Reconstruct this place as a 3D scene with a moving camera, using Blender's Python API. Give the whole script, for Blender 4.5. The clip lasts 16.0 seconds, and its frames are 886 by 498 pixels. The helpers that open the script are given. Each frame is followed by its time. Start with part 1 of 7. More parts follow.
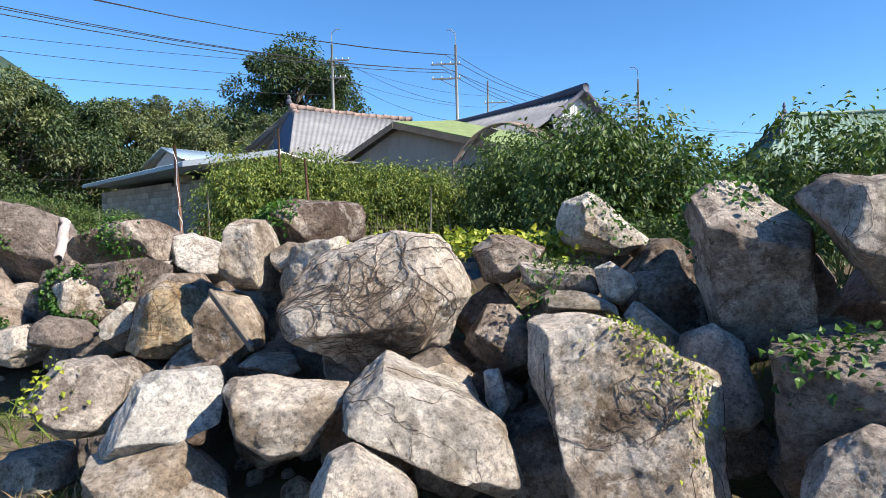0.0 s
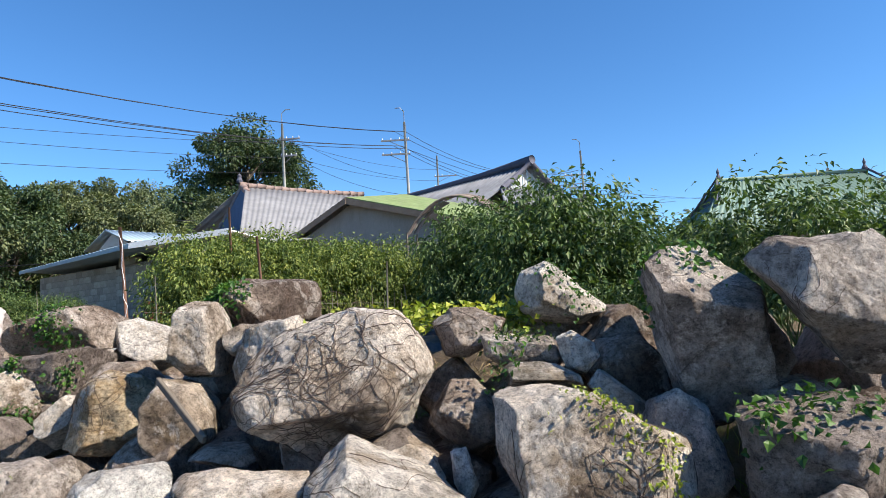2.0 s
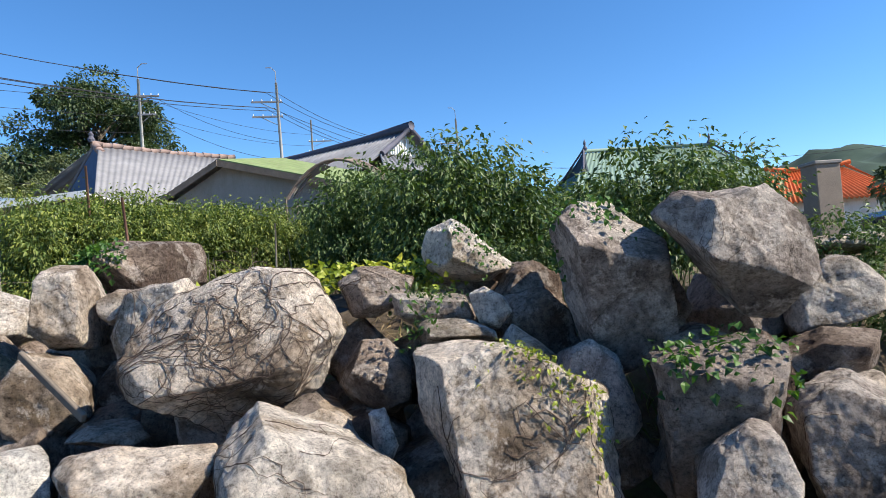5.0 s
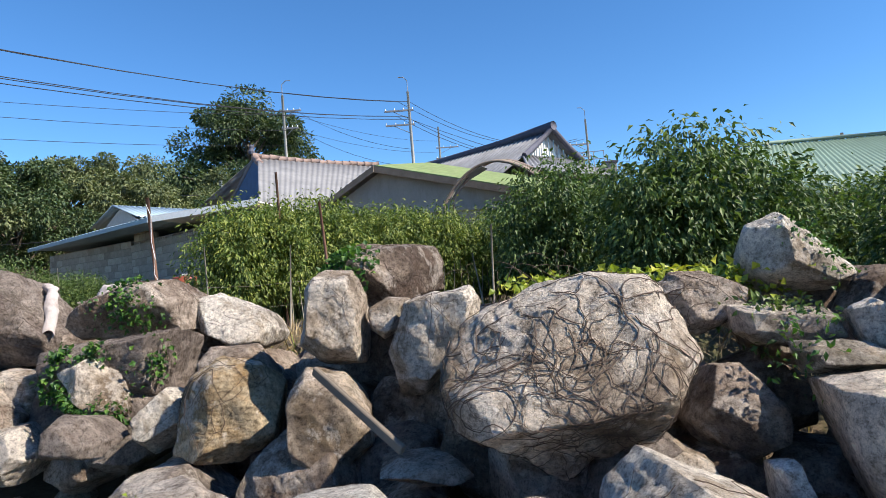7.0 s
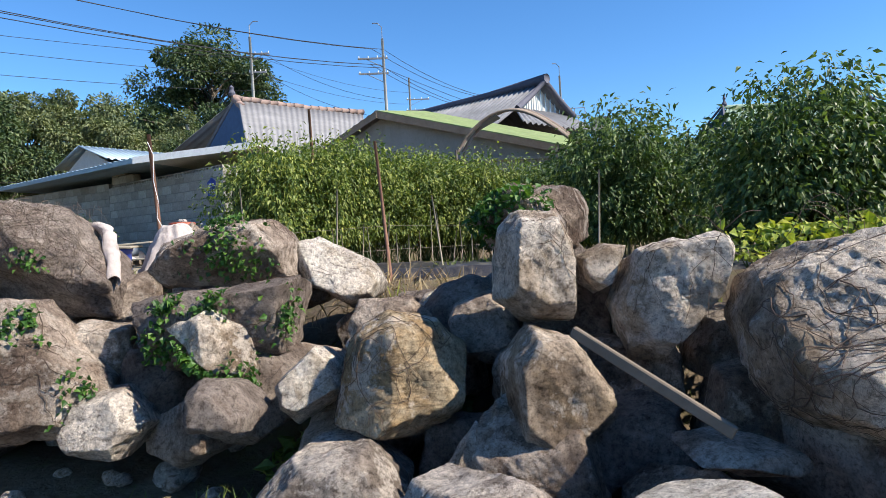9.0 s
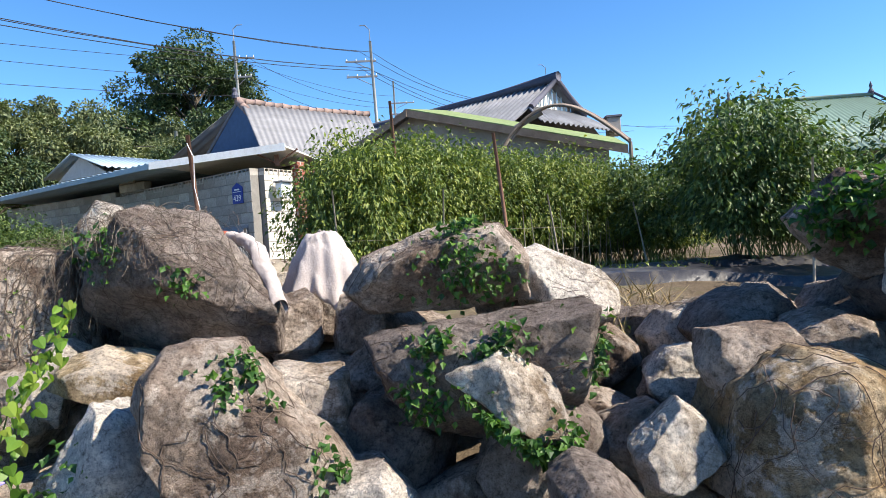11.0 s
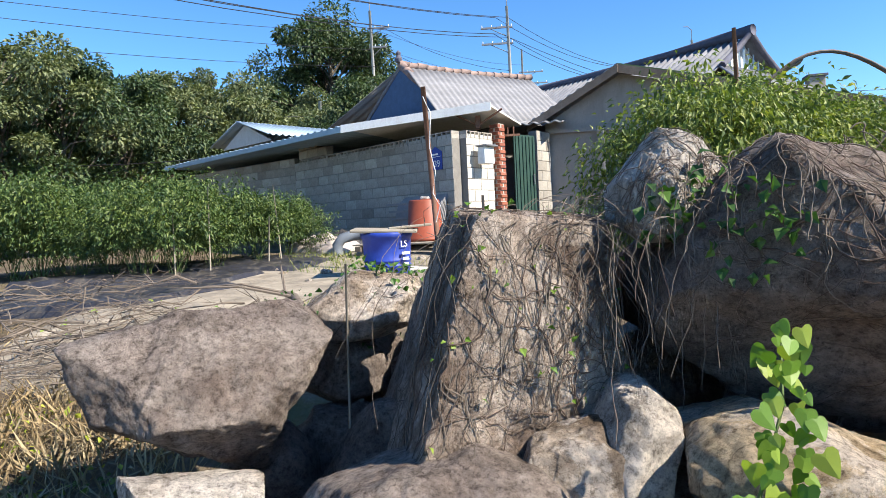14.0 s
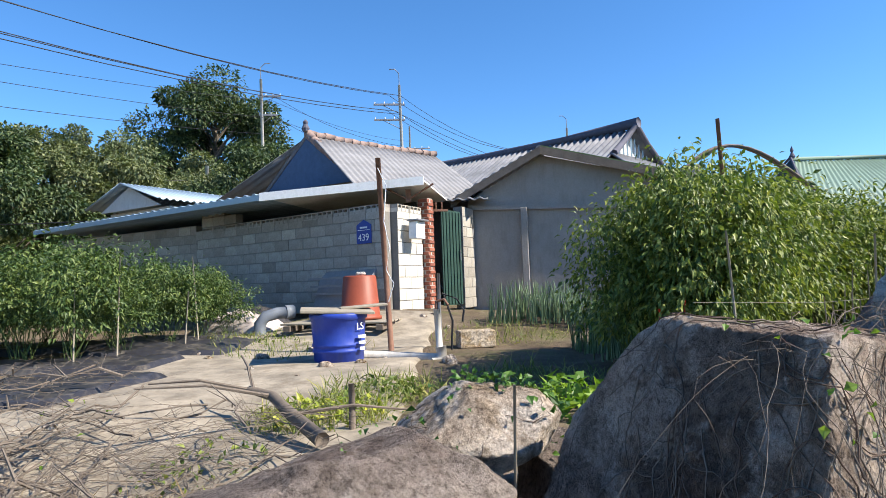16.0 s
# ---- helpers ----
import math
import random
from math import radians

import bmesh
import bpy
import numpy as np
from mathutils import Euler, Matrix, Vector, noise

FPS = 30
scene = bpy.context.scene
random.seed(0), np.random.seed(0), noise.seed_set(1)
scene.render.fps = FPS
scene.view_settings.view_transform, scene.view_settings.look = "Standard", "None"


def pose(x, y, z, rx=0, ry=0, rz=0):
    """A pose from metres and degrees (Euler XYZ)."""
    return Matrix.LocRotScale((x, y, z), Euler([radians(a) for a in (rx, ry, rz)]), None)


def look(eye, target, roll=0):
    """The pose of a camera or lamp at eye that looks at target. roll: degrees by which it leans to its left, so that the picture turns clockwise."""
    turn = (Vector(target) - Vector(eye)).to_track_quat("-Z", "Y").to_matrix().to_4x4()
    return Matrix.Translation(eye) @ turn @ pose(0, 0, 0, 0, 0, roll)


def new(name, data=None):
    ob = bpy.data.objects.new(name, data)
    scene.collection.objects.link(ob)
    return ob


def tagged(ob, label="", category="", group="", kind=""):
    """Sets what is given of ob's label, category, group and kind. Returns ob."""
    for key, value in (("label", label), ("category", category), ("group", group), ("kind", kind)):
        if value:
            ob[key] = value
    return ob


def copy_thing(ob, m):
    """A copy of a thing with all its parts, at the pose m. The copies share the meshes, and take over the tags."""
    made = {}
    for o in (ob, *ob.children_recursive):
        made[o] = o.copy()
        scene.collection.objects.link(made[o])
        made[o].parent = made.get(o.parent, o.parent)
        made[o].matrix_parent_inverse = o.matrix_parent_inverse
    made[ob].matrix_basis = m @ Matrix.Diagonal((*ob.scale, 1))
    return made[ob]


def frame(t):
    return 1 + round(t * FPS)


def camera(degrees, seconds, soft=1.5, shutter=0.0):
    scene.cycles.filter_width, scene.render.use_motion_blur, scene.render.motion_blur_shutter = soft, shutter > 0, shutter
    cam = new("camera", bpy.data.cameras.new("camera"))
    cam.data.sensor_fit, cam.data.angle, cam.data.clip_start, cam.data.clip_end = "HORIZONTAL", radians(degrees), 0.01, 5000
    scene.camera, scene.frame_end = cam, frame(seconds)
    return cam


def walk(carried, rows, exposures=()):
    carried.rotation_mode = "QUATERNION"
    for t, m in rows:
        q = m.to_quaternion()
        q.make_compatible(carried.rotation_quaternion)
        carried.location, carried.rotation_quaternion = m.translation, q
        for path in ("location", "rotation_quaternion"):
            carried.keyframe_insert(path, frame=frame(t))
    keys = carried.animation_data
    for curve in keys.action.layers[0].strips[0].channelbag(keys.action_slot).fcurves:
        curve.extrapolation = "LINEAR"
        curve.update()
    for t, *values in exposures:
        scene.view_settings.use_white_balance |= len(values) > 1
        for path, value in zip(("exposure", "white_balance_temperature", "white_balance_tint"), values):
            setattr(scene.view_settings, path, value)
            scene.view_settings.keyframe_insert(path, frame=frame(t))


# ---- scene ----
cam = camera(71.0, 16.0, soft=0.45)
PATH = [
    (0, (0.354, -0.647, 1.111), (-0.101, 1.300, 1.080), -0.8),
    (0.5, (0.316, -0.628, 1.132), (-0.017, 1.343, 1.187), 1.2),
    (1, (0.296, -0.608, 1.135), (-0.019, 1.361, 1.288), -1.5),
    (1.5, (0.314, -0.626, 1.129), (-0.001, 1.338, 1.338), -1.6),
    (2, (0.328, -0.625, 1.125), (0.026, 1.342, 1.319), -3.2),
    (2.5, (0.379, -0.620, 1.095), (0.205, 1.368, 1.224), -3.4),
    (3, (0.412, -0.612, 1.102), (0.474, 1.384, 1.203), -3.7),
    (3.2, (0.420, -0.608, 1.111), (0.526, 1.386, 1.220), -4.2),
    (5.3, (0.045, -0.464, 1.086), (0.123, 1.534, 1.126), -4.2),
    (5.5, (-0.033, -0.415, 1.101), (-0.064, 1.585, 1.129), -3.0),
    (6, (-0.276, -0.334, 1.147), (-0.556, 1.645, 1.219), -5.0),
    (6.5, (-0.499, -0.284, 1.146), (-0.846, 1.683, 1.252), -3.0),
    (7, (-0.720, -0.047, 1.157), (-1.016, 1.928, 1.265), -4.1),
    (7.5, (-0.962, 0.003, 1.148), (-1.132, 1.992, 1.266), -0.2),
    (8, (-1.285, 0.034, 1.156), (-1.439, 2.027, 1.209), -1.3),
    (8.2, (-1.388, 0.083, 1.143), (-1.575, 2.074, 1.140), -1.5),
    (10.3, (-2.651, 0.788, 1.239), (-2.778, 2.783, 1.184), -4.4),
    (10.5, (-2.783, 0.865, 1.244), (-2.920, 2.860, 1.199), -3.2),
    (11, (-3.192, 0.994, 1.253), (-3.298, 2.991, 1.219), -4.0),
    (11.5, (-3.519, 1.129, 1.231), (-3.610, 3.123, 1.108), -3.4),
    (12, (-3.857, 1.359, 1.236), (-4.114, 3.337, 1.084), -3.5),
    (12.5, (-4.245, 1.565, 1.242), (-4.708, 3.499, 1.025), -6.0),
    (13, (-4.565, 1.815, 1.257), (-5.124, 3.723, 1.037), -6.5),
    (13.5, (-4.853, 2.029, 1.288), (-5.443, 3.934, 1.139), -3.1),
    (14, (-5.199, 2.129, 1.337), (-5.654, 4.074, 1.240), -2.8),
    (14.5, (-5.487, 2.297, 1.370), (-5.823, 4.269, 1.344), -2.2),
    (15, (-5.737, 2.420, 1.405), (-5.983, 4.405, 1.439), -0.7),
    (15.5, (-6.004, 2.455, 1.438), (-6.137, 4.448, 1.534), -2.9),
    (16, (-6.131, 2.491, 1.464), (-6.194, 4.487, 1.580), -2.0),
]
walk(cam, [(t, look(eye, target, roll)) for t, eye, target, roll in PATH], [(0, 0.95), (1.5, 0.86), (8, 0.84), (10.5, 1.06), (13.5, 1.14), (15, 1.08), (16, 1.04)])

# ---- light ----
world = bpy.data.worlds.new("sky_world")
scene.world = world
world.use_nodes = True
wn = world.node_tree.nodes
bgn = wn["Background"]
skyt = wn.new("ShaderNodeTexSky")
skyt.sky_type = "NISHITA"
skyt.sun_disc = False
SUN_EL, SUN_X, SUN_Y = 42.0, 0.96, -0.26
skyt.sun_elevation = radians(SUN_EL)
skyt.sun_rotation = math.atan2(SUN_X, SUN_Y)
skyt.air_density = 1.0
skyt.dust_density = 0.0
skyt.ozone_density = 6.5
skyt.altitude = 1000.0
hsv = wn.new("ShaderNodeHueSaturation")
hsv.inputs["Saturation"].default_value = 1.14
hsv.inputs["Value"].default_value = 1.16
world.node_tree.links.new(skyt.outputs[0], hsv.inputs["Color"])
world.node_tree.links.new(hsv.outputs[0], bgn.inputs[0])
bgn.inputs[1].default_value = 0.102
sun = new("sun", bpy.data.lights.new("sun", "SUN"))
sun.data.energy = 5.0
sun.data.angle = radians(0.5)
sun.data.color = (1.0, 0.92, 0.80)
_h = math.cos(radians(SUN_EL))
_n = math.hypot(SUN_X, SUN_Y)
sun.matrix_world = look((SUN_X / _n * _h * 50, SUN_Y / _n * _h * 50, math.sin(radians(SUN_EL)) * 50), (0, 0, 0))
scene.view_settings.use_white_balance = True
scene.view_settings.white_balance_temperature = 6600
scene.view_settings.white_balance_tint = 9

# ---- materials ----


def mat_base(name, rough=0.8, metal=0.0, spec=0.3):
    m = bpy.data.materials.new(name)
    m.use_nodes = True
    nt = m.node_tree
    b = nt.nodes["Principled BSDF"]
    b.inputs["Roughness"].default_value = rough
    b.inputs["Metallic"].default_value = metal
    b.inputs["Specular IOR Level"].default_value = spec
    return m, nt, b


def nd(nt, kind, **inp):
    n = nt.nodes.new(kind)
    for k, v in inp.items():
        n.inputs[k.replace("_", " ")].default_value = v
    return n


def ramp(nt, src, stops):
    r = nt.nodes.new("ShaderNodeValToRGB")
    e = r.color_ramp.elements
    while len(e) < len(stops):
        e.new(0.5)
    for el, (p, c) in zip(e, stops):
        el.position = p
        el.color = (*c, 1)
    nt.links.new(src, r.inputs[0])
    return r.outputs[0]


def mixc(nt, fac, a, b, mode="MIX"):
    n = nt.nodes.new("ShaderNodeMix")
    n.data_type = "RGBA"
    n.blend_type = mode
    for sock, v in ((n.inputs[0], fac), (n.inputs[6], a), (n.inputs[7], b)):
        if isinstance(v, (int, float)):
            sock.default_value = v
        elif isinstance(v, tuple):
            sock.default_value = (*v, 1)
        else:
            nt.links.new(v, sock)
    return n.outputs[2]


def coords(nt, scale=(1, 1, 1), kind="Object", rot=(0, 0, 0)):
    tc = nt.nodes.new("ShaderNodeTexCoord")
    mp = nt.nodes.new("ShaderNodeMapping")
    mp.inputs["Scale"].default_value = scale
    mp.inputs["Rotation"].default_value = rot
    nt.links.new(tc.outputs[kind], mp.inputs[0])
    return mp.outputs[0]


def noise_tex(nt, vec, scale, detail=6.0, rough=0.6, dist=0.0):
    n = nd(nt, "ShaderNodeTexNoise", Scale=scale, Detail=detail, Roughness=rough, Distortion=dist)
    nt.links.new(vec, n.inputs["Vector"])
    return n.outputs[0]


def bumped(nt, b, src, strength=0.3, dist=0.02, prev=None):
    n = nd(nt, "ShaderNodeBump", Strength=strength, Distance=dist)
    nt.links.new(src, n.inputs["Height"])
    if prev is not None:
        nt.links.new(prev, n.inputs["Normal"])
    nt.links.new(n.outputs[0], b.inputs["Normal"])
    return n.outputs[0]


def rock_mat(name, dark, mid, light, stain, strata=0.3, patchy=0.6):
    m, nt, b = mat_base(name, 0.92, 0, 0.15)
    v = coords(nt)
    rnd = nt.nodes.new("ShaderNodeObjectInfo")
    add = nt.nodes.new("ShaderNodeVectorMath")
    add.operation = "ADD"
    nt.links.new(v, add.inputs[0])
    mul = nt.nodes.new("ShaderNodeMath")
    mul.operation = "MULTIPLY"
    mul.inputs[1].default_value = 37.0
    nt.links.new(rnd.outputs["Random"], mul.inputs[0])
    nt.links.new(mul.outputs[0], add.inputs[1])
    v = add.outputs[0]
    # broad weathering fields, then mottling inside them
    big = noise_tex(nt, v, 2.0, 7, 0.62, 0.25)
    col = ramp(nt, big, [(0.36, dark), (0.47, mid), (0.60, light)])
    mott = noise_tex(nt, v, 13.0, 6, 0.7, 0.2)
    col = mixc(nt, 0.75, col, ramp(nt, mott, [(0.36, (0.52, 0.49, 0.46)), (0.5, (0.97, 0.96, 0.95)), (0.64, (1.28, 1.26, 1.23))]), "MULTIPLY")
    st = noise_tex(nt, v, 3.6, 6, 0.7, 0.5)
    mask = ramp(nt, st, [(0.52, (0, 0, 0)), (0.62, (1, 1, 1))])
    col = mixc(nt, mask, col, mixc(nt, 0.55, col, stain))
    lich = noise_tex(nt, v, 4.2, 10, 0.74, 0.15)
    lm = ramp(nt, lich, [(0.52, (0, 0, 0)), (0.565, (0.9, 0.9, 0.9))])
    col = mixc(nt, lm, col, mixc(nt, patchy, col, (0.76, 0.69, 0.63)))
    fine = noise_tex(nt, v, 42.0, 6, 0.8)
    col = mixc(nt, 0.9, col, ramp(nt, fine, [(0.37, (0.40, 0.37, 0.35)), (0.47, (0.93, 0.92, 0.91)), (0.62, (1.3, 1.28, 1.25))]), "MULTIPLY")
    spk = noise_tex(nt, v, 130.0, 3, 0.8)
    col = mixc(nt, 0.7, col, ramp(nt, spk, [(0.36, (0.5, 0.48, 0.46)), (0.46, (1, 1, 1)), (0.62, (1.05, 1.05, 1.05)), (0.7, (1.3, 1.3, 1.27))]), "MULTIPLY")
    # few long fractures
    wob = noise_tex(nt, v, 3.5, 5, 0.6)
    cv = nt.nodes.new("ShaderNodeVectorMath")
    cv.operation = "ADD"
    nt.links.new(v, cv.inputs[0])
    nt.links.new(wob, cv.inputs[1])
    vor = nd(nt, "ShaderNodeTexVoronoi", Scale=1.7)
    vor.feature = "DISTANCE_TO_EDGE"
    sc = nt.nodes.new("ShaderNodeMapping")
    sc.inputs["Scale"].default_value = (1, 1, 2.1)
    sc.inputs["Rotation"].default_value = (0.2, 0.25, 0)
    nt.links.new(cv.outputs[0], sc.inputs[0])
    nt.links.new(sc.outputs[0], vor.inputs["Vector"])
    crack = ramp(nt, vor.outputs["Distance"], [(0.0, (0, 0, 0)), (0.009, (1, 1, 1))])
    col = mixc(nt, 0.45, col, mixc(nt, 1.0, col, crack, "MULTIPLY"))
    nt.links.new(col, b.inputs["Base Color"])
    n1 = bumped(nt, b, crack, 0.5, 0.010)
    n2 = bumped(nt, b, noise_tex(nt, v, 7.0, 14, 0.76), 0.9, 0.09, n1)
    lay = noise_tex(nt, coords(nt, (2, 2, 16), rot=(0, 0.3, 0)), 2.0, 6, 0.6, 0.5)
    n3 = bumped(nt, b, lay, strata, 0.03, n2)
    bumped(nt, b, fine, 1.0, 0.016, n3)
    return m


ROCK = {
    "tan": rock_mat("rock_tan", (0.19, 0.145, 0.11), (0.46, 0.38, 0.31), (0.76, 0.68, 0.60), (0.25, 0.18, 0.11)),
    "grey": rock_mat("rock_grey", (0.17, 0.14, 0.125), (0.40, 0.345, 0.31), (0.68, 0.61, 0.55), (0.16, 0.13, 0.11)),
    "brown": rock_mat("rock_brown", (0.12, 0.09, 0.075), (0.28, 0.22, 0.18), (0.50, 0.42, 0.36), (0.15, 0.10, 0.075), 0.5, 0.35),
    "dark": rock_mat("rock_dark", (0.17, 0.138, 0.123), (0.235, 0.195, 0.175), (0.33, 0.28, 0.25), (0.16, 0.115, 0.095), 0.3, 0.12),
    "pale": rock_mat("rock_pale", (0.26, 0.23, 0.195), (0.55, 0.50, 0.45), (0.78, 0.73, 0.67), (0.33, 0.24, 0.15)),
    "white": rock_mat("rock_white", (0.42, 0.41, 0.40), (0.62, 0.60, 0.57), (0.74, 0.72, 0.69), (0.42, 0.36, 0.30)),
    "ochre": rock_mat("rock_ochre", (0.22, 0.155, 0.09), (0.43, 0.33, 0.215), (0.62, 0.52, 0.38), (0.40, 0.24, 0.10), 0.9),
}


def plain_mat(name, col, rough=0.7, metal=0.0, var=0.18, scale=6.0, bump=0.15, fine=60.0, dirt=None):
    m, nt, b = mat_base(name, rough, metal)
    v = coords(nt)
    lo = tuple(c * (1 - var) for c in col)
    hi = tuple(min(1, c * (1 + var)) for c in col)
    c = ramp(nt, noise_tex(nt, v, scale, 6, 0.65), [(0.3, lo), (0.7, hi)])
    f = noise_tex(nt, v, fine, 4, 0.7)
    c = mixc(nt, 0.5, c, ramp(nt, f, [(0.3, (0.78, 0.78, 0.78)), (0.65, (1.05, 1.05, 1.05))]), "MULTIPLY")
    if dirt:
        mask = ramp(nt, noise_tex(nt, coords(nt, (3, 3, 0.8)), 2.2, 7, 0.7), [(0.5, (0, 0, 0)), (0.72, (0.8, 0.8, 0.8))])
        c = mixc(nt, mask, c, dirt)
    nt.links.new(c, b.inputs["Base Color"])
    bumped(nt, b, f, bump, 0.01)
    return m


def piece_mat(name, cols, rough=0.85, fine=40.0, bump=0.4):
    """A surface whose pieces differ from one another."""
    m, nt, b = mat_base(name, rough, 0, 0.2)
    oi = nt.nodes.new("ShaderNodeObjectInfo")
    c = ramp(nt, oi.outputs["Random"], [(i / max(1, len(cols) - 1), k) for i, k in enumerate(cols)])
    v = coords(nt)
    n1 = noise_tex(nt, v, 7.0, 6, 0.7)
    c = mixc(nt, 0.8, c, ramp(nt, n1, [(0.3, (0.7, 0.69, 0.68)), (0.65, (1.08, 1.08, 1.08))]), "MULTIPLY")
    f = noise_tex(nt, v, fine, 5, 0.7)
    c = mixc(nt, 0.6, c, ramp(nt, f, [(0.3, (0.72, 0.72, 0.72)), (0.65, (1.06, 1.06, 1.06))]), "MULTIPLY")
    nt.links.new(c, b.inputs["Base Color"])
    bumped(nt, b, f, bump, 0.008)
    return m


def leaf_mat(name, dark, mid, light, trans=0.27, rough=0.5):
    m, nt, b = mat_base(name, rough, 0, 0.4)
    g = nt.nodes.new("ShaderNodeNewGeometry")
    c = ramp(nt, g.outputs["Random Per Island"], [(0.0, dark), (0.55, mid), (1.0, light)])
    patch = noise_tex(nt, coords(nt, kind="Object"), 2.2, 3, 0.5)
    c = mixc(nt, 0.7, c, ramp(nt, patch, [(0.35, (0.72, 0.78, 0.8)), (0.65, (1.2, 1.12, 0.85))]), "MULTIPLY")
    nt.links.new(c, b.inputs["Base Color"])
    tr = nt.nodes.new("ShaderNodeBsdfTranslucent")
    tc = mixc(nt, 1.0, c, (1.25, 1.35, 0.65), "MULTIPLY")
    nt.links.new(tc, tr.inputs[0])
    mx = nt.nodes.new("ShaderNodeMixShader")
    mx.inputs[0].default_value = trans
    nt.links.new(b.outputs[0], mx.inputs[1])
    nt.links.new(tr.outputs[0], mx.inputs[2])
    nt.links.new(mx.outputs[0], nt.nodes["Material Output"].inputs[0])
    return m


LEAF = {
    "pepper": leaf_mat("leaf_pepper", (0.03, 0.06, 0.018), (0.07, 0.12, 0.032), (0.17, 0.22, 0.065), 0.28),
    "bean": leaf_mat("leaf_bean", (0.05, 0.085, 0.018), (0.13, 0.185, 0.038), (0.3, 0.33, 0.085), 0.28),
    "shrub": leaf_mat("leaf_shrub", (0.032, 0.062, 0.02), (0.07, 0.12, 0.034), (0.16, 0.22, 0.07)),
    "tree": leaf_mat("leaf_tree", (0.022, 0.045, 0.02), (0.058, 0.095, 0.04), (0.13, 0.17, 0.075), 0.22),
    "tree_olive": leaf_mat("leaf_tree_olive", (0.06, 0.08, 0.036), (0.125, 0.155, 0.07), (0.23, 0.26, 0.135), 0.22),
    "yellow": leaf_mat("leaf_yellow", (0.14, 0.20, 0.02), (0.26, 0.32, 0.04), (0.42, 0.42, 0.06)),
    "ivy": leaf_mat("leaf_ivy", (0.022, 0.065, 0.014), (0.045, 0.12, 0.02), (0.11, 0.21, 0.035)),
    "heart": leaf_mat("leaf_heart", (0.07, 0.16, 0.02), (0.14, 0.25, 0.03), (0.26, 0.36, 0.06), 0.35),
    "onion": leaf_mat("leaf_onion", (0.10, 0.16, 0.09), (0.16, 0.24, 0.14), (0.24, 0.32, 0.19), 0.15),
    "grass": leaf_mat("leaf_grass", (0.09, 0.13, 0.03), (0.20, 0.24, 0.06), (0.40, 0.36, 0.16), 0.25),
    "dry": leaf_mat("dry_straw", (0.16, 0.11, 0.06), (0.30, 0.22, 0.13), (0.45, 0.36, 0.23), 0.1, 0.85),
}


def ground_mat():
    m, nt, b = mat_base("earth_ground", 0.95, 0, 0.1)
    v = coords(nt)
    c = ramp(nt, noise_tex(nt, v, 0.7, 8, 0.7, 0.5), [(0.3, (0.08, 0.06, 0.042)), (0.5, (0.155, 0.12, 0.085)), (0.7, (0.25, 0.205, 0.15))])
    f = noise_tex(nt, v, 28.0, 8, 0.75)
    c = mixc(nt, 0.8, c, ramp(nt, f, [(0.3, (0.55, 0.53, 0.5)), (0.66, (1.15, 1.14, 1.12))]), "MULTIPLY")
    gr = ramp(nt, noise_tex(nt, v, 1.3, 8, 0.75), [(0.5, (0, 0, 0)), (0.62, (0.7, 0.7, 0.7))])
    c = mixc(nt, gr, c, (0.12, 0.125, 0.05))
    nt.links.new(c, b.inputs["Base Color"])
    n = bumped(nt, b, f, 0.6, 0.03)
    bumped(nt, b, noise_tex(nt, v, 6.0, 6, 0.7), 0.7, 0.08, n)
    return m


M_GROUND = ground_mat()
M_YARD = plain_mat("yard_concrete", (0.29, 0.25, 0.195), 0.92, 0, 0.42, 3.2, 0.7, 30.0, (0.15, 0.115, 0.08))
# One block in two tones: shade darkens the first, sunlight pales the second.
M_BLOCK = piece_mat("concrete_block_grey_shaded", [(0.25, 0.225, 0.195), (0.40, 0.37, 0.325), (0.31, 0.285, 0.25), (0.46, 0.43, 0.38)])
M_BLOCK_SUNLIT = piece_mat("concrete_block_sunlit_tone", [(0.62, 0.57, 0.49), (0.70, 0.66, 0.58), (0.66, 0.61, 0.53)])
M_MORTAR = plain_mat("mortar", (0.22, 0.205, 0.185), 0.95)
M_BRICK = piece_mat("red_brick", [(0.26, 0.085, 0.055), (0.33, 0.12, 0.075), (0.22, 0.075, 0.055), (0.38, 0.15, 0.10)])
M_RENDER = plain_mat("grey_render", (0.29, 0.27, 0.25), 0.9, 0, 0.14, 1.2, 0.3, 30.0, (0.21, 0.19, 0.17))
M_WHITE_WALL = plain_mat("white_wall_paint", (0.66, 0.66, 0.64), 0.8, 0, 0.08, 1.5, 0.15, 25.0, (0.5, 0.49, 0.46))
M_SLATE = plain_mat("cement_slate", (0.25, 0.245, 0.25), 0.9, 0, 0.2, 1.4, 0.4, 22.0, (0.22, 0.22, 0.23))
M_SLATE_DK = plain_mat("roof_tile_dark", (0.20, 0.205, 0.225), 0.8, 0, 0.25, 1.4, 0.3, 22.0, (0.13, 0.13, 0.15))
M_RIDGE = plain_mat("ridge_tile", (0.10, 0.10, 0.13), 0.75, 0, 0.2)
M_RIDGE_RED = plain_mat("ridge_reddish", (0.27, 0.195, 0.17), 0.85, 0, 0.25, 3.0)
M_MOSS = plain_mat("mossy_roofing", (0.19, 0.25, 0.10), 0.9, 0, 0.25, 2.5, 0.4, 25.0, (0.28, 0.27, 0.16))
M_BLUEBOARD = plain_mat("blue_gable_board", (0.075, 0.13, 0.23), 0.7, 0, 0.12)
M_HALLGABLE = plain_mat("dark_blue_board", (0.022, 0.042, 0.055), 0.7, 0, 0.12)
M_BLUEROOF = plain_mat("pale_blue_sheet", (0.36, 0.47, 0.55), 0.45, 0.2, 0.1, 2.0, 0.1)
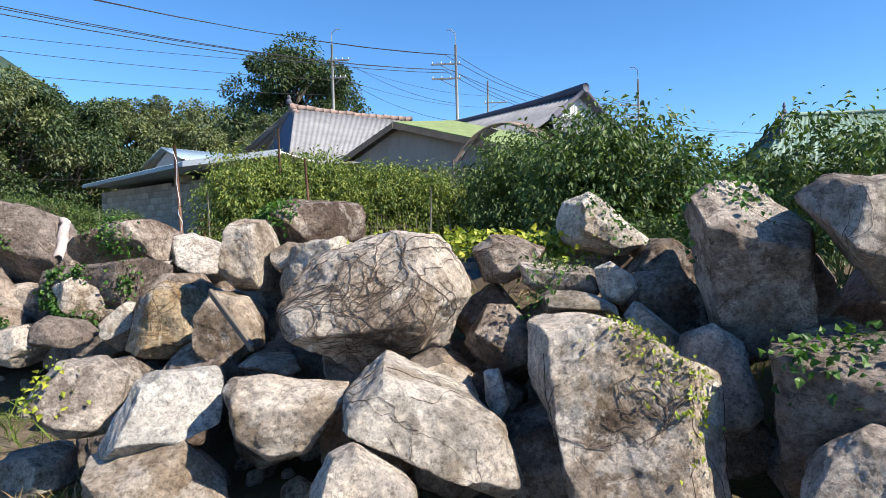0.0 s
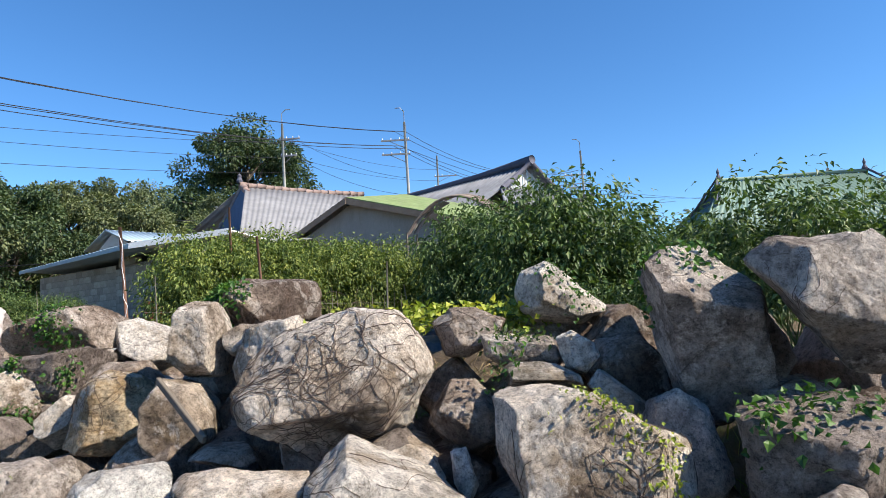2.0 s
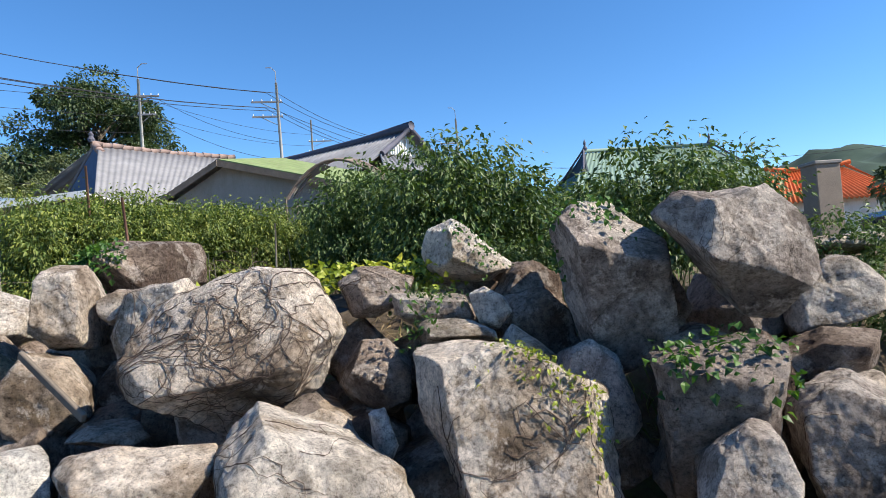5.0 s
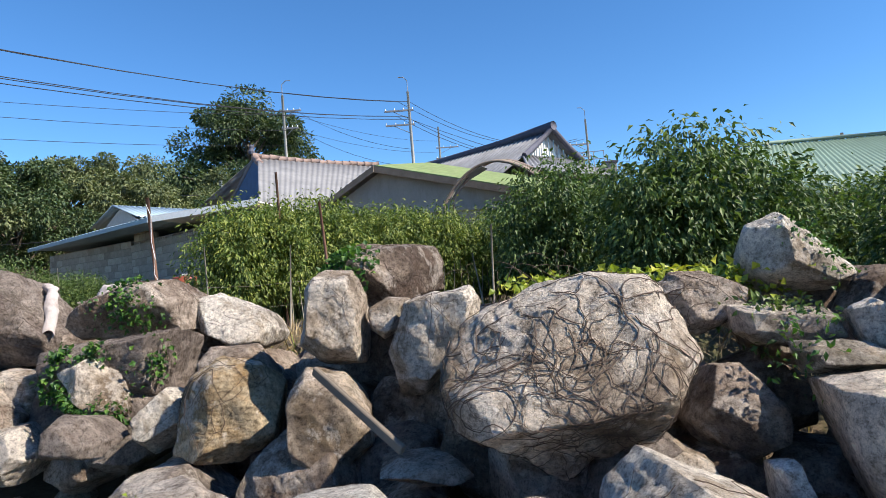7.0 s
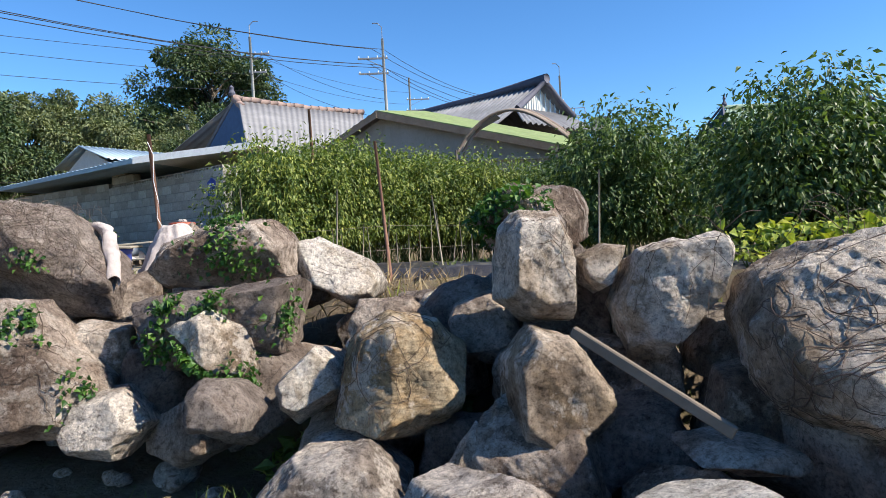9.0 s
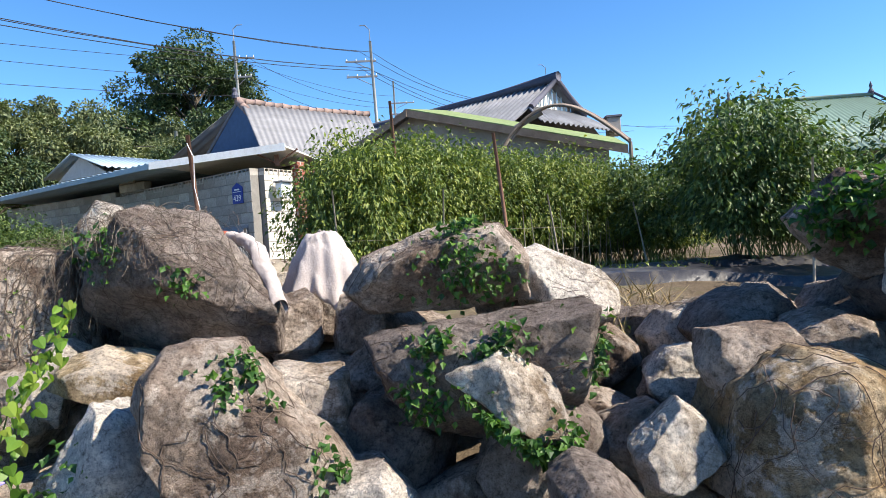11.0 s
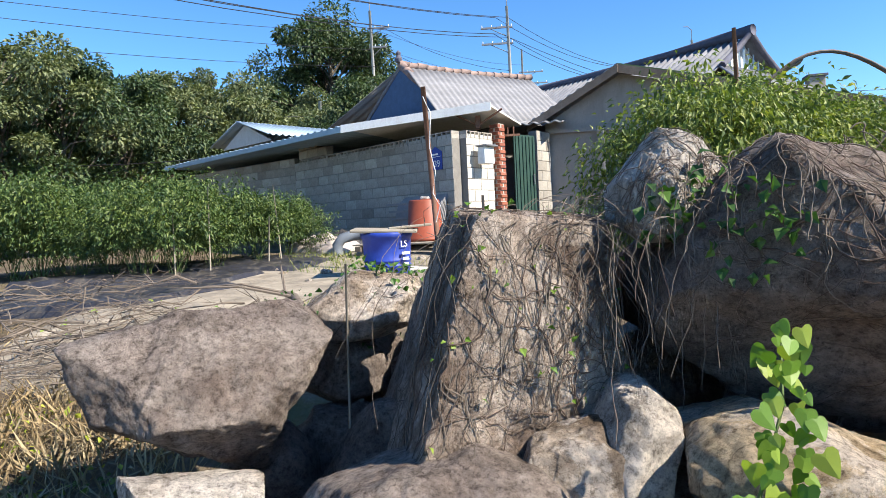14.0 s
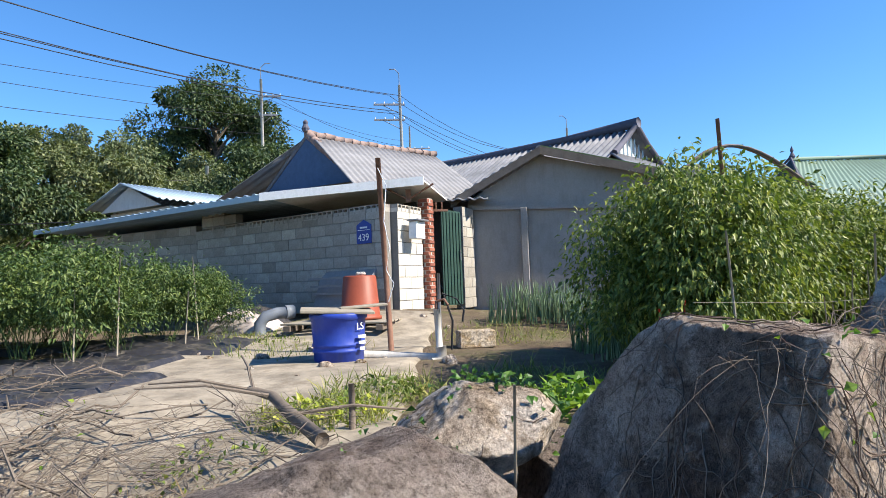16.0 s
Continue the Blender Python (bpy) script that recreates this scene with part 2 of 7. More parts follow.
M_CANOPY = plain_mat("white_sheet", (0.76, 0.76, 0.74), 0.5, 0.0, 0.05, 2.0, 0.08, 20.0, (0.6, 0.58, 0.53))
M_GREENROOF = plain_mat("pale_green_sheet", (0.17, 0.25, 0.205), 0.6, 0.0, 0.08, 1.5, 0.08, 20.0)
M_ORANGE = plain_mat("orange_roof_tile", (0.66, 0.17, 0.05), 0.7, 0, 0.15)
M_WOOD = plain_mat("weathered_wood", (0.16, 0.13, 0.105), 0.9, 0, 0.25, 5.0, 0.4, 45.0)
M_WOODPALE = plain_mat("bleached_board", (0.30, 0.265, 0.21), 0.9, 0, 0.2, 4.0, 0.35, 40.0)
M_RUST = plain_mat("rusty_steel", (0.22, 0.12, 0.085), 0.8, 0.3, 0.3, 8.0, 0.3)
M_STEEL = plain_mat("galvanised_steel", (0.26, 0.26, 0.27), 0.5, 0.5, 0.12)
M_POLE = plain_mat("concrete_pole", (0.52, 0.51, 0.48), 0.85, 0, 0.08)
M_CABLE = plain_mat("black_cable", (0.025, 0.025, 0.03), 0.6)
M_BLUE = plain_mat("blue_plastic", (0.025, 0.055, 0.33), 0.42, 0, 0.18, 4.0, 0.08, 30.0, (0.06, 0.09, 0.30))
M_REDPL = plain_mat("red_brown_plastic", (0.27, 0.065, 0.035), 0.5, 0, 0.14, 4.0, 0.1)
M_SIGN = plain_mat("sign_blue", (0.02, 0.045, 0.27), 0.35, 0, 0.05)
M_WHITE = plain_mat("white_paint", (0.80, 0.80, 0.80), 0.5, 0, 0.03)
M_PVC = plain_mat("grey_pvc", (0.50, 0.48, 0.45), 0.6, 0, 0.12, 6.0, 0.1, 50.0, (0.24, 0.21, 0.18))
M_PIPEDK = plain_mat("grey_blue_pipe", (0.15, 0.17, 0.20), 0.5, 0, 0.1)
M_CLOTH = plain_mat("white_cloth", (0.46, 0.40, 0.38), 0.95, 0, 0.12, 4.0, 0.5, 90.0, (0.24, 0.20, 0.17))
M_FILM = plain_mat("black_mulch_film", (0.035, 0.035, 0.042), 0.38, 0, 0.3, 3.0, 0.5, 18.0, (0.16, 0.14, 0.11))
M_TWIG = plain_mat("dry_twig", (0.16, 0.13, 0.105), 0.95, 0, 0.25, 6.0, 0.3)
M_ROOT = plain_mat("dry_vine", (0.10, 0.07, 0.055), 0.95, 0, 0.25, 6.0, 0.3)
M_STEM = plain_mat("green_stem", (0.09, 0.13, 0.04), 0.7, 0, 0.15)
M_BARK = plain_mat("bark", (0.12, 0.10, 0.08), 0.95, 0, 0.3, 3.0, 0.5, 20.0)
M_GATE = plain_mat("dark_green_steel", (0.035, 0.075, 0.06), 0.5, 0.2, 0.2)
# Near-black colour that paints the shade inside the shed.
M_INTERIOR_SHADE = plain_mat("interior_shade", (0.05, 0.045, 0.04), 0.95)
M_TYRE = plain_mat("dark_glass", (0.04, 0.05, 0.06), 0.15)
M_HILL = plain_mat("far_woods", (0.035, 0.062, 0.045), 0.95, 0, 0.35, 0.05, 0.0, 0.4)
M_CHILI = plain_mat("red_chili", (0.55, 0.03, 0.015), 0.3, 0, 0.1)
M_FLOWER = plain_mat("violet_flower", (0.35, 0.30, 0.75), 0.7)

# ---- mesh tools ----


def obj_from_bm(name, bm, mat, parent=None, label="", smooth=False):
    me = bpy.data.meshes.new(name)
    bm.to_mesh(me)
    bm.free()
    me.materials.append(mat)
    if smooth:
        me.polygons.foreach_set("use_smooth", [True] * len(me.polygons))
    ob = new(name, me)
    if parent is not None:
        ob.parent = parent
    if label:
        ob["label"] = label
    return ob


def part(name, bm, mat, parent, label="", smooth=False):
    return obj_from_bm(name, bm, mat, parent, label, smooth)


def thing(name, x, y, z, label, category, group="", yaw=0.0, kind=""):
    ob = new(name)
    ob.empty_display_size = 0.1
    ob.matrix_world = pose(x, y, z, 0, 0, yaw)
    return tagged(ob, label, category, group, kind)


def mesh_np(name, verts, faces, mat, parent=None, smooth=False):
    me = bpy.data.meshes.new(name)
    me.from_pydata(verts, [], faces)
    me.materials.append(mat)
    if smooth:
        me.polygons.foreach_set("use_smooth", [True] * len(me.polygons))
    me.update()
    ob = new(name, me)
    if parent is not None:
        ob.parent = parent
    return ob


def box(bm, cx, cy, cz, sx, sy, sz, bevel=0.0, yaw=0.0, tilt=0.0):
    m = pose(cx, cy, cz, 0, tilt, yaw) @ Matrix.Diagonal((sx, sy, sz, 1))
    r = bmesh.ops.create_cube(bm, size=1.0, matrix=m)
    if bevel > 0:
        ed = list({e for v in r["verts"] for e in v.link_edges})
        bmesh.ops.bevel(bm, geom=ed, offset=bevel, segments=1, affect="EDGES")
    return bm


def new_box(cx, cy, cz, sx, sy, sz, bevel=0.0, yaw=0.0, tilt=0.0):
    return box(bmesh.new(), cx, cy, cz, sx, sy, sz, bevel, yaw, tilt)


def tube(bm, pts, r0, r1=None, sides=6):
    """A tapered tube along pts."""
    r1 = r0 if r1 is None else r1
    pts = [Vector(p) for p in pts]
    rings = []
    for i, p in enumerate(pts):
        d = (pts[min(i + 1, len(pts) - 1)] - pts[max(i - 1, 0)]).normalized()
        a = d.orthogonal().normalized()
        b = d.cross(a)
        r = r0 + (r1 - r0) * i / max(1, len(pts) - 1)
        rings.append([bm.verts.new(p + (a * math.cos(k * math.tau / sides) + b * math.sin(k * math.tau / sides)) * r) for k in range(sides)])
    for q, w in zip(rings, rings[1:]):
        # rings may start at different angles: match the nearest corner
        off = min(range(sides), key=lambda o: (q[0].co - w[o].co).length)
        for k in range(sides):
            bm.faces.new((q[k], q[(k + 1) % sides], w[(k + 1 + off) % sides], w[(k + off) % sides]))
    bm.faces.new(rings[0])
    bm.faces.new(list(reversed(rings[-1])))
    return bm


def new_tube(pts, r0, r1=None, sides=6):
    return tube(bmesh.new(), pts, r0, r1, sides)


def lathe(profile, sides=28):
    """A turned body from (radius, height) pairs."""
    bm = bmesh.new()
    rings = [[bm.verts.new((r * math.cos(k * math.tau / sides), r * math.sin(k * math.tau / sides), z)) for k in range(sides)] for r, z in profile]
    for q, w in zip(rings, rings[1:]):
        for k in range(sides):
            bm.faces.new((q[k], q[(k + 1) % sides], w[(k + 1) % sides], w[k]))
    return bm


def quad_sheet(a, b, c, d, waves=0, amp=0.02, thick=0.02, steps=4, per=10):
    """A sheet a-b (one edge) to d-c (the other), corrugated along a-b, with thickness."""
    a, b, c, d = (Vector(p) for p in (a, b, c, d))
    n = (b - a).cross(d - a).normalized()
    if n.z < 0:
        n = -n
    nx = max(1, waves * per)
    bm = bmesh.new()
    top, bot = [], []
    for j in range(steps + 1):
        v = j / steps
        rt, rb = [], []
        for i in range(nx + 1):
            u = i / nx
            p = (a * (1 - u) + b * u) * (1 - v) + (d * (1 - u) + c * u) * v
            h = amp * math.sin(u * waves * math.tau) if waves else 0
            rt.append(bm.verts.new(p + n * h))
            rb.append(bm.verts.new(p + n * (h - thick)))
        top.append(rt)
        bot.append(rb)
    for j in range(steps):
        for i in range(nx):
            bm.faces.new((top[j][i], top[j][i + 1], top[j + 1][i + 1], top[j + 1][i]))
            bm.faces.new((bot[j][i], bot[j + 1][i], bot[j + 1][i + 1], bot[j][i + 1]))
    for i in range(nx):
        bm.faces.new((top[0][i], bot[0][i], bot[0][i + 1], top[0][i + 1]))
        bm.faces.new((top[-1][i], top[-1][i + 1], bot[-1][i + 1], bot[-1][i]))
    for j in range(steps):
        bm.faces.new((top[j][0], top[j + 1][0], bot[j + 1][0], bot[j][0]))
        bm.faces.new((top[j][-1], bot[j][-1], bot[j + 1][-1], top[j + 1][-1]))
    bmesh.ops.recalc_face_normals(bm, faces=bm.faces)
    return bm


def prism(poly, thick):
    """A flat polygon given thickness along its normal."""
    bm = bmesh.new()
    f = bm.faces.new([bm.verts.new(p) for p in poly])
    r = bmesh.ops.extrude_face_region(bm, geom=[f])
    n = f.normal.copy()
    f.normal_update()
    n = f.normal.copy()
    for v in r["geom"]:
        if isinstance(v, bmesh.types.BMVert):
            v.co += n * thick
    bmesh.ops.recalc_face_normals(bm, faces=bm.faces)
    return bm


def leaf_cloud(name, pts, dirs, sizes, aspect, mat, parent=None, fold=0.18, seed=0, curl=0.25):
    """Many folded pointed leaves. pts: n x 3 places, dirs: n x 3 the way each one points."""
    rng = np.random.default_rng(seed)
    n = len(pts)
    d = dirs / (np.linalg.norm(dirs, axis=1, keepdims=True) + 1e-9)
    side = np.cross(d, rng.normal(size=(n, 3)) * 0.55 + np.array([0, 0, 1.0]))
    side /= np.linalg.norm(side, axis=1, keepdims=True) + 1e-9
    up = np.cross(side, d)
    L = sizes[:, None]
    W = L * aspect * 0.5
    base = pts
    mid = pts + d * L * 0.42
    tip = pts + d * L - up * L * curl
    lft = mid + side * W + up * W * fold * 2
    rgt = mid - side * W + up * W * fold * 2
    V = np.stack([base, lft, tip, rgt, mid], 1).reshape(-1, 3)
    o = np.arange(n)[:, None] * 5
    Fc = np.concatenate([o + np.array([[0, 4, 1]]), o + np.array([[1, 4, 2]]), o + np.array([[0, 3, 4]]), o + np.array([[4, 3, 2]])], 0)
    me = bpy.data.meshes.new(name)
    me.from_pydata(V.tolist(), [], Fc.tolist())
    me.materials.append(mat)
    ob = new(name, me)
    if parent is not None:
        ob.parent = parent
    return ob


# ---- ground ----
GP = np.array([
    (0.4, -0.65, -0.30), (3, -1, -0.3), (-1.3, 0.0, -0.27), (-3, 0.9, -0.17), (-4.9, 2.0, -0.10), (-6.1, 2.5, 0.05),
    (0, 1.1, -0.22), (-2, 1.6, -0.16), (-4, 2.2, -0.08), (-5.6, 2.9, 0.02), (-6.7, 3.5, 0.17), (-8.2, 5.0, 0.42),
    (0, 2.0, -0.12), (-1.5, 2.3, -0.08), (-3, 2.9, 0.0), (-4.3, 3.4, 0.1), (-5.2, 3.8, 0.2), (1.5, 2.1, -0.1), (2.6, 1.9, -0.1), (-2.2, 2.9, 0.05), (-0.7, 2.5, 0.0), (0.7, 2.5, 0.0)])
GP2 = np.array([
    (-8.9, 7.3, 0.68), (-7.3, 8.8, 0.70), (-6.1, 9.7, 0.74), (-7.4, 12.7, 1.08), (-10, 11, 0.80), (-12, 10, 0.72),
    (-5, 12.9, 0.98), (-3, 8, 0.84), (-2, 6, 0.82), (-1, 7.3, 0.80), (0, 4.5, 0.84), (2, 4, 0.84), (6, 8, 0.85),
    (-4.2, 5.6, 0.80), (-5.6, 5.6, 0.72), (-6.7, 6.0, 0.60), (0, 20, 1.1), (-14, 19, 1.1), (10, 25, 1.0), (2, 3.0, 0.70), (-1, 3.6, 0.78), (-2.6, 4.9, 0.80)])
GP3 = np.array([(60, 80, 1.2), (-60, 80, 1.2), (-70, -20, 0.0), (70, -40, -0.4), (0, -60, -0.5), (25, 3, 0.5), (-22, 4, 0.35), (-4, -8, -0.35), (-13, -2, -0.1)])
GPA = np.concatenate([GP, GP2, GP3])


def ground_z(x, y):
    w = 1.0 / (((GPA[:, 0] - x) ** 2 + (GPA[:, 1] - y) ** 2) ** 1.6 + 0.02)
    return float((w * GPA[:, 2]).sum() / w.sum())


def axis_steps(lo, hi, fine, far):
    a = list(np.arange(lo, hi + 1e-6, fine))
    s, v = fine * 1.35, hi
    while v < far:
        v += s
        s *= 1.35
        a.append(v)
    s, v = fine * 1.35, lo
    while v > -far:
        v -= s
        s *= 1.35
        a.insert(0, v)
    return a


def make_ground():
    xs, ys = axis_steps(-13, 5, 0.13, 3000), axis_steps(-2, 14, 0.13, 3000)
    V, Fc = [], []
    for y in ys:
        for x in xs:
            near = -14 < x < 6 and -3 < y < 15
            h = (noise.fractal(Vector((x * 1.7, y * 1.7, 0)), 1.0, 2.0, 4) * 0.035) if near else 0
            V.append((x, y, ground_z(x, y) + h))
    w = len(xs)
    for j in range(len(ys) - 1):
        for i in range(w - 1):
            k = j * w + i
            Fc.append((k, k + 1, k + w + 1, k + w))
    g = mesh_np("ground", V, Fc, M_GROUND, None, True)
    tagged(g, "bare brown earth with dry grass and dirt patches", "ground", kind="structure")


make_ground()


def patch_sheet(name, x0, x1, y0, y1, skew, mat, label, category, lift=0.02, step=0.12, wav=0.0, seed=3):
    """A thin sheet laid on the ground, with an uneven outline; skew shifts x with y."""
    bm = bmesh.new()
    nx, ny = max(2, int((x1 - x0) / step)), max(2, int((y1 - y0) / step))
    rows = []
    for j in range(ny + 1):
        row = []
        for i in range(nx + 1):
            u, v = i / nx, j / ny
            y = y0 + (y1 - y0) * v
            x = x0 + (x1 - x0) * u + skew * (y - y0)
            ex = noise.noise(Vector((x * 1.3, y * 1.3, seed))) * 0.16
            x += ex * (1 if i in (0, nx) else 0.3)
            y += noise.noise(Vector((x * 1.1, y * 0.9, seed + 9))) * 0.16 * (1 if j in (0, ny) else 0.3)
            h = wav * abs(noise.fractal(Vector((x * 5, y * 5, seed)), 1.0, 2.0, 3))
            edge = i in (0, nx) or j in (0, ny)
            row.append(bm.verts.new((x, y, ground_z(x, y) + (-0.05 if edge else lift + 0.035 + h))))
        rows.append(row)
    for a, b in zip(rows, rows[1:]):
        for i in range(nx):
            bm.faces.new((a[i], a[i + 1], b[i + 1], b[i]))
    ob = obj_from_bm(name, bm, mat, None, "", True)
    tagged(ob, label, category, kind="structure")
    return ob


# ---- boulders ----
ICO = {}


def ico(level):
    if level not in ICO:
        bm = bmesh.new()
        bmesh.ops.create_icosphere(bm, subdivisions=level, radius=1.0)
        ICO[level] = (np.array([v.co[:] for v in bm.verts]), [tuple(v.index for v in f.verts) for f in bm.faces])
        bm.free()
    return ICO[level]


TONE_WORD = {"tan": "tan and grey weathered", "grey": "grey weathered", "brown": "brownish layered", "dark": "dark brown smooth",
             "pale": "pale rough broken", "white": "white sunlit broken", "ochre": "ochre layered"}
BOULDERS = {}


def boulder(tone, x, y, z, w, d, h, yaw, seed, sides=(), front=(0.0, 0.25), faces=(), rough=1.0, cuts=()):
    """A broken boulder bounded by planes. sides: (angle, distance) of its flanks seen from the front (-y);
    front: how far the front face turns sideways and up; faces: all planes at once (nx, ny, nz, distance);
    cuts: broken facets (nx, ny, nz, share of the reach that is left)."""
    rng = np.random.default_rng(seed + 500)
    V, Fc = ico(7 if max(w, h) > 0.75 else (6 if max(w, h) > 0.3 else 5))
    pl = []
    if faces:
        pl += [(*f[:3], f[3]) for f in faces]
    else:
        if not sides:
            sides = [(k * 51 + rng.uniform(-18, 18), 0.5 * math.hypot(w * math.cos(radians(k * 51)), h * math.sin(radians(k * 51))) * rng.uniform(0.82, 1.0)) for k in range(7)]
        for ang, off in sides:
            c, sn = math.cos(radians(ang)), math.sin(radians(ang))
            pl += [(c, rng.uniform(-0.34, -0.05), sn, off), (c, rng.uniform(-0.02, 0.3), sn, off)]
        pl += [(front[0], -1.0, front[1], d * 0.36), (0, 1, 0, d * 0.6)]
        # chamfers between the front and the flanks, and an undercut below
        for ang, off in sides[::2]:
            c, sn = math.cos(radians(ang)), math.sin(radians(ang))
            pl.append((c + front[0] * 0.5, -rng.uniform(0.55, 1.3), sn + front[1] * 0.5, (off + d * 0.33) * rng.uniform(0.78, 0.95)))
        pl.append((rng.uniform(-0.3, 0.3), -0.8, -0.9, (h * 0.5 + d * 0.34) * 0.70))
    N, D = np.array([p[:3] for p in pl], float), np.array([p[3] for p in pl], float)
    ln = np.linalg.norm(N, axis=1)
    if faces:
        D = D * ln
    N /= ln[:, None]
    D = np.maximum(D / ln, 0.03)
    for cx, cy, cz, left in cuts:
        n = np.array((cx, cy, cz)) / math.sqrt(cx * cx + cy * cy + cz * cz)
        reach = np.max((V / ((np.maximum(V @ N.T / D, 0) ** 80).sum(1) ** (1 / 80))[:, None]) @ n)
        N, D = np.vstack([N, n]), np.append(D, reach * left)
    q = np.maximum(V @ N.T / D, 0)
    P = V / ((q ** 80).sum(1) ** (1 / 80))[:, None]
    size = (w * h) ** 0.5
    s = seed * 13.7
    amp = np.empty(len(P))
    for i, q in enumerate(P):
        v = Vector(q.tolist()) + Vector((s, s * 0.3, -s))
        u = v * (1.6 / (0.35 + size))
        f = noise.fractal(u * 1.4, 0.8, 2.1, 5)
        # broken steps: the noise is flattened into ledges
        led = noise.noise(u * 2.3 + Vector((3.1, 0, 0))) * 3.0
        led = (math.floor(led) + min(1.0, (led - math.floor(led)) * 3.5)) / 3.0
        rdg = noise.ridged_multi_fractal(u * 2.2, 0.9, 2.2, 4, 1.0, 2.0)
        hi_f = noise.fractal(v * 14.0, 0.7, 2.2, 4)
        amp[i] = (f * 0.045 + led * 0.035 - (rdg - 1.0) * 0.016) * size * rough + hi_f * 0.0055
    P = P + V * amp[:, None]
    if not faces:
        lo, hi = P.min(0), P.max(0)
        P[:, (0, 2)] = ((P - (lo + hi) / 2) / (hi - lo) * np.array([w, d, h]))[:, (0, 2)]
    ob = mesh_np("boulder", P.tolist(), Fc, ROCK[tone], None, True)
    ob.data.set_sharp_from_angle(angle=radians(32))
    ob.matrix_world = pose(x, y, z, 0, 0, yaw)
    word = "large" if max(w, h) > 0.7 else ("small" if max(w, h) < 0.35 else "medium")
    tagged(ob, f"{word} {TONE_WORD[tone]} boulder in the stacked rock bank", "boulder", "boulders of the rock bank")
    BOULDERS[seed] = ob
    return ob


boulder("tan", -0.64, 2.20, 0.80, 0.92, 0.80, 0.72, 3, 1, ((-166, 0.438), (-119, 0.381), (-65, 0.345), (-28, 0.405), (32, 0.42), (83, 0.368), (124, 0.366), (154, 0.428)), (-0.05, 0.5), cuts=((-0.35, -0.55, 0.75, 0.7), (0.1, -0.75, -0.65, 0.82)))
boulder("tan", 0.49, 1.79, 0.37, 0.79, 0.77, 0.87, -4, 2, ((-164, 0.288), (-83, 0.412), (4, 0.399), (66, 0.382), (92, 0.439)), (0.12, 0.42), cuts=((-0.9, -0.45, 0, 0.82), (0.75, -0.6, 0.2, 0.84)))
boulder("grey", 1.46, 2.00, 1.07, 0.63, 0.61, 0.56, -22, 3, ((-142, 0.147), (-102, 0.246), (-45, 0.306), (13, 0.293), (43, 0.302), (90, 0.28), (133, 0.354)), (0.35, 0.1), cuts=((0.5, -0.7, 0.3, 0.7), (-0.5, -0.7, 0.3, 0.7), (0, -0.7, -0.7, 0.62)))
boulder("grey", 1.04, 2.32, 0.95, 0.54, 0.79, 0.82, -12, 4, ((-164, 0.238), (-83, 0.399), (6, 0.263), (45, 0.298), (95, 0.409), (128, 0.417)), (0.05, -0.22), cuts=((0.3, -0.55, 0.8, 0.6), (0.1, -0.9, -0.35, 0.72)))
# Boulder 5 is brown stone; its shadowed front is put into the dark tone.
boulder("dark", 1.22, 1.74, 0.47, 0.48, 0.69, 0.59, -19, 5, ((-173, 0.225), (-88, 0.287), (-14, 0.196), (63, 0.316), (98, 0.28)), (-0.1, -0.05), cuts=((0.2, -0.4, 0.9, 0.8), (0, -0.9, -0.4, 0.7)))
boulder("grey", 1.87, 1.79, 0.28, 0.66, 0.70, 0.60, -32, 6, ((-179, 0.328), (-154, 0.307), (-82, 0.272), (-5, 0.333), (23, 0.295), (63, 0.222), (105, 0.313), (133, 0.346)), (0.1, 0.35))
boulder("pale", 2.14, 2.43, 0.81, 0.49, 0.49, 0.42, -30, 7, ((-138, 0.255), (-65, 0.142), (-5, 0.24), (38, 0.23), (86, 0.21), (132, 0.158), (166, 0.212)), (0.2, 0.4))
boulder("grey", 1.12, 1.39, 0.38, 0.30, 0.30, 0.32, -20, 8, ((-179, 0.152), (-87, 0.152), (-14, 0.157), (22, 0.145), (76, 0.158), (125, 0.127), (151, 0.121)), (0.2, 0.3))
boulder("brown", 1.95, 2.22, 0.59, 0.44, 0.53, 0.24, -28, 9, ((-178, 0.219), (-105, 0.136), (-75, 0.099), (-13, 0.192), (84, 0.12), (115, 0.112)), (0, 0.1))
boulder("pale", 0.43, 2.95, 1.18, 0.51, 0.48, 0.38, -2, 10, ((-175, 0.25), (-140, 0.247), (-92, 0.191), (-62, 0.22), (50, 0.105), (115, 0.219), (159, 0.246)), (0.55, 0.35), cuts=((0.65, -0.5, 0.55, 0.62), (-0.7, -0.6, 0.2, 0.7)))
boulder("pale", 0.48, 2.41, 0.89, 0.20, 0.21, 0.21, -3, 11, ((-164, 0.087), (-108, 0.094), (-42, 0.09), (22, 0.084), (63, 0.08), (113, 0.112)), (0.2, 0.2))
boulder("pale", 0.31, 2.27, 0.81, 0.36, 0.32, 0.12, -0, 12, ((-161, 0.16), (-91, 0.057), (16, 0.155), (60, 0.07), (85, 0.048), (120, 0.111)), (0.1, 0.5))
boulder("grey", 0.21, 2.58, 0.89, 0.41, 0.35, 0.20, 2, 13, ((-173, 0.19), (-125, 0.121), (-96, 0.086), (-45, 0.184), (21, 0.171), (84, 0.081)), (0.0, 0.0))
boulder("tan", 0.66, 2.30, 0.68, 0.31, 0.22, 0.27, -7, 14, ((-136, 0.062), (-118, 0.059), (-23, 0.174), (50, 0.044), (137, 0.165)), (0.2, 0.5))
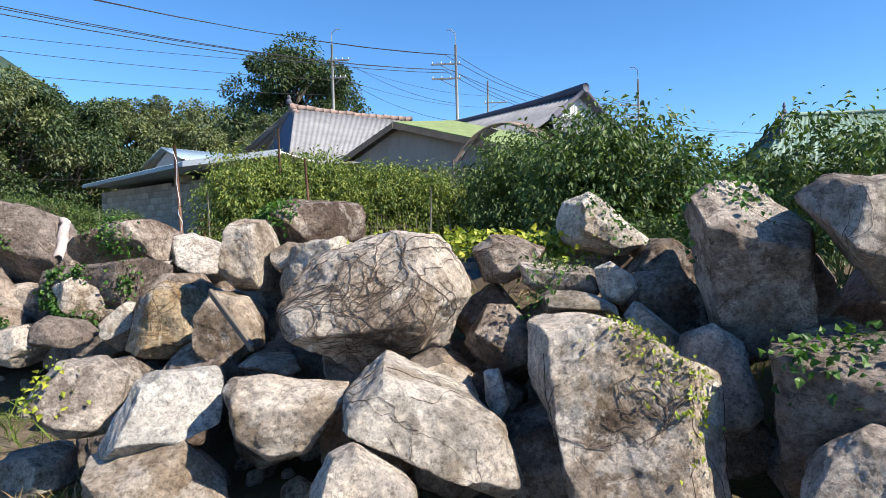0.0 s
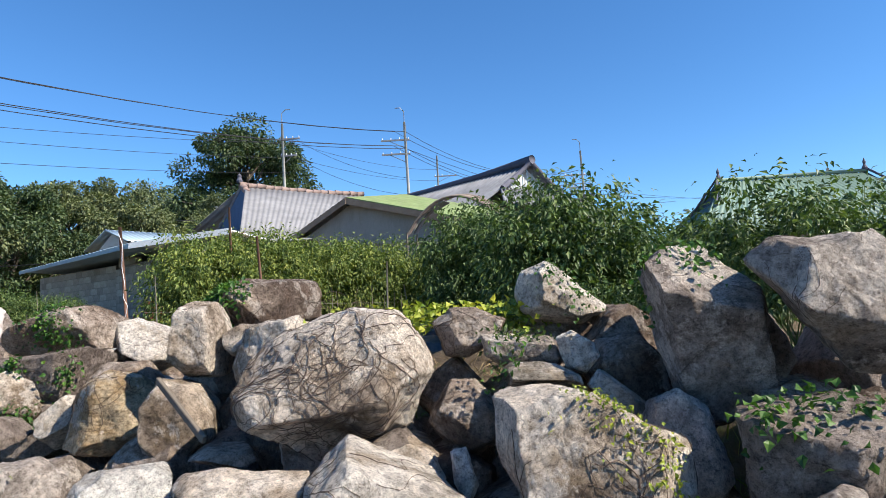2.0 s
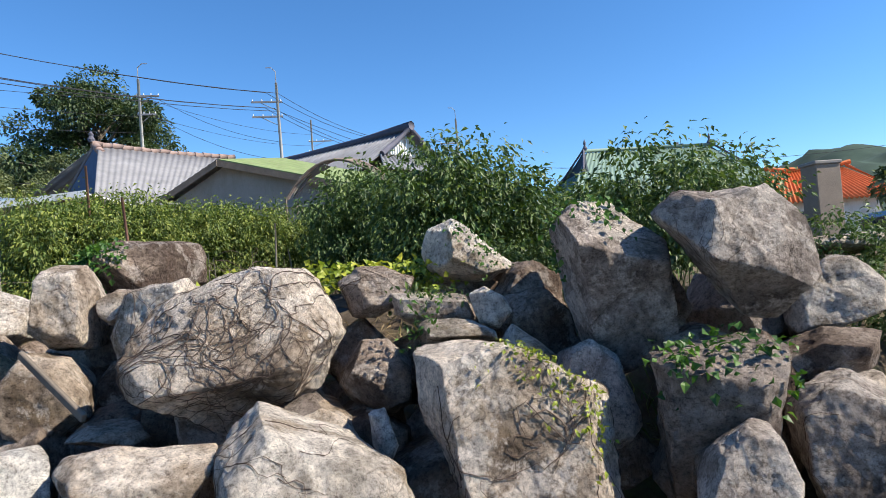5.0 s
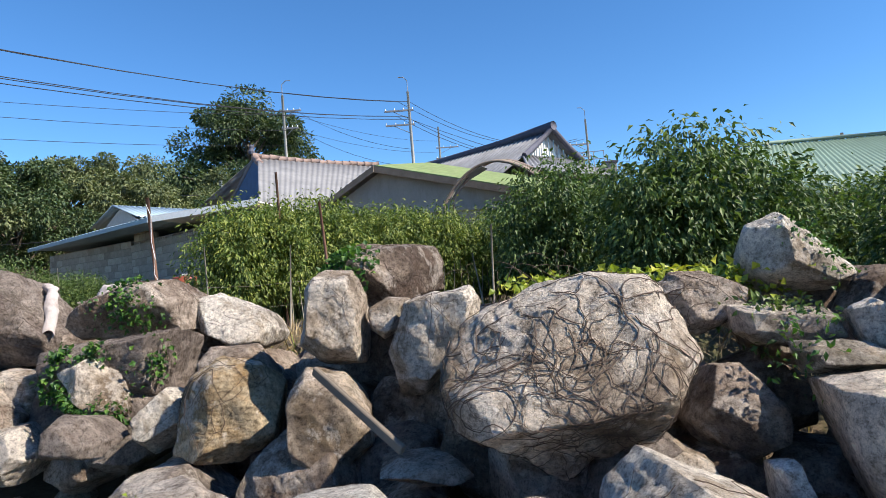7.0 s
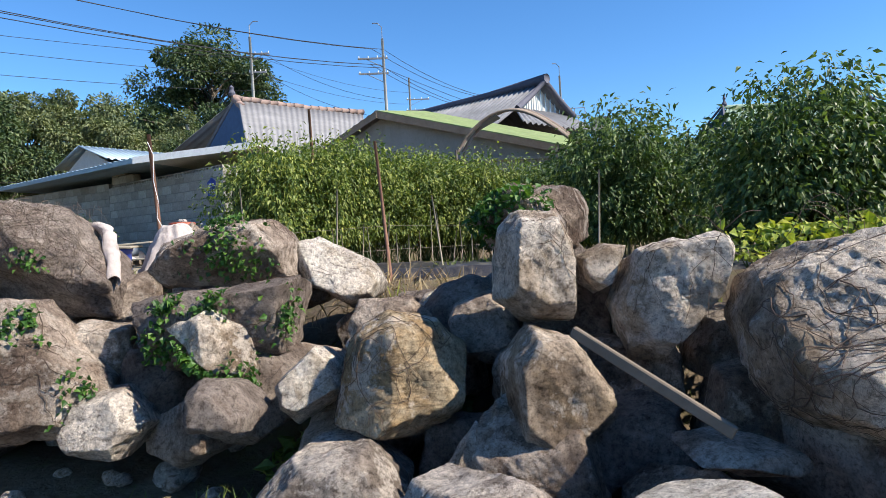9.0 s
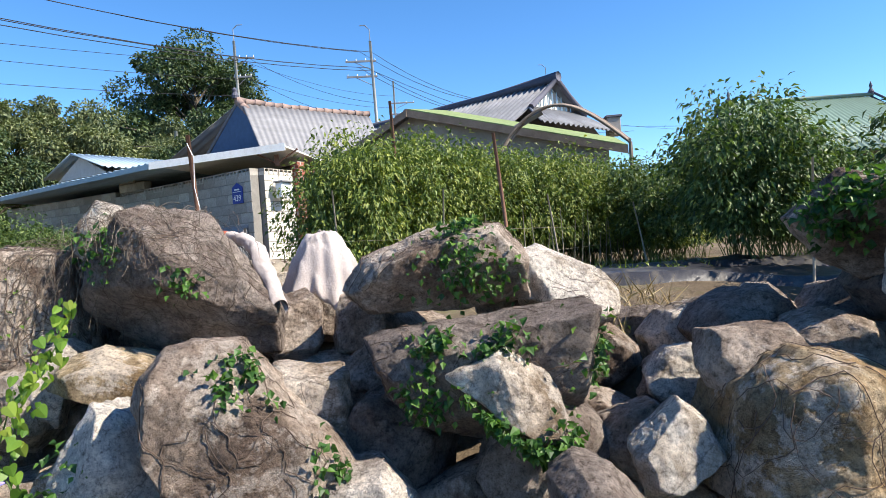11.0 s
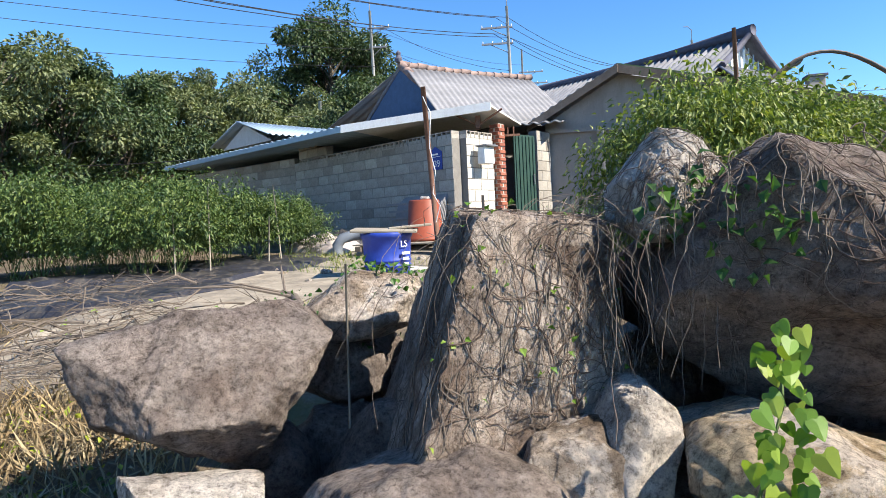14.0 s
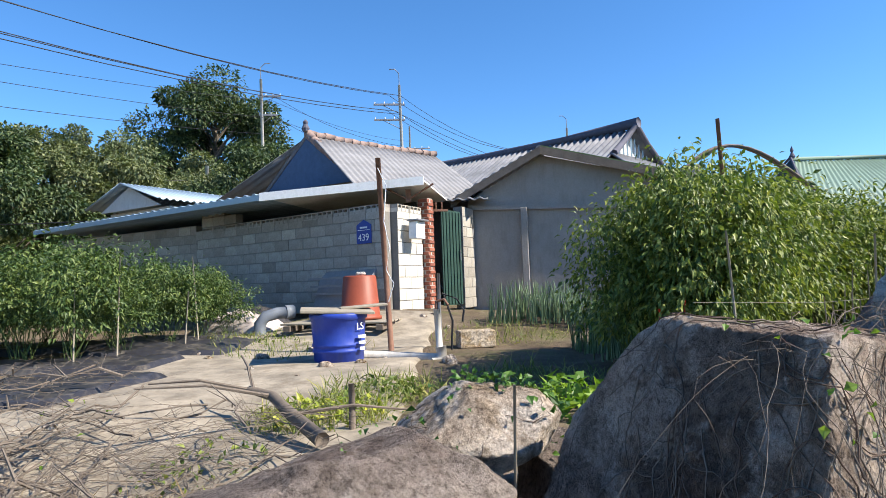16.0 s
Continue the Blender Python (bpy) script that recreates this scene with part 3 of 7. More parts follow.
boulder("brown", -0.07, 2.74, 1.00, 0.40, 0.41, 0.27, 6, 15, ((-162, 0.169), (-99, 0.136), (-65, 0.117), (-29, 0.143), (64, 0.142), (89, 0.133), (128, 0.171)), (0.1, 0.3))
boulder("brown", -0.08, 2.39, 0.61, 0.34, 0.52, 0.37, 7, 16, ((-141, 0.138), (-74, 0.171), (-6, 0.162), (44, 0.176), (95, 0.179), (148, 0.14)), (0, 0.1))
boulder("tan", -0.34, 2.20, 0.46, 0.44, 0.38, 0.22, 14, 17, ((-129, 0.106), (-93, 0.1), (-58, 0.168), (34, 0.148), (66, 0.102), (107, 0.101)), (0.2, 0.3))
boulder("white", -0.03, 1.95, 0.45, 0.11, 0.22, 0.23, 8, 18, ((-173, 0.045), (-145, 0.051), (-32, 0.076), (17, 0.052), (105, 0.108)), (0.3, 0.2))
boulder("pale", -0.22, 1.57, 0.39, 0.67, 0.57, 0.52, 15, 19, ((-116, 0.128), (-15, 0.37), (16, 0.276), (63, 0.17), (135, 0.346), (179, 0.337)), (0.15, 0.45))
boulder("tan", -0.81, 1.59, 0.43, 0.49, 0.47, 0.33, 28, 20, ((-168, 0.213), (-130, 0.18), (-80, 0.147), (-32, 0.167), (84, 0.143), (127, 0.241)), (-0.05, -0.1), cuts=((0, -0.5, 0.85, 0.76),))
boulder("white", -1.39, 1.61, 0.40, 0.49, 0.43, 0.36, 38, 21, ((-143, 0.277), (-74, 0.134), (-8, 0.225), (52, 0.252), (88, 0.181), (115, 0.162), (152, 0.154)), (0.1, 0.5))
boulder("brown", -1.17, 2.12, 0.50, 0.31, 0.30, 0.10, 29, 22, ((-109, 0.046), (-77, 0.049), (37, 0.113), (86, 0.045), (119, 0.08)), (0, 0.5))
boulder("tan", -1.20, 2.71, 0.90, 0.43, 0.40, 0.48, -2, 25, ((-165, 0.232), (-85, 0.226), (-43, 0.121), (-13, 0.175), (31, 0.273), (103, 0.197), (155, 0.199)), (-0.2, 0.1))
boulder("tan", -1.43, 2.84, 1.01, 0.21, 0.30, 0.20, 3, 26, ((-173, 0.095), (-133, 0.095), (-62, 0.07), (-19, 0.068), (86, 0.097), (113, 0.092)), (0, 0.2))
boulder("tan", -1.64, 2.53, 0.59, 0.37, 0.43, 0.50, 8, 27, ((-134, 0.224), (-95, 0.244), (-41, 0.196), (0, 0.186), (42, 0.165), (67, 0.196), (136, 0.235), (-179, 0.186)), (0.1, 0.1))
boulder("brown", -3.37, 3.68, 1.13, 0.82, 0.71, 0.37, 9, 33, ((-134, 0.343), (-89, 0.187), (1, 0.407), (42, 0.331), (85, 0.196), (111, 0.16), (142, 0.272)), (-0.05, 0.0), cuts=((0, -0.75, -0.6, 0.75),))
boulder("pale", -2.78, 3.98, 0.98, 0.50, 0.60, 0.44, -3, 34, ((-177, 0.241), (-115, 0.173), (-66, 0.235), (-23, 0.248), (34, 0.181), (64, 0.14), (110, 0.262)), (0.3, 0.5), cuts=((0.4, -0.6, 0.7, 0.7),))
boulder("grey", -2.45, 2.54, 0.23, 0.61, 0.55, 0.41, 5, 35)
boulder("tan", -1.97, 2.49, 0.33, 0.16, 0.28, 0.31, 5, 36)
boulder("tan", -0.34, 1.19, 0.33, 0.35, 0.27, 0.26, 21, 38, ((-171, 0.176), (-94, 0.117), (9, 0.152), (53, 0.096), (116, 0.137), (152, 0.138)), (0.3, 0.3))
boulder("tan", -1.28, 1.43, 0.16, 0.52, 0.45, 0.34, 39, 39, ((-173, 0.249), (-138, 0.169), (-102, 0.115), (-1, 0.261), (43, 0.206), (104, 0.168)), (0.1, 0.4))
boulder("grey", -1.89, 1.69, 0.42, 0.43, 0.46, 0.37, 44, 40, ((-136, 0.174), (-83, 0.177), (-44, 0.171), (-11, 0.197), (51, 0.204), (95, 0.174), (138, 0.163)), (0.1, 0.3))
boulder("pale", -2.41, 3.39, 0.64, 0.36, 0.32, 0.31, -12, 41, ((-168, 0.163), (-130, 0.136), (-104, 0.136), (-49, 0.158), (16, 0.157), (61, 0.144), (97, 0.152), (130, 0.156)), (0.2, 0.3))
boulder("pale", -2.63, 2.88, 0.56, 0.29, 0.30, 0.34, -9, 42, ((-164, 0.147), (-55, 0.108), (23, 0.131), (52, 0.147), (134, 0.126)), (0.25, 0.3))
boulder("tan", -3.12, 2.98, 0.71, 0.40, 0.36, 0.36, 5, 43, ((-127, 0.083), (-30, 0.228), (17, 0.161), (53, 0.161), (111, 0.178)), (0.2, 0.45), cuts=((0.5, -0.5, 0.7, 0.65), (-0.4, -0.8, 0.2, 0.65)))
boulder("dark", -3.21, 3.25, 0.77, 0.82, 0.64, 0.48, 7, 44, ((-168, 0.377), (-135, 0.294), (-104, 0.229), (-70, 0.249), (-7, 0.394), (97, 0.251)), (-0.1, -0.05), cuts=((0, -0.7, -0.7, 0.8), (-0.3, -0.7, 0.5, 0.75)))
boulder("tan", -1.99, 4.14, 0.64, 0.86, 0.72, 0.47, -17, 45, ((-169, 0.411), (-106, 0.224), (-52, 0.286), (-25, 0.356), (75, 0.224), (106, 0.272), (145, 0.38)), (0, 0.15))
boulder("tan", -1.85, 3.51, 0.63, 0.48, 0.43, 0.19, -23, 46, ((-150, 0.221), (-77, 0.081), (6, 0.24), (92, 0.093), (123, 0.109)), (0.1, 0.5))
boulder("grey", -1.31, 4.00, 0.70, 0.64, 0.46, 0.19, -28, 47, ((-119, 0.167), (-84, 0.077), (-34, 0.259), (84, 0.098), (122, 0.16)), (0.1, 0.6))
boulder("brown", -4.14, 4.09, 0.86, 0.31, 0.35, 0.37, 21, 48, ((-176, 0.156), (-145, 0.181), (-89, 0.18), (-36, 0.166), (-5, 0.147), (31, 0.18), (108, 0.143), (141, 0.121)), (0.1, 0.2))
boulder("dark", -4.58, 3.92, 1.12, 0.95, 0.99, 0.78, 18, 49, ((-165, 0.462), (-121, 0.345), (-93, 0.376), (-7, 0.497), (41, 0.282), (72, 0.322), (131, 0.41), (156, 0.429)), (0.15, 0.25), cuts=((-0.4, -0.6, -0.65, 0.52), (0.3, -0.6, 0.75, 0.74), (-0.5, -0.8, 0.1, 0.72)))
boulder("brown", -3.98, 2.95, 0.64, 0.72, 0.55, 0.68, 9, 50, ((-151, 0.243), (-96, 0.304), (2, 0.352), (39, 0.21), (86, 0.329), (132, 0.412), (162, 0.395)), (0.1, 0.15), cuts=((0.3, -0.6, 0.7, 0.7), (-0.85, -0.5, 0.05, 0.82)))
boulder("tan", -3.88, 3.33, 0.56, 0.35, 0.41, 0.52, 21, 51, ((-166, 0.132), (-100, 0.228), (1, 0.171), (87, 0.258), (148, 0.229)), (-0.1, -0.05))
# Boulder 52: the shade of its pit is put into the dark tone.
boulder("dark", -2.92, 2.61, 0.56, 0.26, 0.41, 0.21, -1, 52, ((-175, 0.122), (-91, 0.1), (-3, 0.129), (44, 0.073), (69, 0.077), (122, 0.118)), (0.1, 0.2))
boulder("ochre", -4.64, 3.58, 0.70, 0.75, 0.62, 0.40, 11, 53, ((-176, 0.366), (-111, 0.107), (-31, 0.349), (67, 0.13), (103, 0.238), (132, 0.319)), (0.05, 0.1))
boulder("pale", -4.45, 3.02, 0.55, 0.48, 0.40, 0.47, 8, 54, ((-93, 0.223), (-7, 0.256), (18, 0.211), (65, 0.188), (151, 0.184), (177, 0.232)), (0.15, 0.15), cuts=((0.6, -0.7, 0.4, 0.64), (-0.6, -0.7, 0.4, 0.62)))
boulder("dark", -5.53, 3.42, 0.60, 0.64, 0.61, 0.41, 35, 55, ((-180, 0.319), (-132, 0.276), (-95, 0.203), (-40, 0.236), (30, 0.292), (69, 0.232), (98, 0.208), (139, 0.275)), (0.0, 0.15), cuts=((0, -0.7, -0.7, 0.6), (0.1, -0.5, 0.85, 0.72)))
boulder("dark", -6.42, 3.89, 0.81, 0.83, 0.71, 0.56, 33, 57, ((-166, 0.37), (-115, 0.227), (-29, 0.304), (55, 0.388), (99, 0.271)), (0.0, 0.55), cuts=((0, -0.75, -0.65, 0.74), (0, -0.6, 0.8, 0.72)))
boulder("pale", -6.24, 3.56, 0.51, 0.36, 0.39, 0.39, 46, 58, ((-136, 0.189), (-102, 0.18), (-23, 0.148), (79, 0.158), (179, 0.178)), (0.1, 0.05))
boulder("pale", -4.98, 3.92, 1.40, 0.28, 0.30, 0.31, 26, 59, ((-178, 0.141), (-129, 0.166), (-85, 0.147), (-31, 0.113), (41, 0.148), (73, 0.146), (139, 0.118)), (0.1, 0.2))
boulder("pale", -5.14, 3.75, 0.70, 0.24, 0.52, 0.43, 23, 60, ((-87, 0.209), (-14, 0.094), (57, 0.216), (100, 0.199), (149, 0.119), (-177, 0.123)), (0.1, 0.1))
boulder("ochre", -5.47, 3.19, 0.32, 0.40, 0.41, 0.30, 37, 61, ((-109, 0.088), (-19, 0.209), (15, 0.177), (58, 0.15), (88, 0.147), (133, 0.198), (180, 0.2)), (0.1, 0.3))
boulder("ochre", -4.80, 3.16, 0.43, 0.15, 0.24, 0.21, 19, 62, ((-99, 0.101), (-43, 0.086), (0, 0.075), (101, 0.09), (151, 0.062), (179, 0.073)), (0.1, 0.2))
boulder("brown", -4.18, 4.97, 1.10, 0.37, 0.54, 0.54, 17, 64, ((-176, 0.179), (-109, 0.264), (-57, 0.215), (-13, 0.167), (43, 0.199), (146, 0.173)), (0, 0))
boulder("tan", -6.10, 4.55, 1.00, 0.54, 0.70, 0.29, 3, 66, ((-164, 0.263), (-119, 0.182), (-93, 0.144), (-66, 0.159), (-23, 0.23), (39, 0.241), (83, 0.157), (125, 0.165)), (-0.05, 0.25))
boulder("brown", -1.68, 3.51, 1.20, 0.56, 0.85, 0.45, -26, 24, ((-150, 0.226), (-121, 0.213), (-66, 0.225), (-4, 0.274), (25, 0.278), (80, 0.232), (134, 0.231)), (0, -0.2), cuts=((0, -0.75, -0.65, 0.55), (-0.4, -0.6, 0.6, 0.72)))
boulder("tan", -1.70, 2.82, 1.03, 0.33, 0.55, 0.46, 8, 23, ((-127, 0.21), (-92, 0.227), (-4, 0.175), (25, 0.201), (89, 0.23), (136, 0.194), (172, 0.164)), (0.05, 0.15))
boulder("ochre", -2.25, 2.82, 0.62, 0.55, 0.58, 0.51, 19, 28, ((-101, 0.265), (-61, 0.269), (-13, 0.271), (53, 0.263), (78, 0.24), (126, 0.235), (161, 0.229)), (0.05, 0.15), cuts=((-0.6, -0.7, 0.2, 0.72), (0.4, -0.8, 0.3, 0.74)))
boulder("brown", -5.38, 3.98, 0.80, 0.6, 0.75, 1.1, 0, 56, faces=((0.57, -0.82, 0.12, 0.277), (-0.88, -0.33, 0.30, 0.352), (0.12, 0, 0.99, 0.53), (1, 0.1, 0.1, 0.27), (0, 1, 0.1, 0.4), (0, 0, -1, 0.8), (-0.2, 0.6, 0.75, 0.55)), rough=0.8)
boulder("brown", -1.37, 3.05, 0.41, 0.5, 0.45, 0.5, 0, 70)
boulder("brown", -1.25, 3.77, 0.59, 0.5, 0.45, 0.3, 0, 71)
boulder("grey", -2.11, 3.71, 0.44, 0.4, 0.36, 0.35, 0, 72)
boulder("grey", 2.33, 2.43, 0.30, 0.26, 0.50, 0.28, -32, 73, ((-174, 0.117), (-86, 0.134), (-2, 0.131), (35, 0.105), (88, 0.139), (115, 0.156)), (0.3, 0.2))
boulder("pale", 2.42, 1.94, 0.27, 0.6, 0.54, 0.5, 0, 74)
boulder("brown", 3.23, 2.68, 0.61, 0.6, 0.54, 0.5, 0, 75)
boulder("tan", 2.96, 3.57, 1.06, 0.8, 0.72, 0.16, 0, 76)
boulder("grey", -2.18, 1.72, 0.04, 0.3, 0.27, 0.25, 0, 77)
boulder("tan", -1.79, 2.56, 0.42, 0.3, 0.27, 0.3, 0, 78)
boulder("grey", -3.58, 2.91, 0.4, 0.35, 0.32, 0.3, 0, 79)
boulder("brown", -3.66, 4.43, 0.63, 0.45, 0.41, 0.35, 0, 80)
boulder("tan", -5.24, 3.64, 0.63, 0.35, 0.32, 0.4, 0, 81)
boulder("dark", -4.74, 4.44, 0.65, 0.5, 0.45, 0.5, 0, 82)
boulder("brown", -2.31, 3.03, 0.76, 0.4, 0.36, 0.3, 0, 83)
boulder("grey", 0.87, 2.11, 0.5, 0.35, 0.32, 0.5, 0, 84)
# Boulder 85 fills a gap whose shadow is put into its dark tone.
boulder("dark", -5.90, 4.18, 0.42, 0.55, 0.55, 0.62, 15, 85)
boulder("brown", -6.02, 3.82, 0.28, 0.4, 0.4, 0.4, -10, 86)

# stones wedged behind and between the boulders of the face
_rocks = [(o.matrix_world.translation.copy(), max(o.dimensions)) for o in BOULDERS.values()]
_rw = random.Random(91)
_laid = []
for i, (p, sp) in enumerate(_rocks):
    for q, sq in _rocks[i + 1:]:
        gap = (p - q).length
        c = (p + q) / 2 + Vector((_rw.uniform(-0.05, 0.05), 0.30 + _rw.uniform(0, 0.12), -0.17))
        if 0.3 < gap < 0.95 and c.z > ground_z(c.x, c.y) - 0.15 and all((c - o).length > 0.30 for o in _laid):
            _laid.append(c)
            k = _rw.uniform(0.34, 0.5)
            # Only brown and dark tones: the gaps' shade is put into stone colour.
            boulder(_rw.choice(("brown", "dark", "brown")), c.x, c.y, c.z, k, k, k * _rw.uniform(0.75, 1.0), _rw.uniform(-30, 30), 300 + len(_laid))

# ---- houses ----


def wall_of_blocks(name, a, b, z0, z1, mat, label, bl=0.40, bh=0.20, thick=0.19, joint=0.012, jitter=0.004, seed=1, piece="concrete_block"):
    """An upright wall from a to b (x, y) of single blocks in running bond over a mortar core."""
    rng = random.Random(seed)
    a, b = Vector((*a, 0)), Vector((*b, 0))
    L = (b - a).length
    yaw = math.degrees(math.atan2(b.y - a.y, b.x - a.x))
    root = thing(name, a.x, a.y, z0, label, "wall", yaw=yaw, kind="structure")
    part("mortar_core", new_box(L / 2, 0, (z1 - z0) / 2, L - 0.01, thick - 0.014, z1 - z0 - 0.004), M_MORTAR, root)
    cache = {}
    rows = int(round((z1 - z0) / bh))
    for j in range(rows):
        x = -bl / 2 if j % 2 else 0.0
        while x < L - 0.03:
            s, e = max(0.0, x), min(L, x + bl)
            ln = round(e - s - joint, 3)
            if ln > 0.05:
                if ln not in cache:
                    me = bpy.data.meshes.new(piece)
                    bm = new_box(0, 0, 0, ln, thick, bh - joint, 0.006)
                    bm.to_mesh(me)
                    bm.free()
                    me.materials.append(mat)
                    cache[ln] = me
                o = new(piece, cache[ln])
                o.parent = root
                o.location = ((s + e) / 2, rng.uniform(-jitter, jitter), (j + 0.5) * bh)
                o.rotation_euler = (0, 0, rng.uniform(-0.008, 0.008))
            x += bl
    return root


def corrugated(name, a, b, c, d, mat, parent, label="", pitch=0.18, amp=0.025, steps=3, thick=0.02, per=6):
    L = (Vector(b) - Vector(a)).length
    return part(name, quad_sheet(a, b, c, d, max(2, int(L / pitch)), amp, thick, steps, per), mat, parent, label, True)


# the low block building with the street number
WC = (-7.39, 12.90)
WL = (-11.9, 15.95)
BASE_Z = 1.02


def hollow_block(parent, mesh_cache, loc, yaw):
    if "m" not in mesh_cache:
        bm = bmesh.new()
        box(bm, 0, 0.075, 0, 0.385, 0.03, 0.125)
        box(bm, 0, -0.07, 0.055, 0.385, 0.05, 0.016)
        box(bm, 0, -0.07, -0.055, 0.385, 0.05, 0.016)
        for k in range(4):
            box(bm, -0.18 + k * 0.12, -0.02, 0, 0.026, 0.16, 0.125)
        box(bm, 0, 0.0, 0.055, 0.385, 0.15, 0.016)
        box(bm, 0, 0.0, -0.055, 0.385, 0.15, 0.016)
        me = bpy.data.meshes.new("hollow_block")
        bm.to_mesh(me)
        bm.free()
        me.materials.append(M_BLOCK)
        mesh_cache["m"] = me
    o = new("hollow_block", mesh_cache["m"])
    o.parent = parent
    o.matrix_local = pose(*loc, 0, 0, yaw)
    return o


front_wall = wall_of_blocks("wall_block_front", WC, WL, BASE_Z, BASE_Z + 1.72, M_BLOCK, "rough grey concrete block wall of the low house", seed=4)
_hb = {}
for k in range(13):
    hollow_block(front_wall, _hb, (0.2 + k * 0.40, 0, 1.72 + 0.068), 180)
for k, zz in ((10, 0.2), (11, 0.2), (12, 0.2), (11, 0.4), (12, 0.4)):
    part("concrete_block", new_box(0.22 + k * 0.4, 0, 1.79 + zz - 0.03, 0.388, 0.19, 0.188, 0.006), M_BLOCK, front_wall)
# The end wall's paler block tone has the sunlight put into its colour.
side_wall = wall_of_blocks("wall_block_side", (-7.30, 12.98), (-6.93, 13.72), BASE_Z, BASE_Z + 1.72, M_BLOCK_SUNLIT, "concrete block end wall with sunlight put into its pale tone", seed=6)
for k in range(2):
    hollow_block(side_wall, _hb, (0.2 + k * 0.40, 0, 1.72 + 0.068), 0)
wall_of_blocks("wall_block_far", (-11.9, 15.95), (-16.6, 18.4), 0.95, 2.95, M_BLOCK, "shaded grey block wall of the long low shed", seed=8)
# Plain sheet whose near-black colour stands in for shade behind the block wall.
back = obj_from_bm("wall_inner", prism([(-7.0, 14.6, 1.0), (-16, 20.2, 1.0), (-16, 20.2, 3.3), (-7.0, 14.6, 3.3)], 0.1), M_INTERIOR_SHADE)
tagged(back, "plain inner wall behind the block wall, coloured near-black as interior shade", "wall", kind="structure")

# brick pier and gate
pier = thing("brick_pier", -6.78, 13.78, 1.05, "narrow red brick pier with pale mortar beside the gate", "pillar", yaw=64, kind="structure")
part("mortar_core", new_box(0, 0, 1.0, 0.182, 0.182, 2.0), plain_mat("pale_mortar", (0.40, 0.37, 0.33), 0.95), pier)
_bm_me = bpy.data.meshes.new("brick")
_b = new_box(0, 0, 0, 0.19, 0.092, 0.0585, 0.004)
_b.to_mesh(_bm_me)
_b.free()
_bm_me.materials.append(M_BRICK)
for j in range(29):
    for sgn in (-1, 1):
        o = new("brick", _bm_me)
        o.parent = pier
        if j % 2:
            o.matrix_local = pose(0.0, sgn * 0.066, 0.04 + j * 0.0685, 0, 0, 0)
        else:
            o.matrix_local = pose(sgn * 0.066, 0.0, 0.04 + j * 0.0685, 0, 0, 90)
gate = thing("gate", -6.5, 14.1, 1.08, "dark green closed steel gate between brick pier and wall", "gate", yaw=55)
part("gate_frame", new_box(0.28, 0, 0.9, 0.62, 0.03, 1.8, 0.006), M_GATE, gate)
for k in range(6):
    part("slat", new_box(0.03 + k * 0.10, -0.025, 0.9, 0.05, 0.02, 1.74, 0.004), M_GATE, gate)
part("gate_handle", new_tube([(0.5, -0.05, 0.85), (0.5, -0.05, 1.05)], 0.012), M_STEEL, gate)
wall_of_blocks("wall_block_recess", (-6.20, 14.70), (-5.97, 15.26), 1.0, 3.0, M_BLOCK, "shaded grey block wall in the recess by the gate", seed=9)
lint = thing("gate_lintel", -6.55, 13.95, 2.85, "rusty steel angle bar with pipe stubs over the gate", "lintel", yaw=10)
part("bar", new_box(0, 0, 0, 0.35, 0.04, 0.04), M_RUST, lint)
for k in (-0.05, 0.06):
    part("stub", new_tube([(k, 0, 0.02), (k, 0, 0.16)], 0.014), M_RUST, lint)
mb = thing("mail_box", -7.03, 13.20, 2.42, "white metal letter box fixed on the pale block wall", "letter box", yaw=64)
part("body", new_box(0, -0.14, 0, 0.30, 0.16, 0.30, 0.01), M_CANOPY, mb)
part("lid", new_box(0, -0.16, 0.17, 0.36, 0.24, 0.03, 0.006, 0, 0), M_STEEL, mb)

# house number plate
sg = thing("house_number_sign", -7.80, 13.06, 2.42, "blue house number plate with white number on the block wall", "sign", yaw=math.degrees(math.atan2(2.61, -3.8)) + 180)
bm = bmesh.new()
f = bm.faces.new([bm.verts.new(p) for p in ((-0.17, -0.02, -0.2), (0.17, -0.02, -0.2), (0.17, -0.02, 0.12), (0.0, -0.02, 0.21), (-0.17, -0.02, 0.12))])
r_ = bmesh.ops.extrude_face_region(bm, geom=[f])
for v in r_["geom"]:
    if isinstance(v, bmesh.types.BMVert):
        v.co.y += 0.012
bmesh.ops.recalc_face_normals(bm, faces=bm.faces)
part("plate", bm, M_SIGN, sg)


def lettering(name, text, size, mat, parent, loc, rot, label=""):
    cu = bpy.data.curves.new(name, "FONT")
    cu.body = text
    cu.size = size
    cu.extrude = 0.002
    cu.align_x = "CENTER"
    tmp = new("tmp_text", cu)
    bpy.context.view_layer.update()
    me = bpy.data.meshes.new_from_object(tmp.evaluated_get(bpy.context.evaluated_depsgraph_get()))
    bpy.data.objects.remove(tmp)
    me.materials.append(mat)
    o = new(name, me)
    o.parent = parent
    o.matrix_local = pose(*loc, *rot)
    if label:
        o["label"] = label
    return o


lettering("number", "439", 0.17, M_WHITE, sg, (0, -0.028, -0.15), (90, 0, 0))
part("text_bar", new_box(0, -0.025, 0.075, 0.16, 0.008, 0.028), M_WHITE, sg)
part("rule", new_box(0, -0.025, 0.03, 0.28, 0.006, 0.008), M_WHITE, sg)

# canopy and shed roof
can = thing("canopy", 0, 0, 0, "long white sheet canopy over the block wall", "canopy", kind="structure")
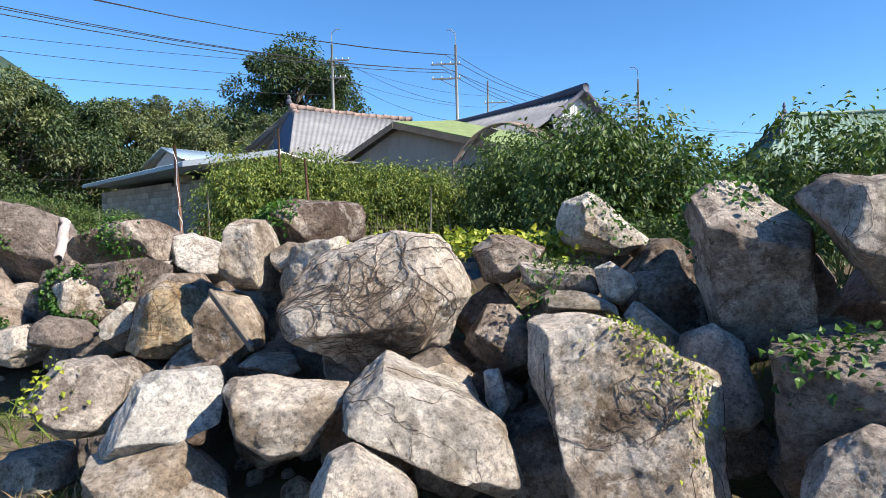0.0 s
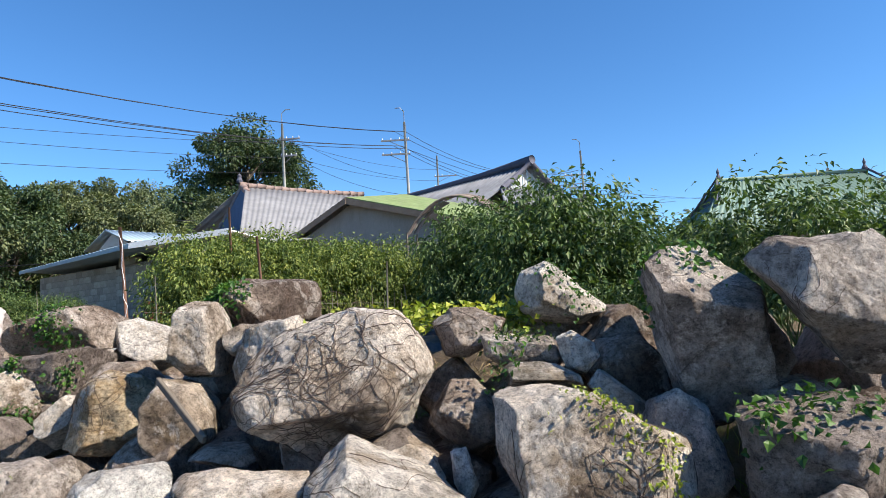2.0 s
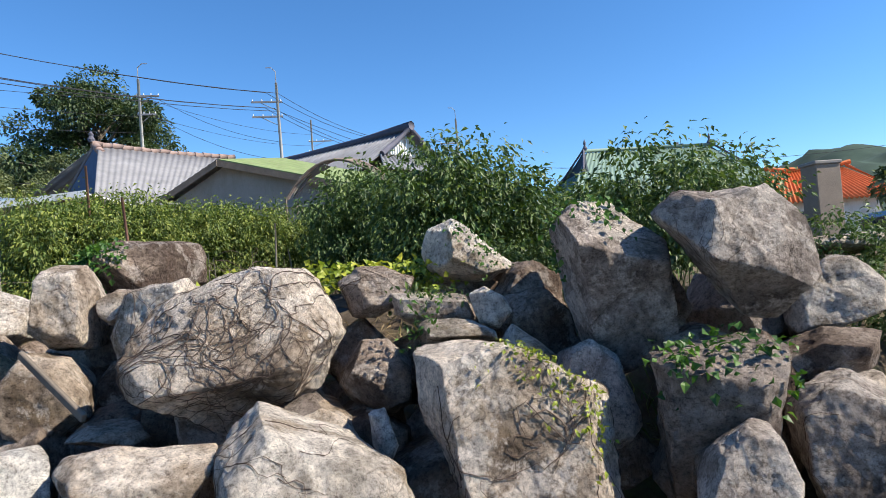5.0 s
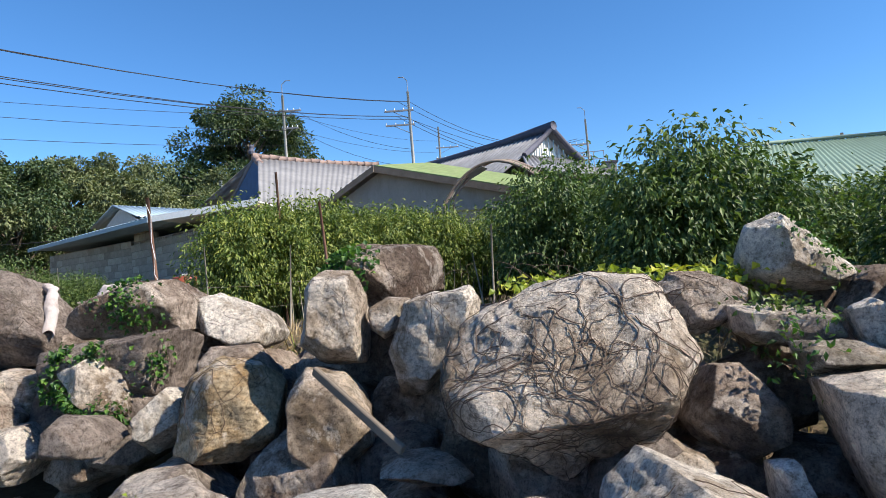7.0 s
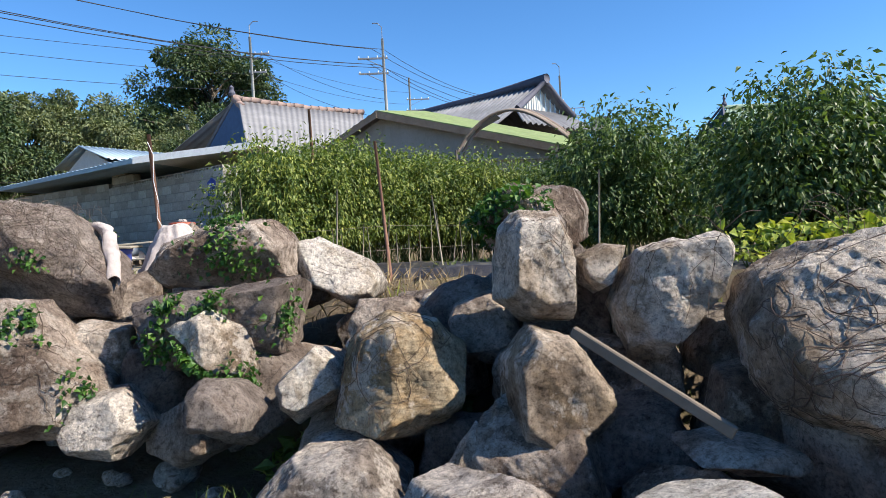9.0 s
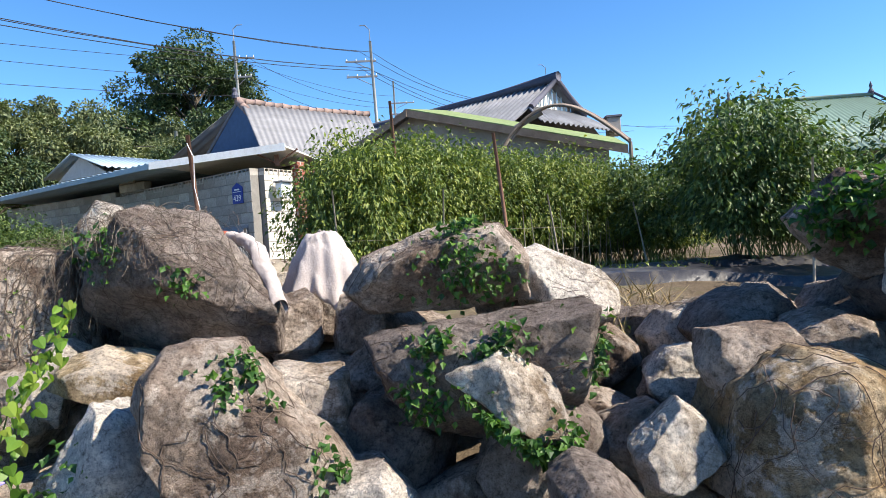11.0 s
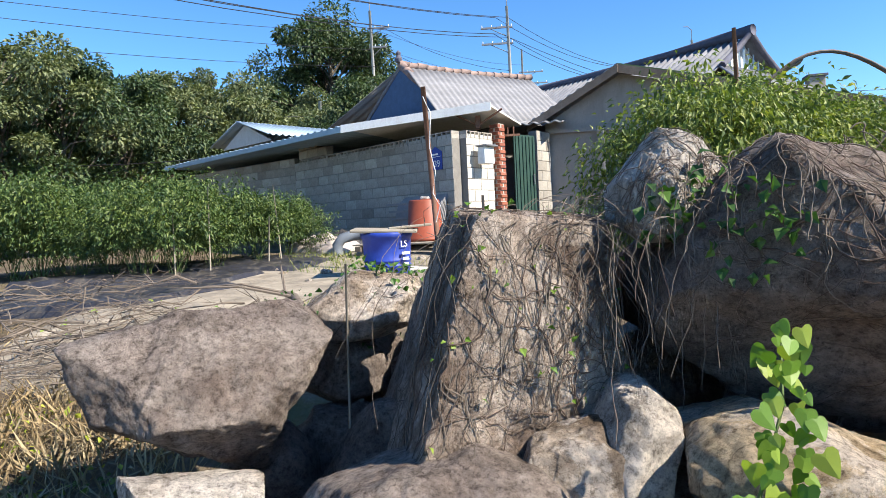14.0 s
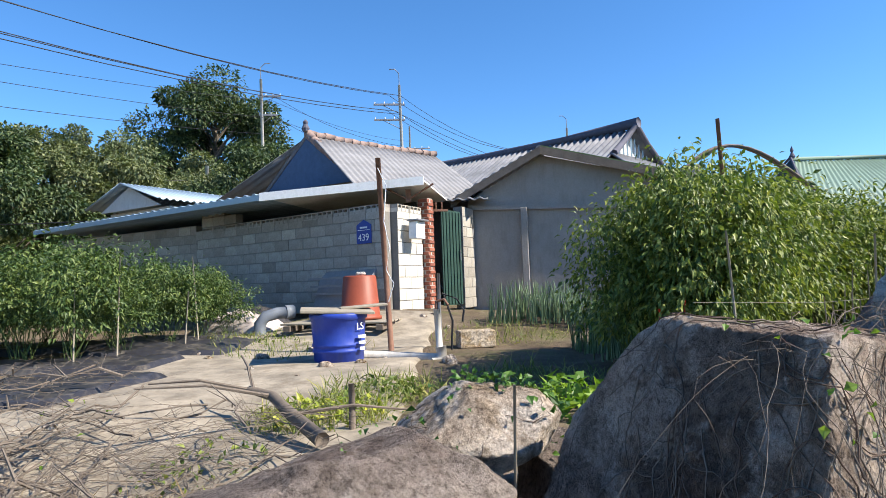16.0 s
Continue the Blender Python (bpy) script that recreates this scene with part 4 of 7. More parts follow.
part("sheet", quad_sheet((-9.69, 13.36, 3.17), (-6.75, 12.95, 3.27), (-6.4, 14.6, 3.14), (-8.9, 15.4, 3.06), 0, 0, 0.03), M_CANOPY, can)
part("fascia", quad_sheet((-9.70, 13.30, 3.06), (-6.75, 12.89, 3.17), (-6.75, 12.91, 3.32), (-9.70, 13.32, 3.21), 0, 0, 0.02), M_CANOPY, can)
part("strut", new_tube([(-7.05, 13.3, 2.98), (-6.6, 13.25, 3.24)], 0.018), M_RUST, can)
part("strut", new_tube([(-7.05, 13.3, 2.98), (-7.45, 13.25, 3.2)], 0.018), M_RUST, can)
part("post", new_box(-7.05, 13.3, 3.05, 0.09, 0.05, 0.22), M_RUST, can)
shed_roof = thing("shed_roof", 0, 0, 0, "pale blue corrugated sheet roof of the low shed", "roof", kind="structure")
corrugated("sheet", (-16.9, 17.75, 3.18), (-9.69, 13.36, 3.19), (-8.7, 15.6, 3.12), (-15.6, 20.2, 3.12), M_BLUEROOF, shed_roof, "", 0.24, 0.035)
part("fascia", quad_sheet((-16.9, 17.74, 3.08), (-9.69, 13.35, 3.08), (-9.69, 13.34, 3.18), (-16.9, 17.73, 3.18), 0, 0, 0.02), M_BLUEROOF, shed_roof)

# main house: hipped and gabled slate roof
RL, RR = Vector((-10.88, 21.75, 6.32)), Vector((-7.0, 25.2, 6.22))
house_a = thing("house", -9.0, 18.5, 1.0, "old single-storey house with grey slate roof and blue gable", "house")
house_a.matrix_world = Matrix.Identity(4)
GLo, GRo = Vector((-12.6, 22.9, 4.72)), Vector((-9.15, 20.5, 4.62))
corrugated("roof", (-8.2, 16.1, 3.42), (-5.3, 17.2, 3.40), RR, RL + Vector((0.1, 0.05, 0)), M_SLATE, house_a, "weathered grey corrugated slate", 0.13, 0.012)
corrugated("roof_skirt", (-12.4, 18.3, 3.75), (-8.1, 16.2, 3.5), GRo + Vector((0.1, 0, -0.1)), GLo + Vector((-0.1, 0.1, 0)), M_SLATE, house_a, "grey corrugated slate skirt under the gable", 0.24, 0.05, 2)
part("gable", prism([GLo, GRo, RL], 0.08), M_BLUEBOARD, house_a, "blue painted boarded gable")
corrugated("roof_back", RL, RR, (-10.5, 29, 3.6), (-16, 23.5, 3.7), M_SLATE, house_a, "", 0.24, 0.02, 2)
_rt = random.Random(12)


def ridge_tiles(p0, p1, sag, n, r):
    for k in range(n):
        u, v = k / n, (k + 1.12) / n
        q0, q1 = p0.lerp(p1, u), p0.lerp(p1, min(1.0, v))
        q0.z += -sag * 4 * u * (1 - u) + _rt.uniform(-0.02, 0.03)
        q1.z += -sag * 4 * v * (1 - v) + _rt.uniform(-0.02, 0.03)
        part("ridge_tile", new_tube([q0, q1], r * _rt.uniform(0.85, 1.15), r * _rt.uniform(0.75, 1.0), 8), M_RIDGE_RED, house_a, "", True)


ridge_tiles(RL + Vector((-0.05, -0.1, 0.08)), RR + Vector((0, 0, 0.08)), 0.08, 16, 0.125)
ridge_tiles(RL + Vector((0, 0, 0.06)), GRo + Vector((0.05, -0.1, 0.10)), 0.05, 9, 0.15)
part("verge", new_tube([RL + Vector((0, 0, 0.05)), GLo + Vector((0, 0, 0.05))], 0.06, 0.07, 6), M_SLATE_DK, house_a)
part("finial", lathe([(0.10, 0), (0.13, 0.1), (0.07, 0.22), (0.09, 0.3), (0.02, 0.38)], 10), M_RIDGE, house_a).location = RL + Vector((-0.05, -0.1, 0.12))
part("wall", prism([(-8.0, 16.6, 1.0), (-5.5, 17.6, 1.0), (-5.5, 17.6, 3.45), (-8.0, 16.6, 3.45)], 0.15), M_RENDER, house_a)
part("wall", prism([(-11.8, 18.9, 1.0), (-8.0, 16.7, 1.0), (-8.0, 16.7, 3.6), (-11.8, 18.9, 3.75)], 0.15), M_RENDER, house_a)
part("wall", prism([(-15.5, 23.5, 1.0), (-11.8, 18.9, 1.0), (-11.8, 18.9, 3.75), (-15.5, 23.5, 3.7)], 0.15), M_RENDER, house_a)
part("eaves", quad_sheet((-8.6, 15.2, 3.2), (-5.6, 14.7, 3.16), (-5.5, 16.9, 3.5), (-8.3, 16.4, 3.5), 14, 0.022, 0.03, 2, 6), M_SLATE, house_a, "", True)

# house behind with the tall tiled gable
house_b = thing("house", 0, 0, 0, "tile-roofed house with white gable end and dark ridge", "house")
AB, BL = Vector((0.02, 25.0, 6.85)), Vector((-8.4, 32.8, 7.1))
RN = Vector((0.68, 0.73, 0))        # across the ridge, away from the bank
RO = Vector((0.73, -0.68, 0))       # along the ridge, out of the gable
corrugated("roof", BL - RN * 3.5 + Vector((0, 0, -2.2)), AB - RN * 3.5 + RO * 0.3 + Vector((0, 0, -2.2)), AB + RO * 0.3, BL, M_SLATE_DK, house_b, "grey corrugated roof sheets", 0.28, 0.055, 3, 0.03, 6)
corrugated("roof_back", AB + RO * 0.3, BL, BL + RN * 3.5 + Vector((0, 0, -2.2)), AB + RN * 3.5 + RO * 0.3 + Vector((0, 0, -2.2)), M_SLATE_DK, house_b, "", 0.4, 0.05, 2)
part("ridge", new_tube([AB + RO * 0.45 + Vector((0, 0, 0.20)), AB.lerp(BL, 0.25) + Vector((0, 0, 0.05)), AB.lerp(BL, 0.6) + Vector((0, 0, 0.03)), BL + Vector((0, 0, 0.1))], 0.19, 0.16, 8), M_RIDGE, house_b, "dark blue-grey stacked ridge tiles", True)
GB = Vector((0, 0, -1.02))
part("gable", prism([AB - RN * 1.45 + GB, AB + RN * 1.45 + GB, AB + Vector((0, 0, -0.08))], 0.08), M_WHITE_WALL, house_b, "white boarded gable triangle")
for k in range(-4, 5):
    f = k / 5
    part("gable_batten", new_tube([AB + RN * 1.45 * f + RO * 0.1 + GB, AB + RN * 1.45 * f + RO * 0.1 + Vector((0, 0, -0.12 - 0.9 * abs(f)))], 0.03, 0.03, 4), M_BLUEROOF, house_b)
for sg in (-1, 1):
    part("verge", new_tube([AB + RO * 0.35 + Vector((0, 0, 0.12)), AB + RN * sg * 0.8 + RO * 0.36 + Vector((0, 0, -0.50)), AB + RN * sg * 1.75 + RO * 0.4 + Vector((0, 0, -1.12))], 0.10, 0.12, 6), M_RIDGE, house_b, "", True)
corrugated("roof_skirt", AB - RN * 3.0 + RO * 1.7 + Vector((0, 0, -1.95)), AB + RN * 2.2 + RO * 1.7 + Vector((0, 0, -1.95)), AB + RN * 1.6 + RO * 0.1 + GB, AB - RN * 1.6 + RO * 0.1 + GB, M_SLATE_DK, house_b, "", 0.3, 0.045, 2)
part("chimney", new_box(2.5, 25.8, 5.15, 0.5, 0.5, 0.7, 0.02), M_RENDER, house_b)
part("chimney_cap", new_box(2.5, 25.8, 5.54, 0.62, 0.62, 0.08, 0.01), M_RIDGE, house_b)
for p0, p1 in ((BL - RN * 3.0, AB - RN * 3.0 + RO * 1.2), (AB - RN * 3.0 + RO * 1.2, AB + RN * 2.0 + RO * 1.2), (AB + RN * 2.0 + RO * 1.2, BL + RN * 3.0)):
    part("wall", prism([(p0.x, p0.y, 1.0), (p1.x, p1.y, 1.0), (p1.x, p1.y, 4.2), (p0.x, p0.y, 4.2)], 0.15), M_RENDER, house_b)

# grey rendered gable house with mossy roof
house_c = thing("house", 0, 0, 0, "grey rendered gable house with a mossy green roof", "house")
G0, G1 = Vector((-5.98, 15.30, 0)), Vector((-0.25, 14.32, 0))
APX = Vector((-4.47, 15.03, 4.12))
NB = Vector((0.168, 0.986, 0)) * 4.2
part("wall", prism([(G0.x, G0.y, 0.9), (G1.x, G1.y, 0.8), (G1.x, G1.y, 2.92), (APX.x, APX.y, 4.02), (G0.x, G0.y, 3.18)], 0.15), M_RENDER, house_c, "plain grey rendered gable wall")
part("band", quad_sheet((-5.96, 15.20, 2.98), (-0.3, 14.23, 2.76), (-0.3, 14.23, 2.84), (-5.96, 15.20, 3.06), 0, 0, 0.03, 1), M_RENDER, house_c)
part("pilaster", new_box(-4.87, 15.0, 1.95, 0.13, 0.08, 2.05, 0.008, -9.7), M_RENDER, house_c)
EV, EL = Vector((0.10, 14.1, 2.93)), Vector((-6.33, 15.15, 3.22))
AF = APX + Vector((-0.04, -0.25, 0.06))
NB = NB + Vector((0, 0, 0.75))
part("roof", quad_sheet(AF, EV, EV + NB, AF + NB, 0, 0, 0.07, 8), M_MOSS, house_c, "moss-green worn roofing")
part("roof", quad_sheet(AF, EL, EL + NB, AF + NB, 10, 0.02, 0.06, 3, 6), M_SLATE, house_c, "grey slate slope")
DN = Vector((-0.01, -0.04, 0))
for end in (EV, EL):
    part("bargeboard", quad_sheet(AF + DN + Vector((0, 0, -0.19)), end + DN + Vector((0, 0, -0.19)), end + DN + Vector((0, 0, -0.03)), AF + DN + Vector((0, 0, -0.03)), 0, 0, 0.03, 1), M_WOOD, house_c)
part("wall", prism([(G1.x, G1.y, 0.8), (G1.x + NB.x, G1.y + NB.y, 0.8), (G1.x + NB.x, G1.y + NB.y, 2.9), (G1.x, G1.y, 2.9)], 0.15), M_RENDER, house_c)

# greenhouse hoop leaning on the mossy roof
hoop = thing("greenhouse_hoop", -2.05, 13.75, 1.0, "bent wooden hoops of a broken frame against the roof", "frame")
for j, dy in enumerate((0, 0.10, 0.22, 0.34, 0.48)):
    part("hoop", new_tube([(-0.55 + 2.5 * k / 14 + dy * 0.3, -0.6 + dy, 1.85 + 0.025 * j + 0.82 * math.sin(math.pi * (k / 14) ** 0.85)) for k in range(15)], 0.026), (M_WOOD, M_RIDGE_RED, M_WOODPALE)[j % 3], hoop)
for lx, dy in ((-0.55, 0), (-0.41, 0.48), (1.95, 0), (2.09, 0.48)):
    part("leg", new_tube([(lx, -0.6 + dy, -0.35), (lx, -0.6 + dy, 1.92)], 0.028), M_WOOD, hoop)
part("sheet", quad_sheet((-0.25, -0.5, 2.35), (0.30, -0.5, 2.62), (0.40, 0.0, 2.64), (-0.15, 0.0, 2.37), 0, 0, 0.02), M_SLATE_DK, hoop, "piece of grey roof sheet")

# small building with a pale blue roof
hb = thing("outbuilding", -15.9, 25.1, 1.05, "small white outbuilding with pale blue sheet roof", "house", yaw=60)
part("wall", new_box(0, 0, 1.6, 4.6, 3.4, 3.4), M_WHITE_WALL, hb)
corrugated("roof", (-3.0, -2.1, 3.45), (3.0, -2.1, 3.45), (3.0, 0, 4.15), (-3.0, 0, 4.15), M_BLUEROOF, hb, "", 0.25, 0.03, 2)
corrugated("roof", (3.0, 2.1, 3.45), (-3.0, 2.1, 3.45), (-3.0, 0, 4.15), (3.0, 0, 4.15), M_BLUEROOF, hb, "", 0.25, 0.03, 2)
part("gable", prism([(2.6, -1.7, 3.3), (2.6, 1.7, 3.3), (2.6, 0, 4.05)], 0.06), M_WHITE_WALL, hb)
part("gable", prism([(-2.6, -1.7, 3.3), (-2.6, 1.7, 3.3), (-2.6, 0, 4.05)], 0.06), M_WHITE_WALL, hb)

# flat white house far behind
hf = thing("house", -9.3, 44, 1.0, "distant flat-roofed white house with a fence on top", "house")
part("wall", new_box(0, 0, 3.6, 9.0, 6.0, 7.2), M_WHITE_WALL, hf)
part("roof", new_box(0, 0, 7.3, 9.6, 6.6, 0.25), M_SLATE_DK, hf)
part("window", new_box(-1.5, -3.02, 5.6, 1.6, 0.06, 1.2), M_TYRE, hf)
rail = thing("roof_railing", -0.5, 42, 1.0, "thin dark railing on a distant flat roof", "railing")
part("deck", new_box(0, 0, 3.4, 9.0, 5.0, 6.6), M_RENDER, rail)
for k in range(15):
    part("post", new_tube([(-4.4 + k * 0.63, -2.4, 6.7), (-4.4 + k * 0.63, -2.4, 7.7)], 0.025, 0.025, 5), M_STEEL, rail)
for zz in (7.2, 7.68):
    part("bar", new_tube([(-4.4, -2.4, zz), (4.4, -2.4, zz)], 0.025, 0.025, 5), M_STEEL, rail)

# green sheet-roofed hall with a blue gable at each end
hall = thing("hall", 9.6, 30.3, 1.0, "hall with grey-green sheet roof and dark blue gables", "house", yaw=4)
corrugated("roof", (-2.4, -2.2, 2.8), (9.4, -2.2, 2.8), (6.9, 1.6, 5.7), (0.1, 1.6, 5.7), M_GREENROOF, hall, "", 0.3, 0.03, 2, 0.03, 4)
corrugated("roof", (9.4, 6.0, 2.8), (-2.4, 6.0, 2.8), (0.1, 1.6, 5.7), (6.9, 1.6, 5.7), M_GREENROOF, hall, "", 0.5, 0.03, 2, 0.03, 4)
corrugated("roof_skirt", (-2.4, 6.0, 2.8), (-2.4, -2.2, 2.8), (-0.5, 0.4, 4.6), (-0.5, 3.0, 4.6), M_GREENROOF, hall, "", 0.3, 0.03, 2, 0.03, 4)
corrugated("roof_skirt", (9.4, -2.2, 2.8), (9.4, 6.0, 2.8), (7.5, 3.0, 4.6), (7.5, 0.4, 4.6), M_GREENROOF, hall, "", 0.3, 0.03, 2, 0.03, 4)
for gx, sx in ((0.0, -1), (7.0, 1)):
    part("gable", prism([(gx + sx * 0.5, 0.0, 4.5), (gx + sx * 0.5, 3.2, 4.5), (gx, 1.6, 5.75)], 0.1), M_HALLGABLE, hall, "dark blue gable panel")
    part("verge", new_tube([(gx + sx * 0.9, -0.4, 4.3), (gx + sx * 0.1, 1.55, 5.85)], 0.06), M_RIDGE, hall)
    part("verge", new_tube([(gx + sx * 0.1, 1.65, 5.85), (gx + sx * 0.9, 3.6, 4.3)], 0.06), M_RIDGE, hall)
    part("finial", lathe([(0.10, 0), (0.14, 0.12), (0.05, 0.3), (0.08, 0.42), (0.01, 0.62)], 10), M_RIDGE, hall).location = (gx, 1.6, 5.8)
part("ridge", new_tube([(-0.1, 1.6, 5.8), (7.1, 1.6, 5.8)], 0.09), M_GREENROOF, hall, "", True)
part("wall", new_box(3.5, 1.9, 1.3, 10.6, 6.4, 2.9), M_RENDER, hall)
for k in range(4):
    part("window", new_box(-0.2 + k * 2.4, -1.33, 1.7, 1.4, 0.06, 1.0), M_TYRE, hall)

# orange-roofed house seen past the far end of the bank
ho = thing("house", 16.6, 24.5, 1.0, "small house with bright orange tiled roof and curled ridges", "house", yaw=-10)
ho.scale = (0.8, 0.8, 0.88)
part("wall", new_box(0, 0, 1.0, 4.6, 4.0, 2.2), M_WHITE_WALL, ho)
corrugated("roof", (-3.2, -2.7, 1.9), (3.2, -2.7, 1.9), (1.8, 0, 3.5), (-1.8, 0, 3.5), M_ORANGE, ho, "", 0.22, 0.05, 2)
corrugated("roof", (3.2, 2.7, 1.9), (-3.2, 2.7, 1.9), (-1.8, 0, 3.5), (1.8, 0, 3.5), M_ORANGE, ho, "", 0.22, 0.05, 2)
corrugated("roof", (-3.2, 2.7, 1.9), (-3.2, -2.7, 1.9), (-1.8, -0.05, 3.5), (-1.8, 0.05, 3.5), M_ORANGE, ho, "", 0.22, 0.05, 2)
part("ridge", new_tube([(-2.1, 0, 3.75), (-1.2, 0, 3.6), (1.2, 0, 3.6), (2.1, 0, 3.75)], 0.11), M_ORANGE, ho)
part("hip_ridge", new_tube([(-1.9, 0, 3.6), (-2.9, -2.0, 2.3), (-3.5, -3.0, 2.2)], 0.09), M_ORANGE, ho)
part("hip_ridge", new_tube([(1.9, 0, 3.6), (2.9, -2.0, 2.3), (3.5, -3.0, 2.2)], 0.09), M_ORANGE, ho)
part("window", new_box(-0.8, -2.02, 1.1, 1.2, 0.06, 0.8), M_TYRE, ho)
cp = thing("gate_post", 6.0, 8.1, 0.85, "tall brown square concrete gate post", "post")
part("shaft", new_box(0, 0, 0.66, 0.36, 0.36, 1.34, 0.012), plain_mat("brown_concrete", (0.27, 0.215, 0.17), 0.9, 0, 0.15, 4.0, 0.3), cp)
part("cap", new_box(0, 0, 1.35, 0.40, 0.40, 0.05, 0.01), M_RENDER, cp)
car = thing("car", 10.4, 11.0, 0.84, "dark parked car by the roadside", "car", yaw=70)
bm = bmesh.new()
box(bm, 0, 0, 0.55, 4.2, 1.7, 0.5, 0.12)
part("body", bm, plain_mat("car_paint_dark", (0.02, 0.022, 0.028), 0.25, 0.2, 0.05), car)
part("cabin", new_box(-0.2, 0, 1.0, 2.2, 1.5, 0.5, 0.16), M_TYRE, car)
for sx in (-1.3, 1.3):
    for sy in (-0.8, 0.8):
        w_ = part("wheel", lathe([(0.0, -0.1), (0.3, -0.1), (0.31, 0), (0.3, 0.1), (0.0, 0.1)], 16), M_CABLE, car)
        w_.matrix_local = pose(sx, sy, 0.31, 90, 0, 0)

# utility poles and their wires


def pole(x, y, top, name_label, arms, yaw, lean=1.5, lamp=True):
    g = ground_z(x, y)
    h = top - g
    p = thing("utility_pole", x, y, g, name_label, "utility pole", "utility poles", yaw=yaw)
    part("shaft", new_tube([(0, 0, -0.3), (-lean * h / 100, 0, h)], 0.19, 0.11, 10), M_POLE, p, "", True)
    for za, ln in arms:
        a = part("crossarm", new_box(-0.35 * ln - lean * za / 100, 0, za, ln, 0.14, 0.14), M_STEEL, p)
        for k in range(4):
            part("insulator", new_tube([(-0.35 * ln + ln * (k / 3 - 0.5) * 0.92 - lean * za / 100, 0, za + 0.04), (-0.35 * ln + ln * (k / 3 - 0.5) * 0.92 - lean * za / 100, 0, za + 0.24)], 0.05, 0.03), M_WHITE, p)
        part("brace", new_tube([(-lean * za / 100, 0, za - 0.8), (-0.6 * ln - lean * za / 100, 0, za)], 0.03), M_STEEL, p)
    if lamp:
        part("lamp_arm", new_tube([(-lean * h / 100, 0, h - 0.4), (-lean * h / 100, 0, h + 1.0), (-lean * h / 100 - 0.35, 0, h + 1.35), (-lean * h / 100 - 0.8, 0, h + 1.35)], 0.04), M_STEEL, p)
    return p


pole(-10.7, 53.8, 18.4, "tall pale concrete utility pole with crossarms and street lamp", [(16.2, 2.6), (14.9, 2.6)], 8)
pole(-22.4, 53.4, 19.3, "concrete utility pole with crossarms in front of a tree", [(17.3, 1.9), (15.7, 1.5)], 188, -1)
pole(6.1, 70.7, 18.3, "distant concrete utility pole with street lamp", [(15.0, 2.4), (13.6, 2.2)], 8)
pole(-12.4, 81.3, 22.0, "distant utility pole with three crossarms", [(18.6, 3.0), (17.2, 3.6), (15.6, 3.0)], 188, 0, False)
pole(-20.9, 38.0, 8.9, "short weathered utility pole beside the trees", [], 0, 0, False)
pole(22.5, 50.0, 10.2, "distant small utility pole with one crossarm", [(7.6, 1.9)], 170, 0, False)


def wire(pts, r=0.02, sag=0.6):
    """A cable that sags between its points."""
    cu = bpy.data.curves.new("overhead_cable", "CURVE")
    cu.dimensions = "3D"
    cu.bevel_depth = r
    cu.bevel_resolution = 0
    out = []
    for a, b in zip(pts, pts[1:]):
        a, b = Vector(a), Vector(b)
        for k in range(12):
            u = k / 12
            out.append(a.lerp(b, u) - Vector((0, 0, sag * 4 * u * (1 - u))))
    out.append(Vector(pts[-1]))
    s = cu.splines.new("POLY")
    s.points.add(len(out) - 1)
    for q, v in zip(s.points, out):
        q.co = (*v, 1)
    cu.materials.append(M_CABLE)
    o = new("overhead_cable", cu)
    tagged(o, "thin black overhead cable sagging between poles", "cable", "overhead cables")


for a, b, c in (((-40, 0, 14.9), (-11.9, 53.8, 17.6), (4.8, 70.7, 16.2)), ((-40, 0.4, 14.7), (-10.9, 53.8, 17.5), (5.6, 70.7, 16.1)), ((-40, 0, 13.5), (-12.1, 53.8, 16.3), (5.0, 70.7, 14.7)),
                ((-40, 0.5, 13.3), (-11.3, 53.8, 16.2), (5.9, 70.7, 14.6)), ((-40, 0, 12.9), (-10.9, 53.8, 15.9), (20, 90, 14.5))):
    wire([a, b, c], 0.024, 2.0)
for a, b in (((-40, 8, 10.7), (-21.9, 53.4, 17.4)), ((-40, 8, 10.4), (-22.2, 53.4, 16.0)), ((-40, 8, 9.2), (-22.2, 53.4, 14.6)), ((-22, 53.4, 17.6), (-12.4, 81, 20.0)), ((-22, 53.4, 16.2), (-12.4, 81, 18.5)),
             ((-21.6, 53.4, 17.9), (-10.9, 53.8, 13.2)), ((-21.6, 53.4, 16.2), (-10.9, 53.8, 11.6)), ((-40, 12, 7.6), (-20.9, 38.0, 8.0)), ((-20.9, 38, 8.2), (-8, 40, 8.0)), ((5, 70, 14.0), (40, 95, 14.0)), ((22.5, 50, 8.6), (5.9, 70.7, 13.5)), ((22.5, 50, 8.5), (50, 45, 9.5)), ((-33, 22, 4.9), (-12, 24, 4.6))):
    wire([a, b], 0.016, 0.7)

# ---- trees ----


def clump_points(rng, centre, radius, n, flat=0.62):
    v = rng.normal(size=(n, 3))
    v /= np.linalg.norm(v, axis=1, keepdims=True)
    rr = radius * rng.uniform(0.35, 1.0, size=(n, 1)) ** 0.6
    return np.array(centre) + v * rr * np.array([1, 1, flat]), v


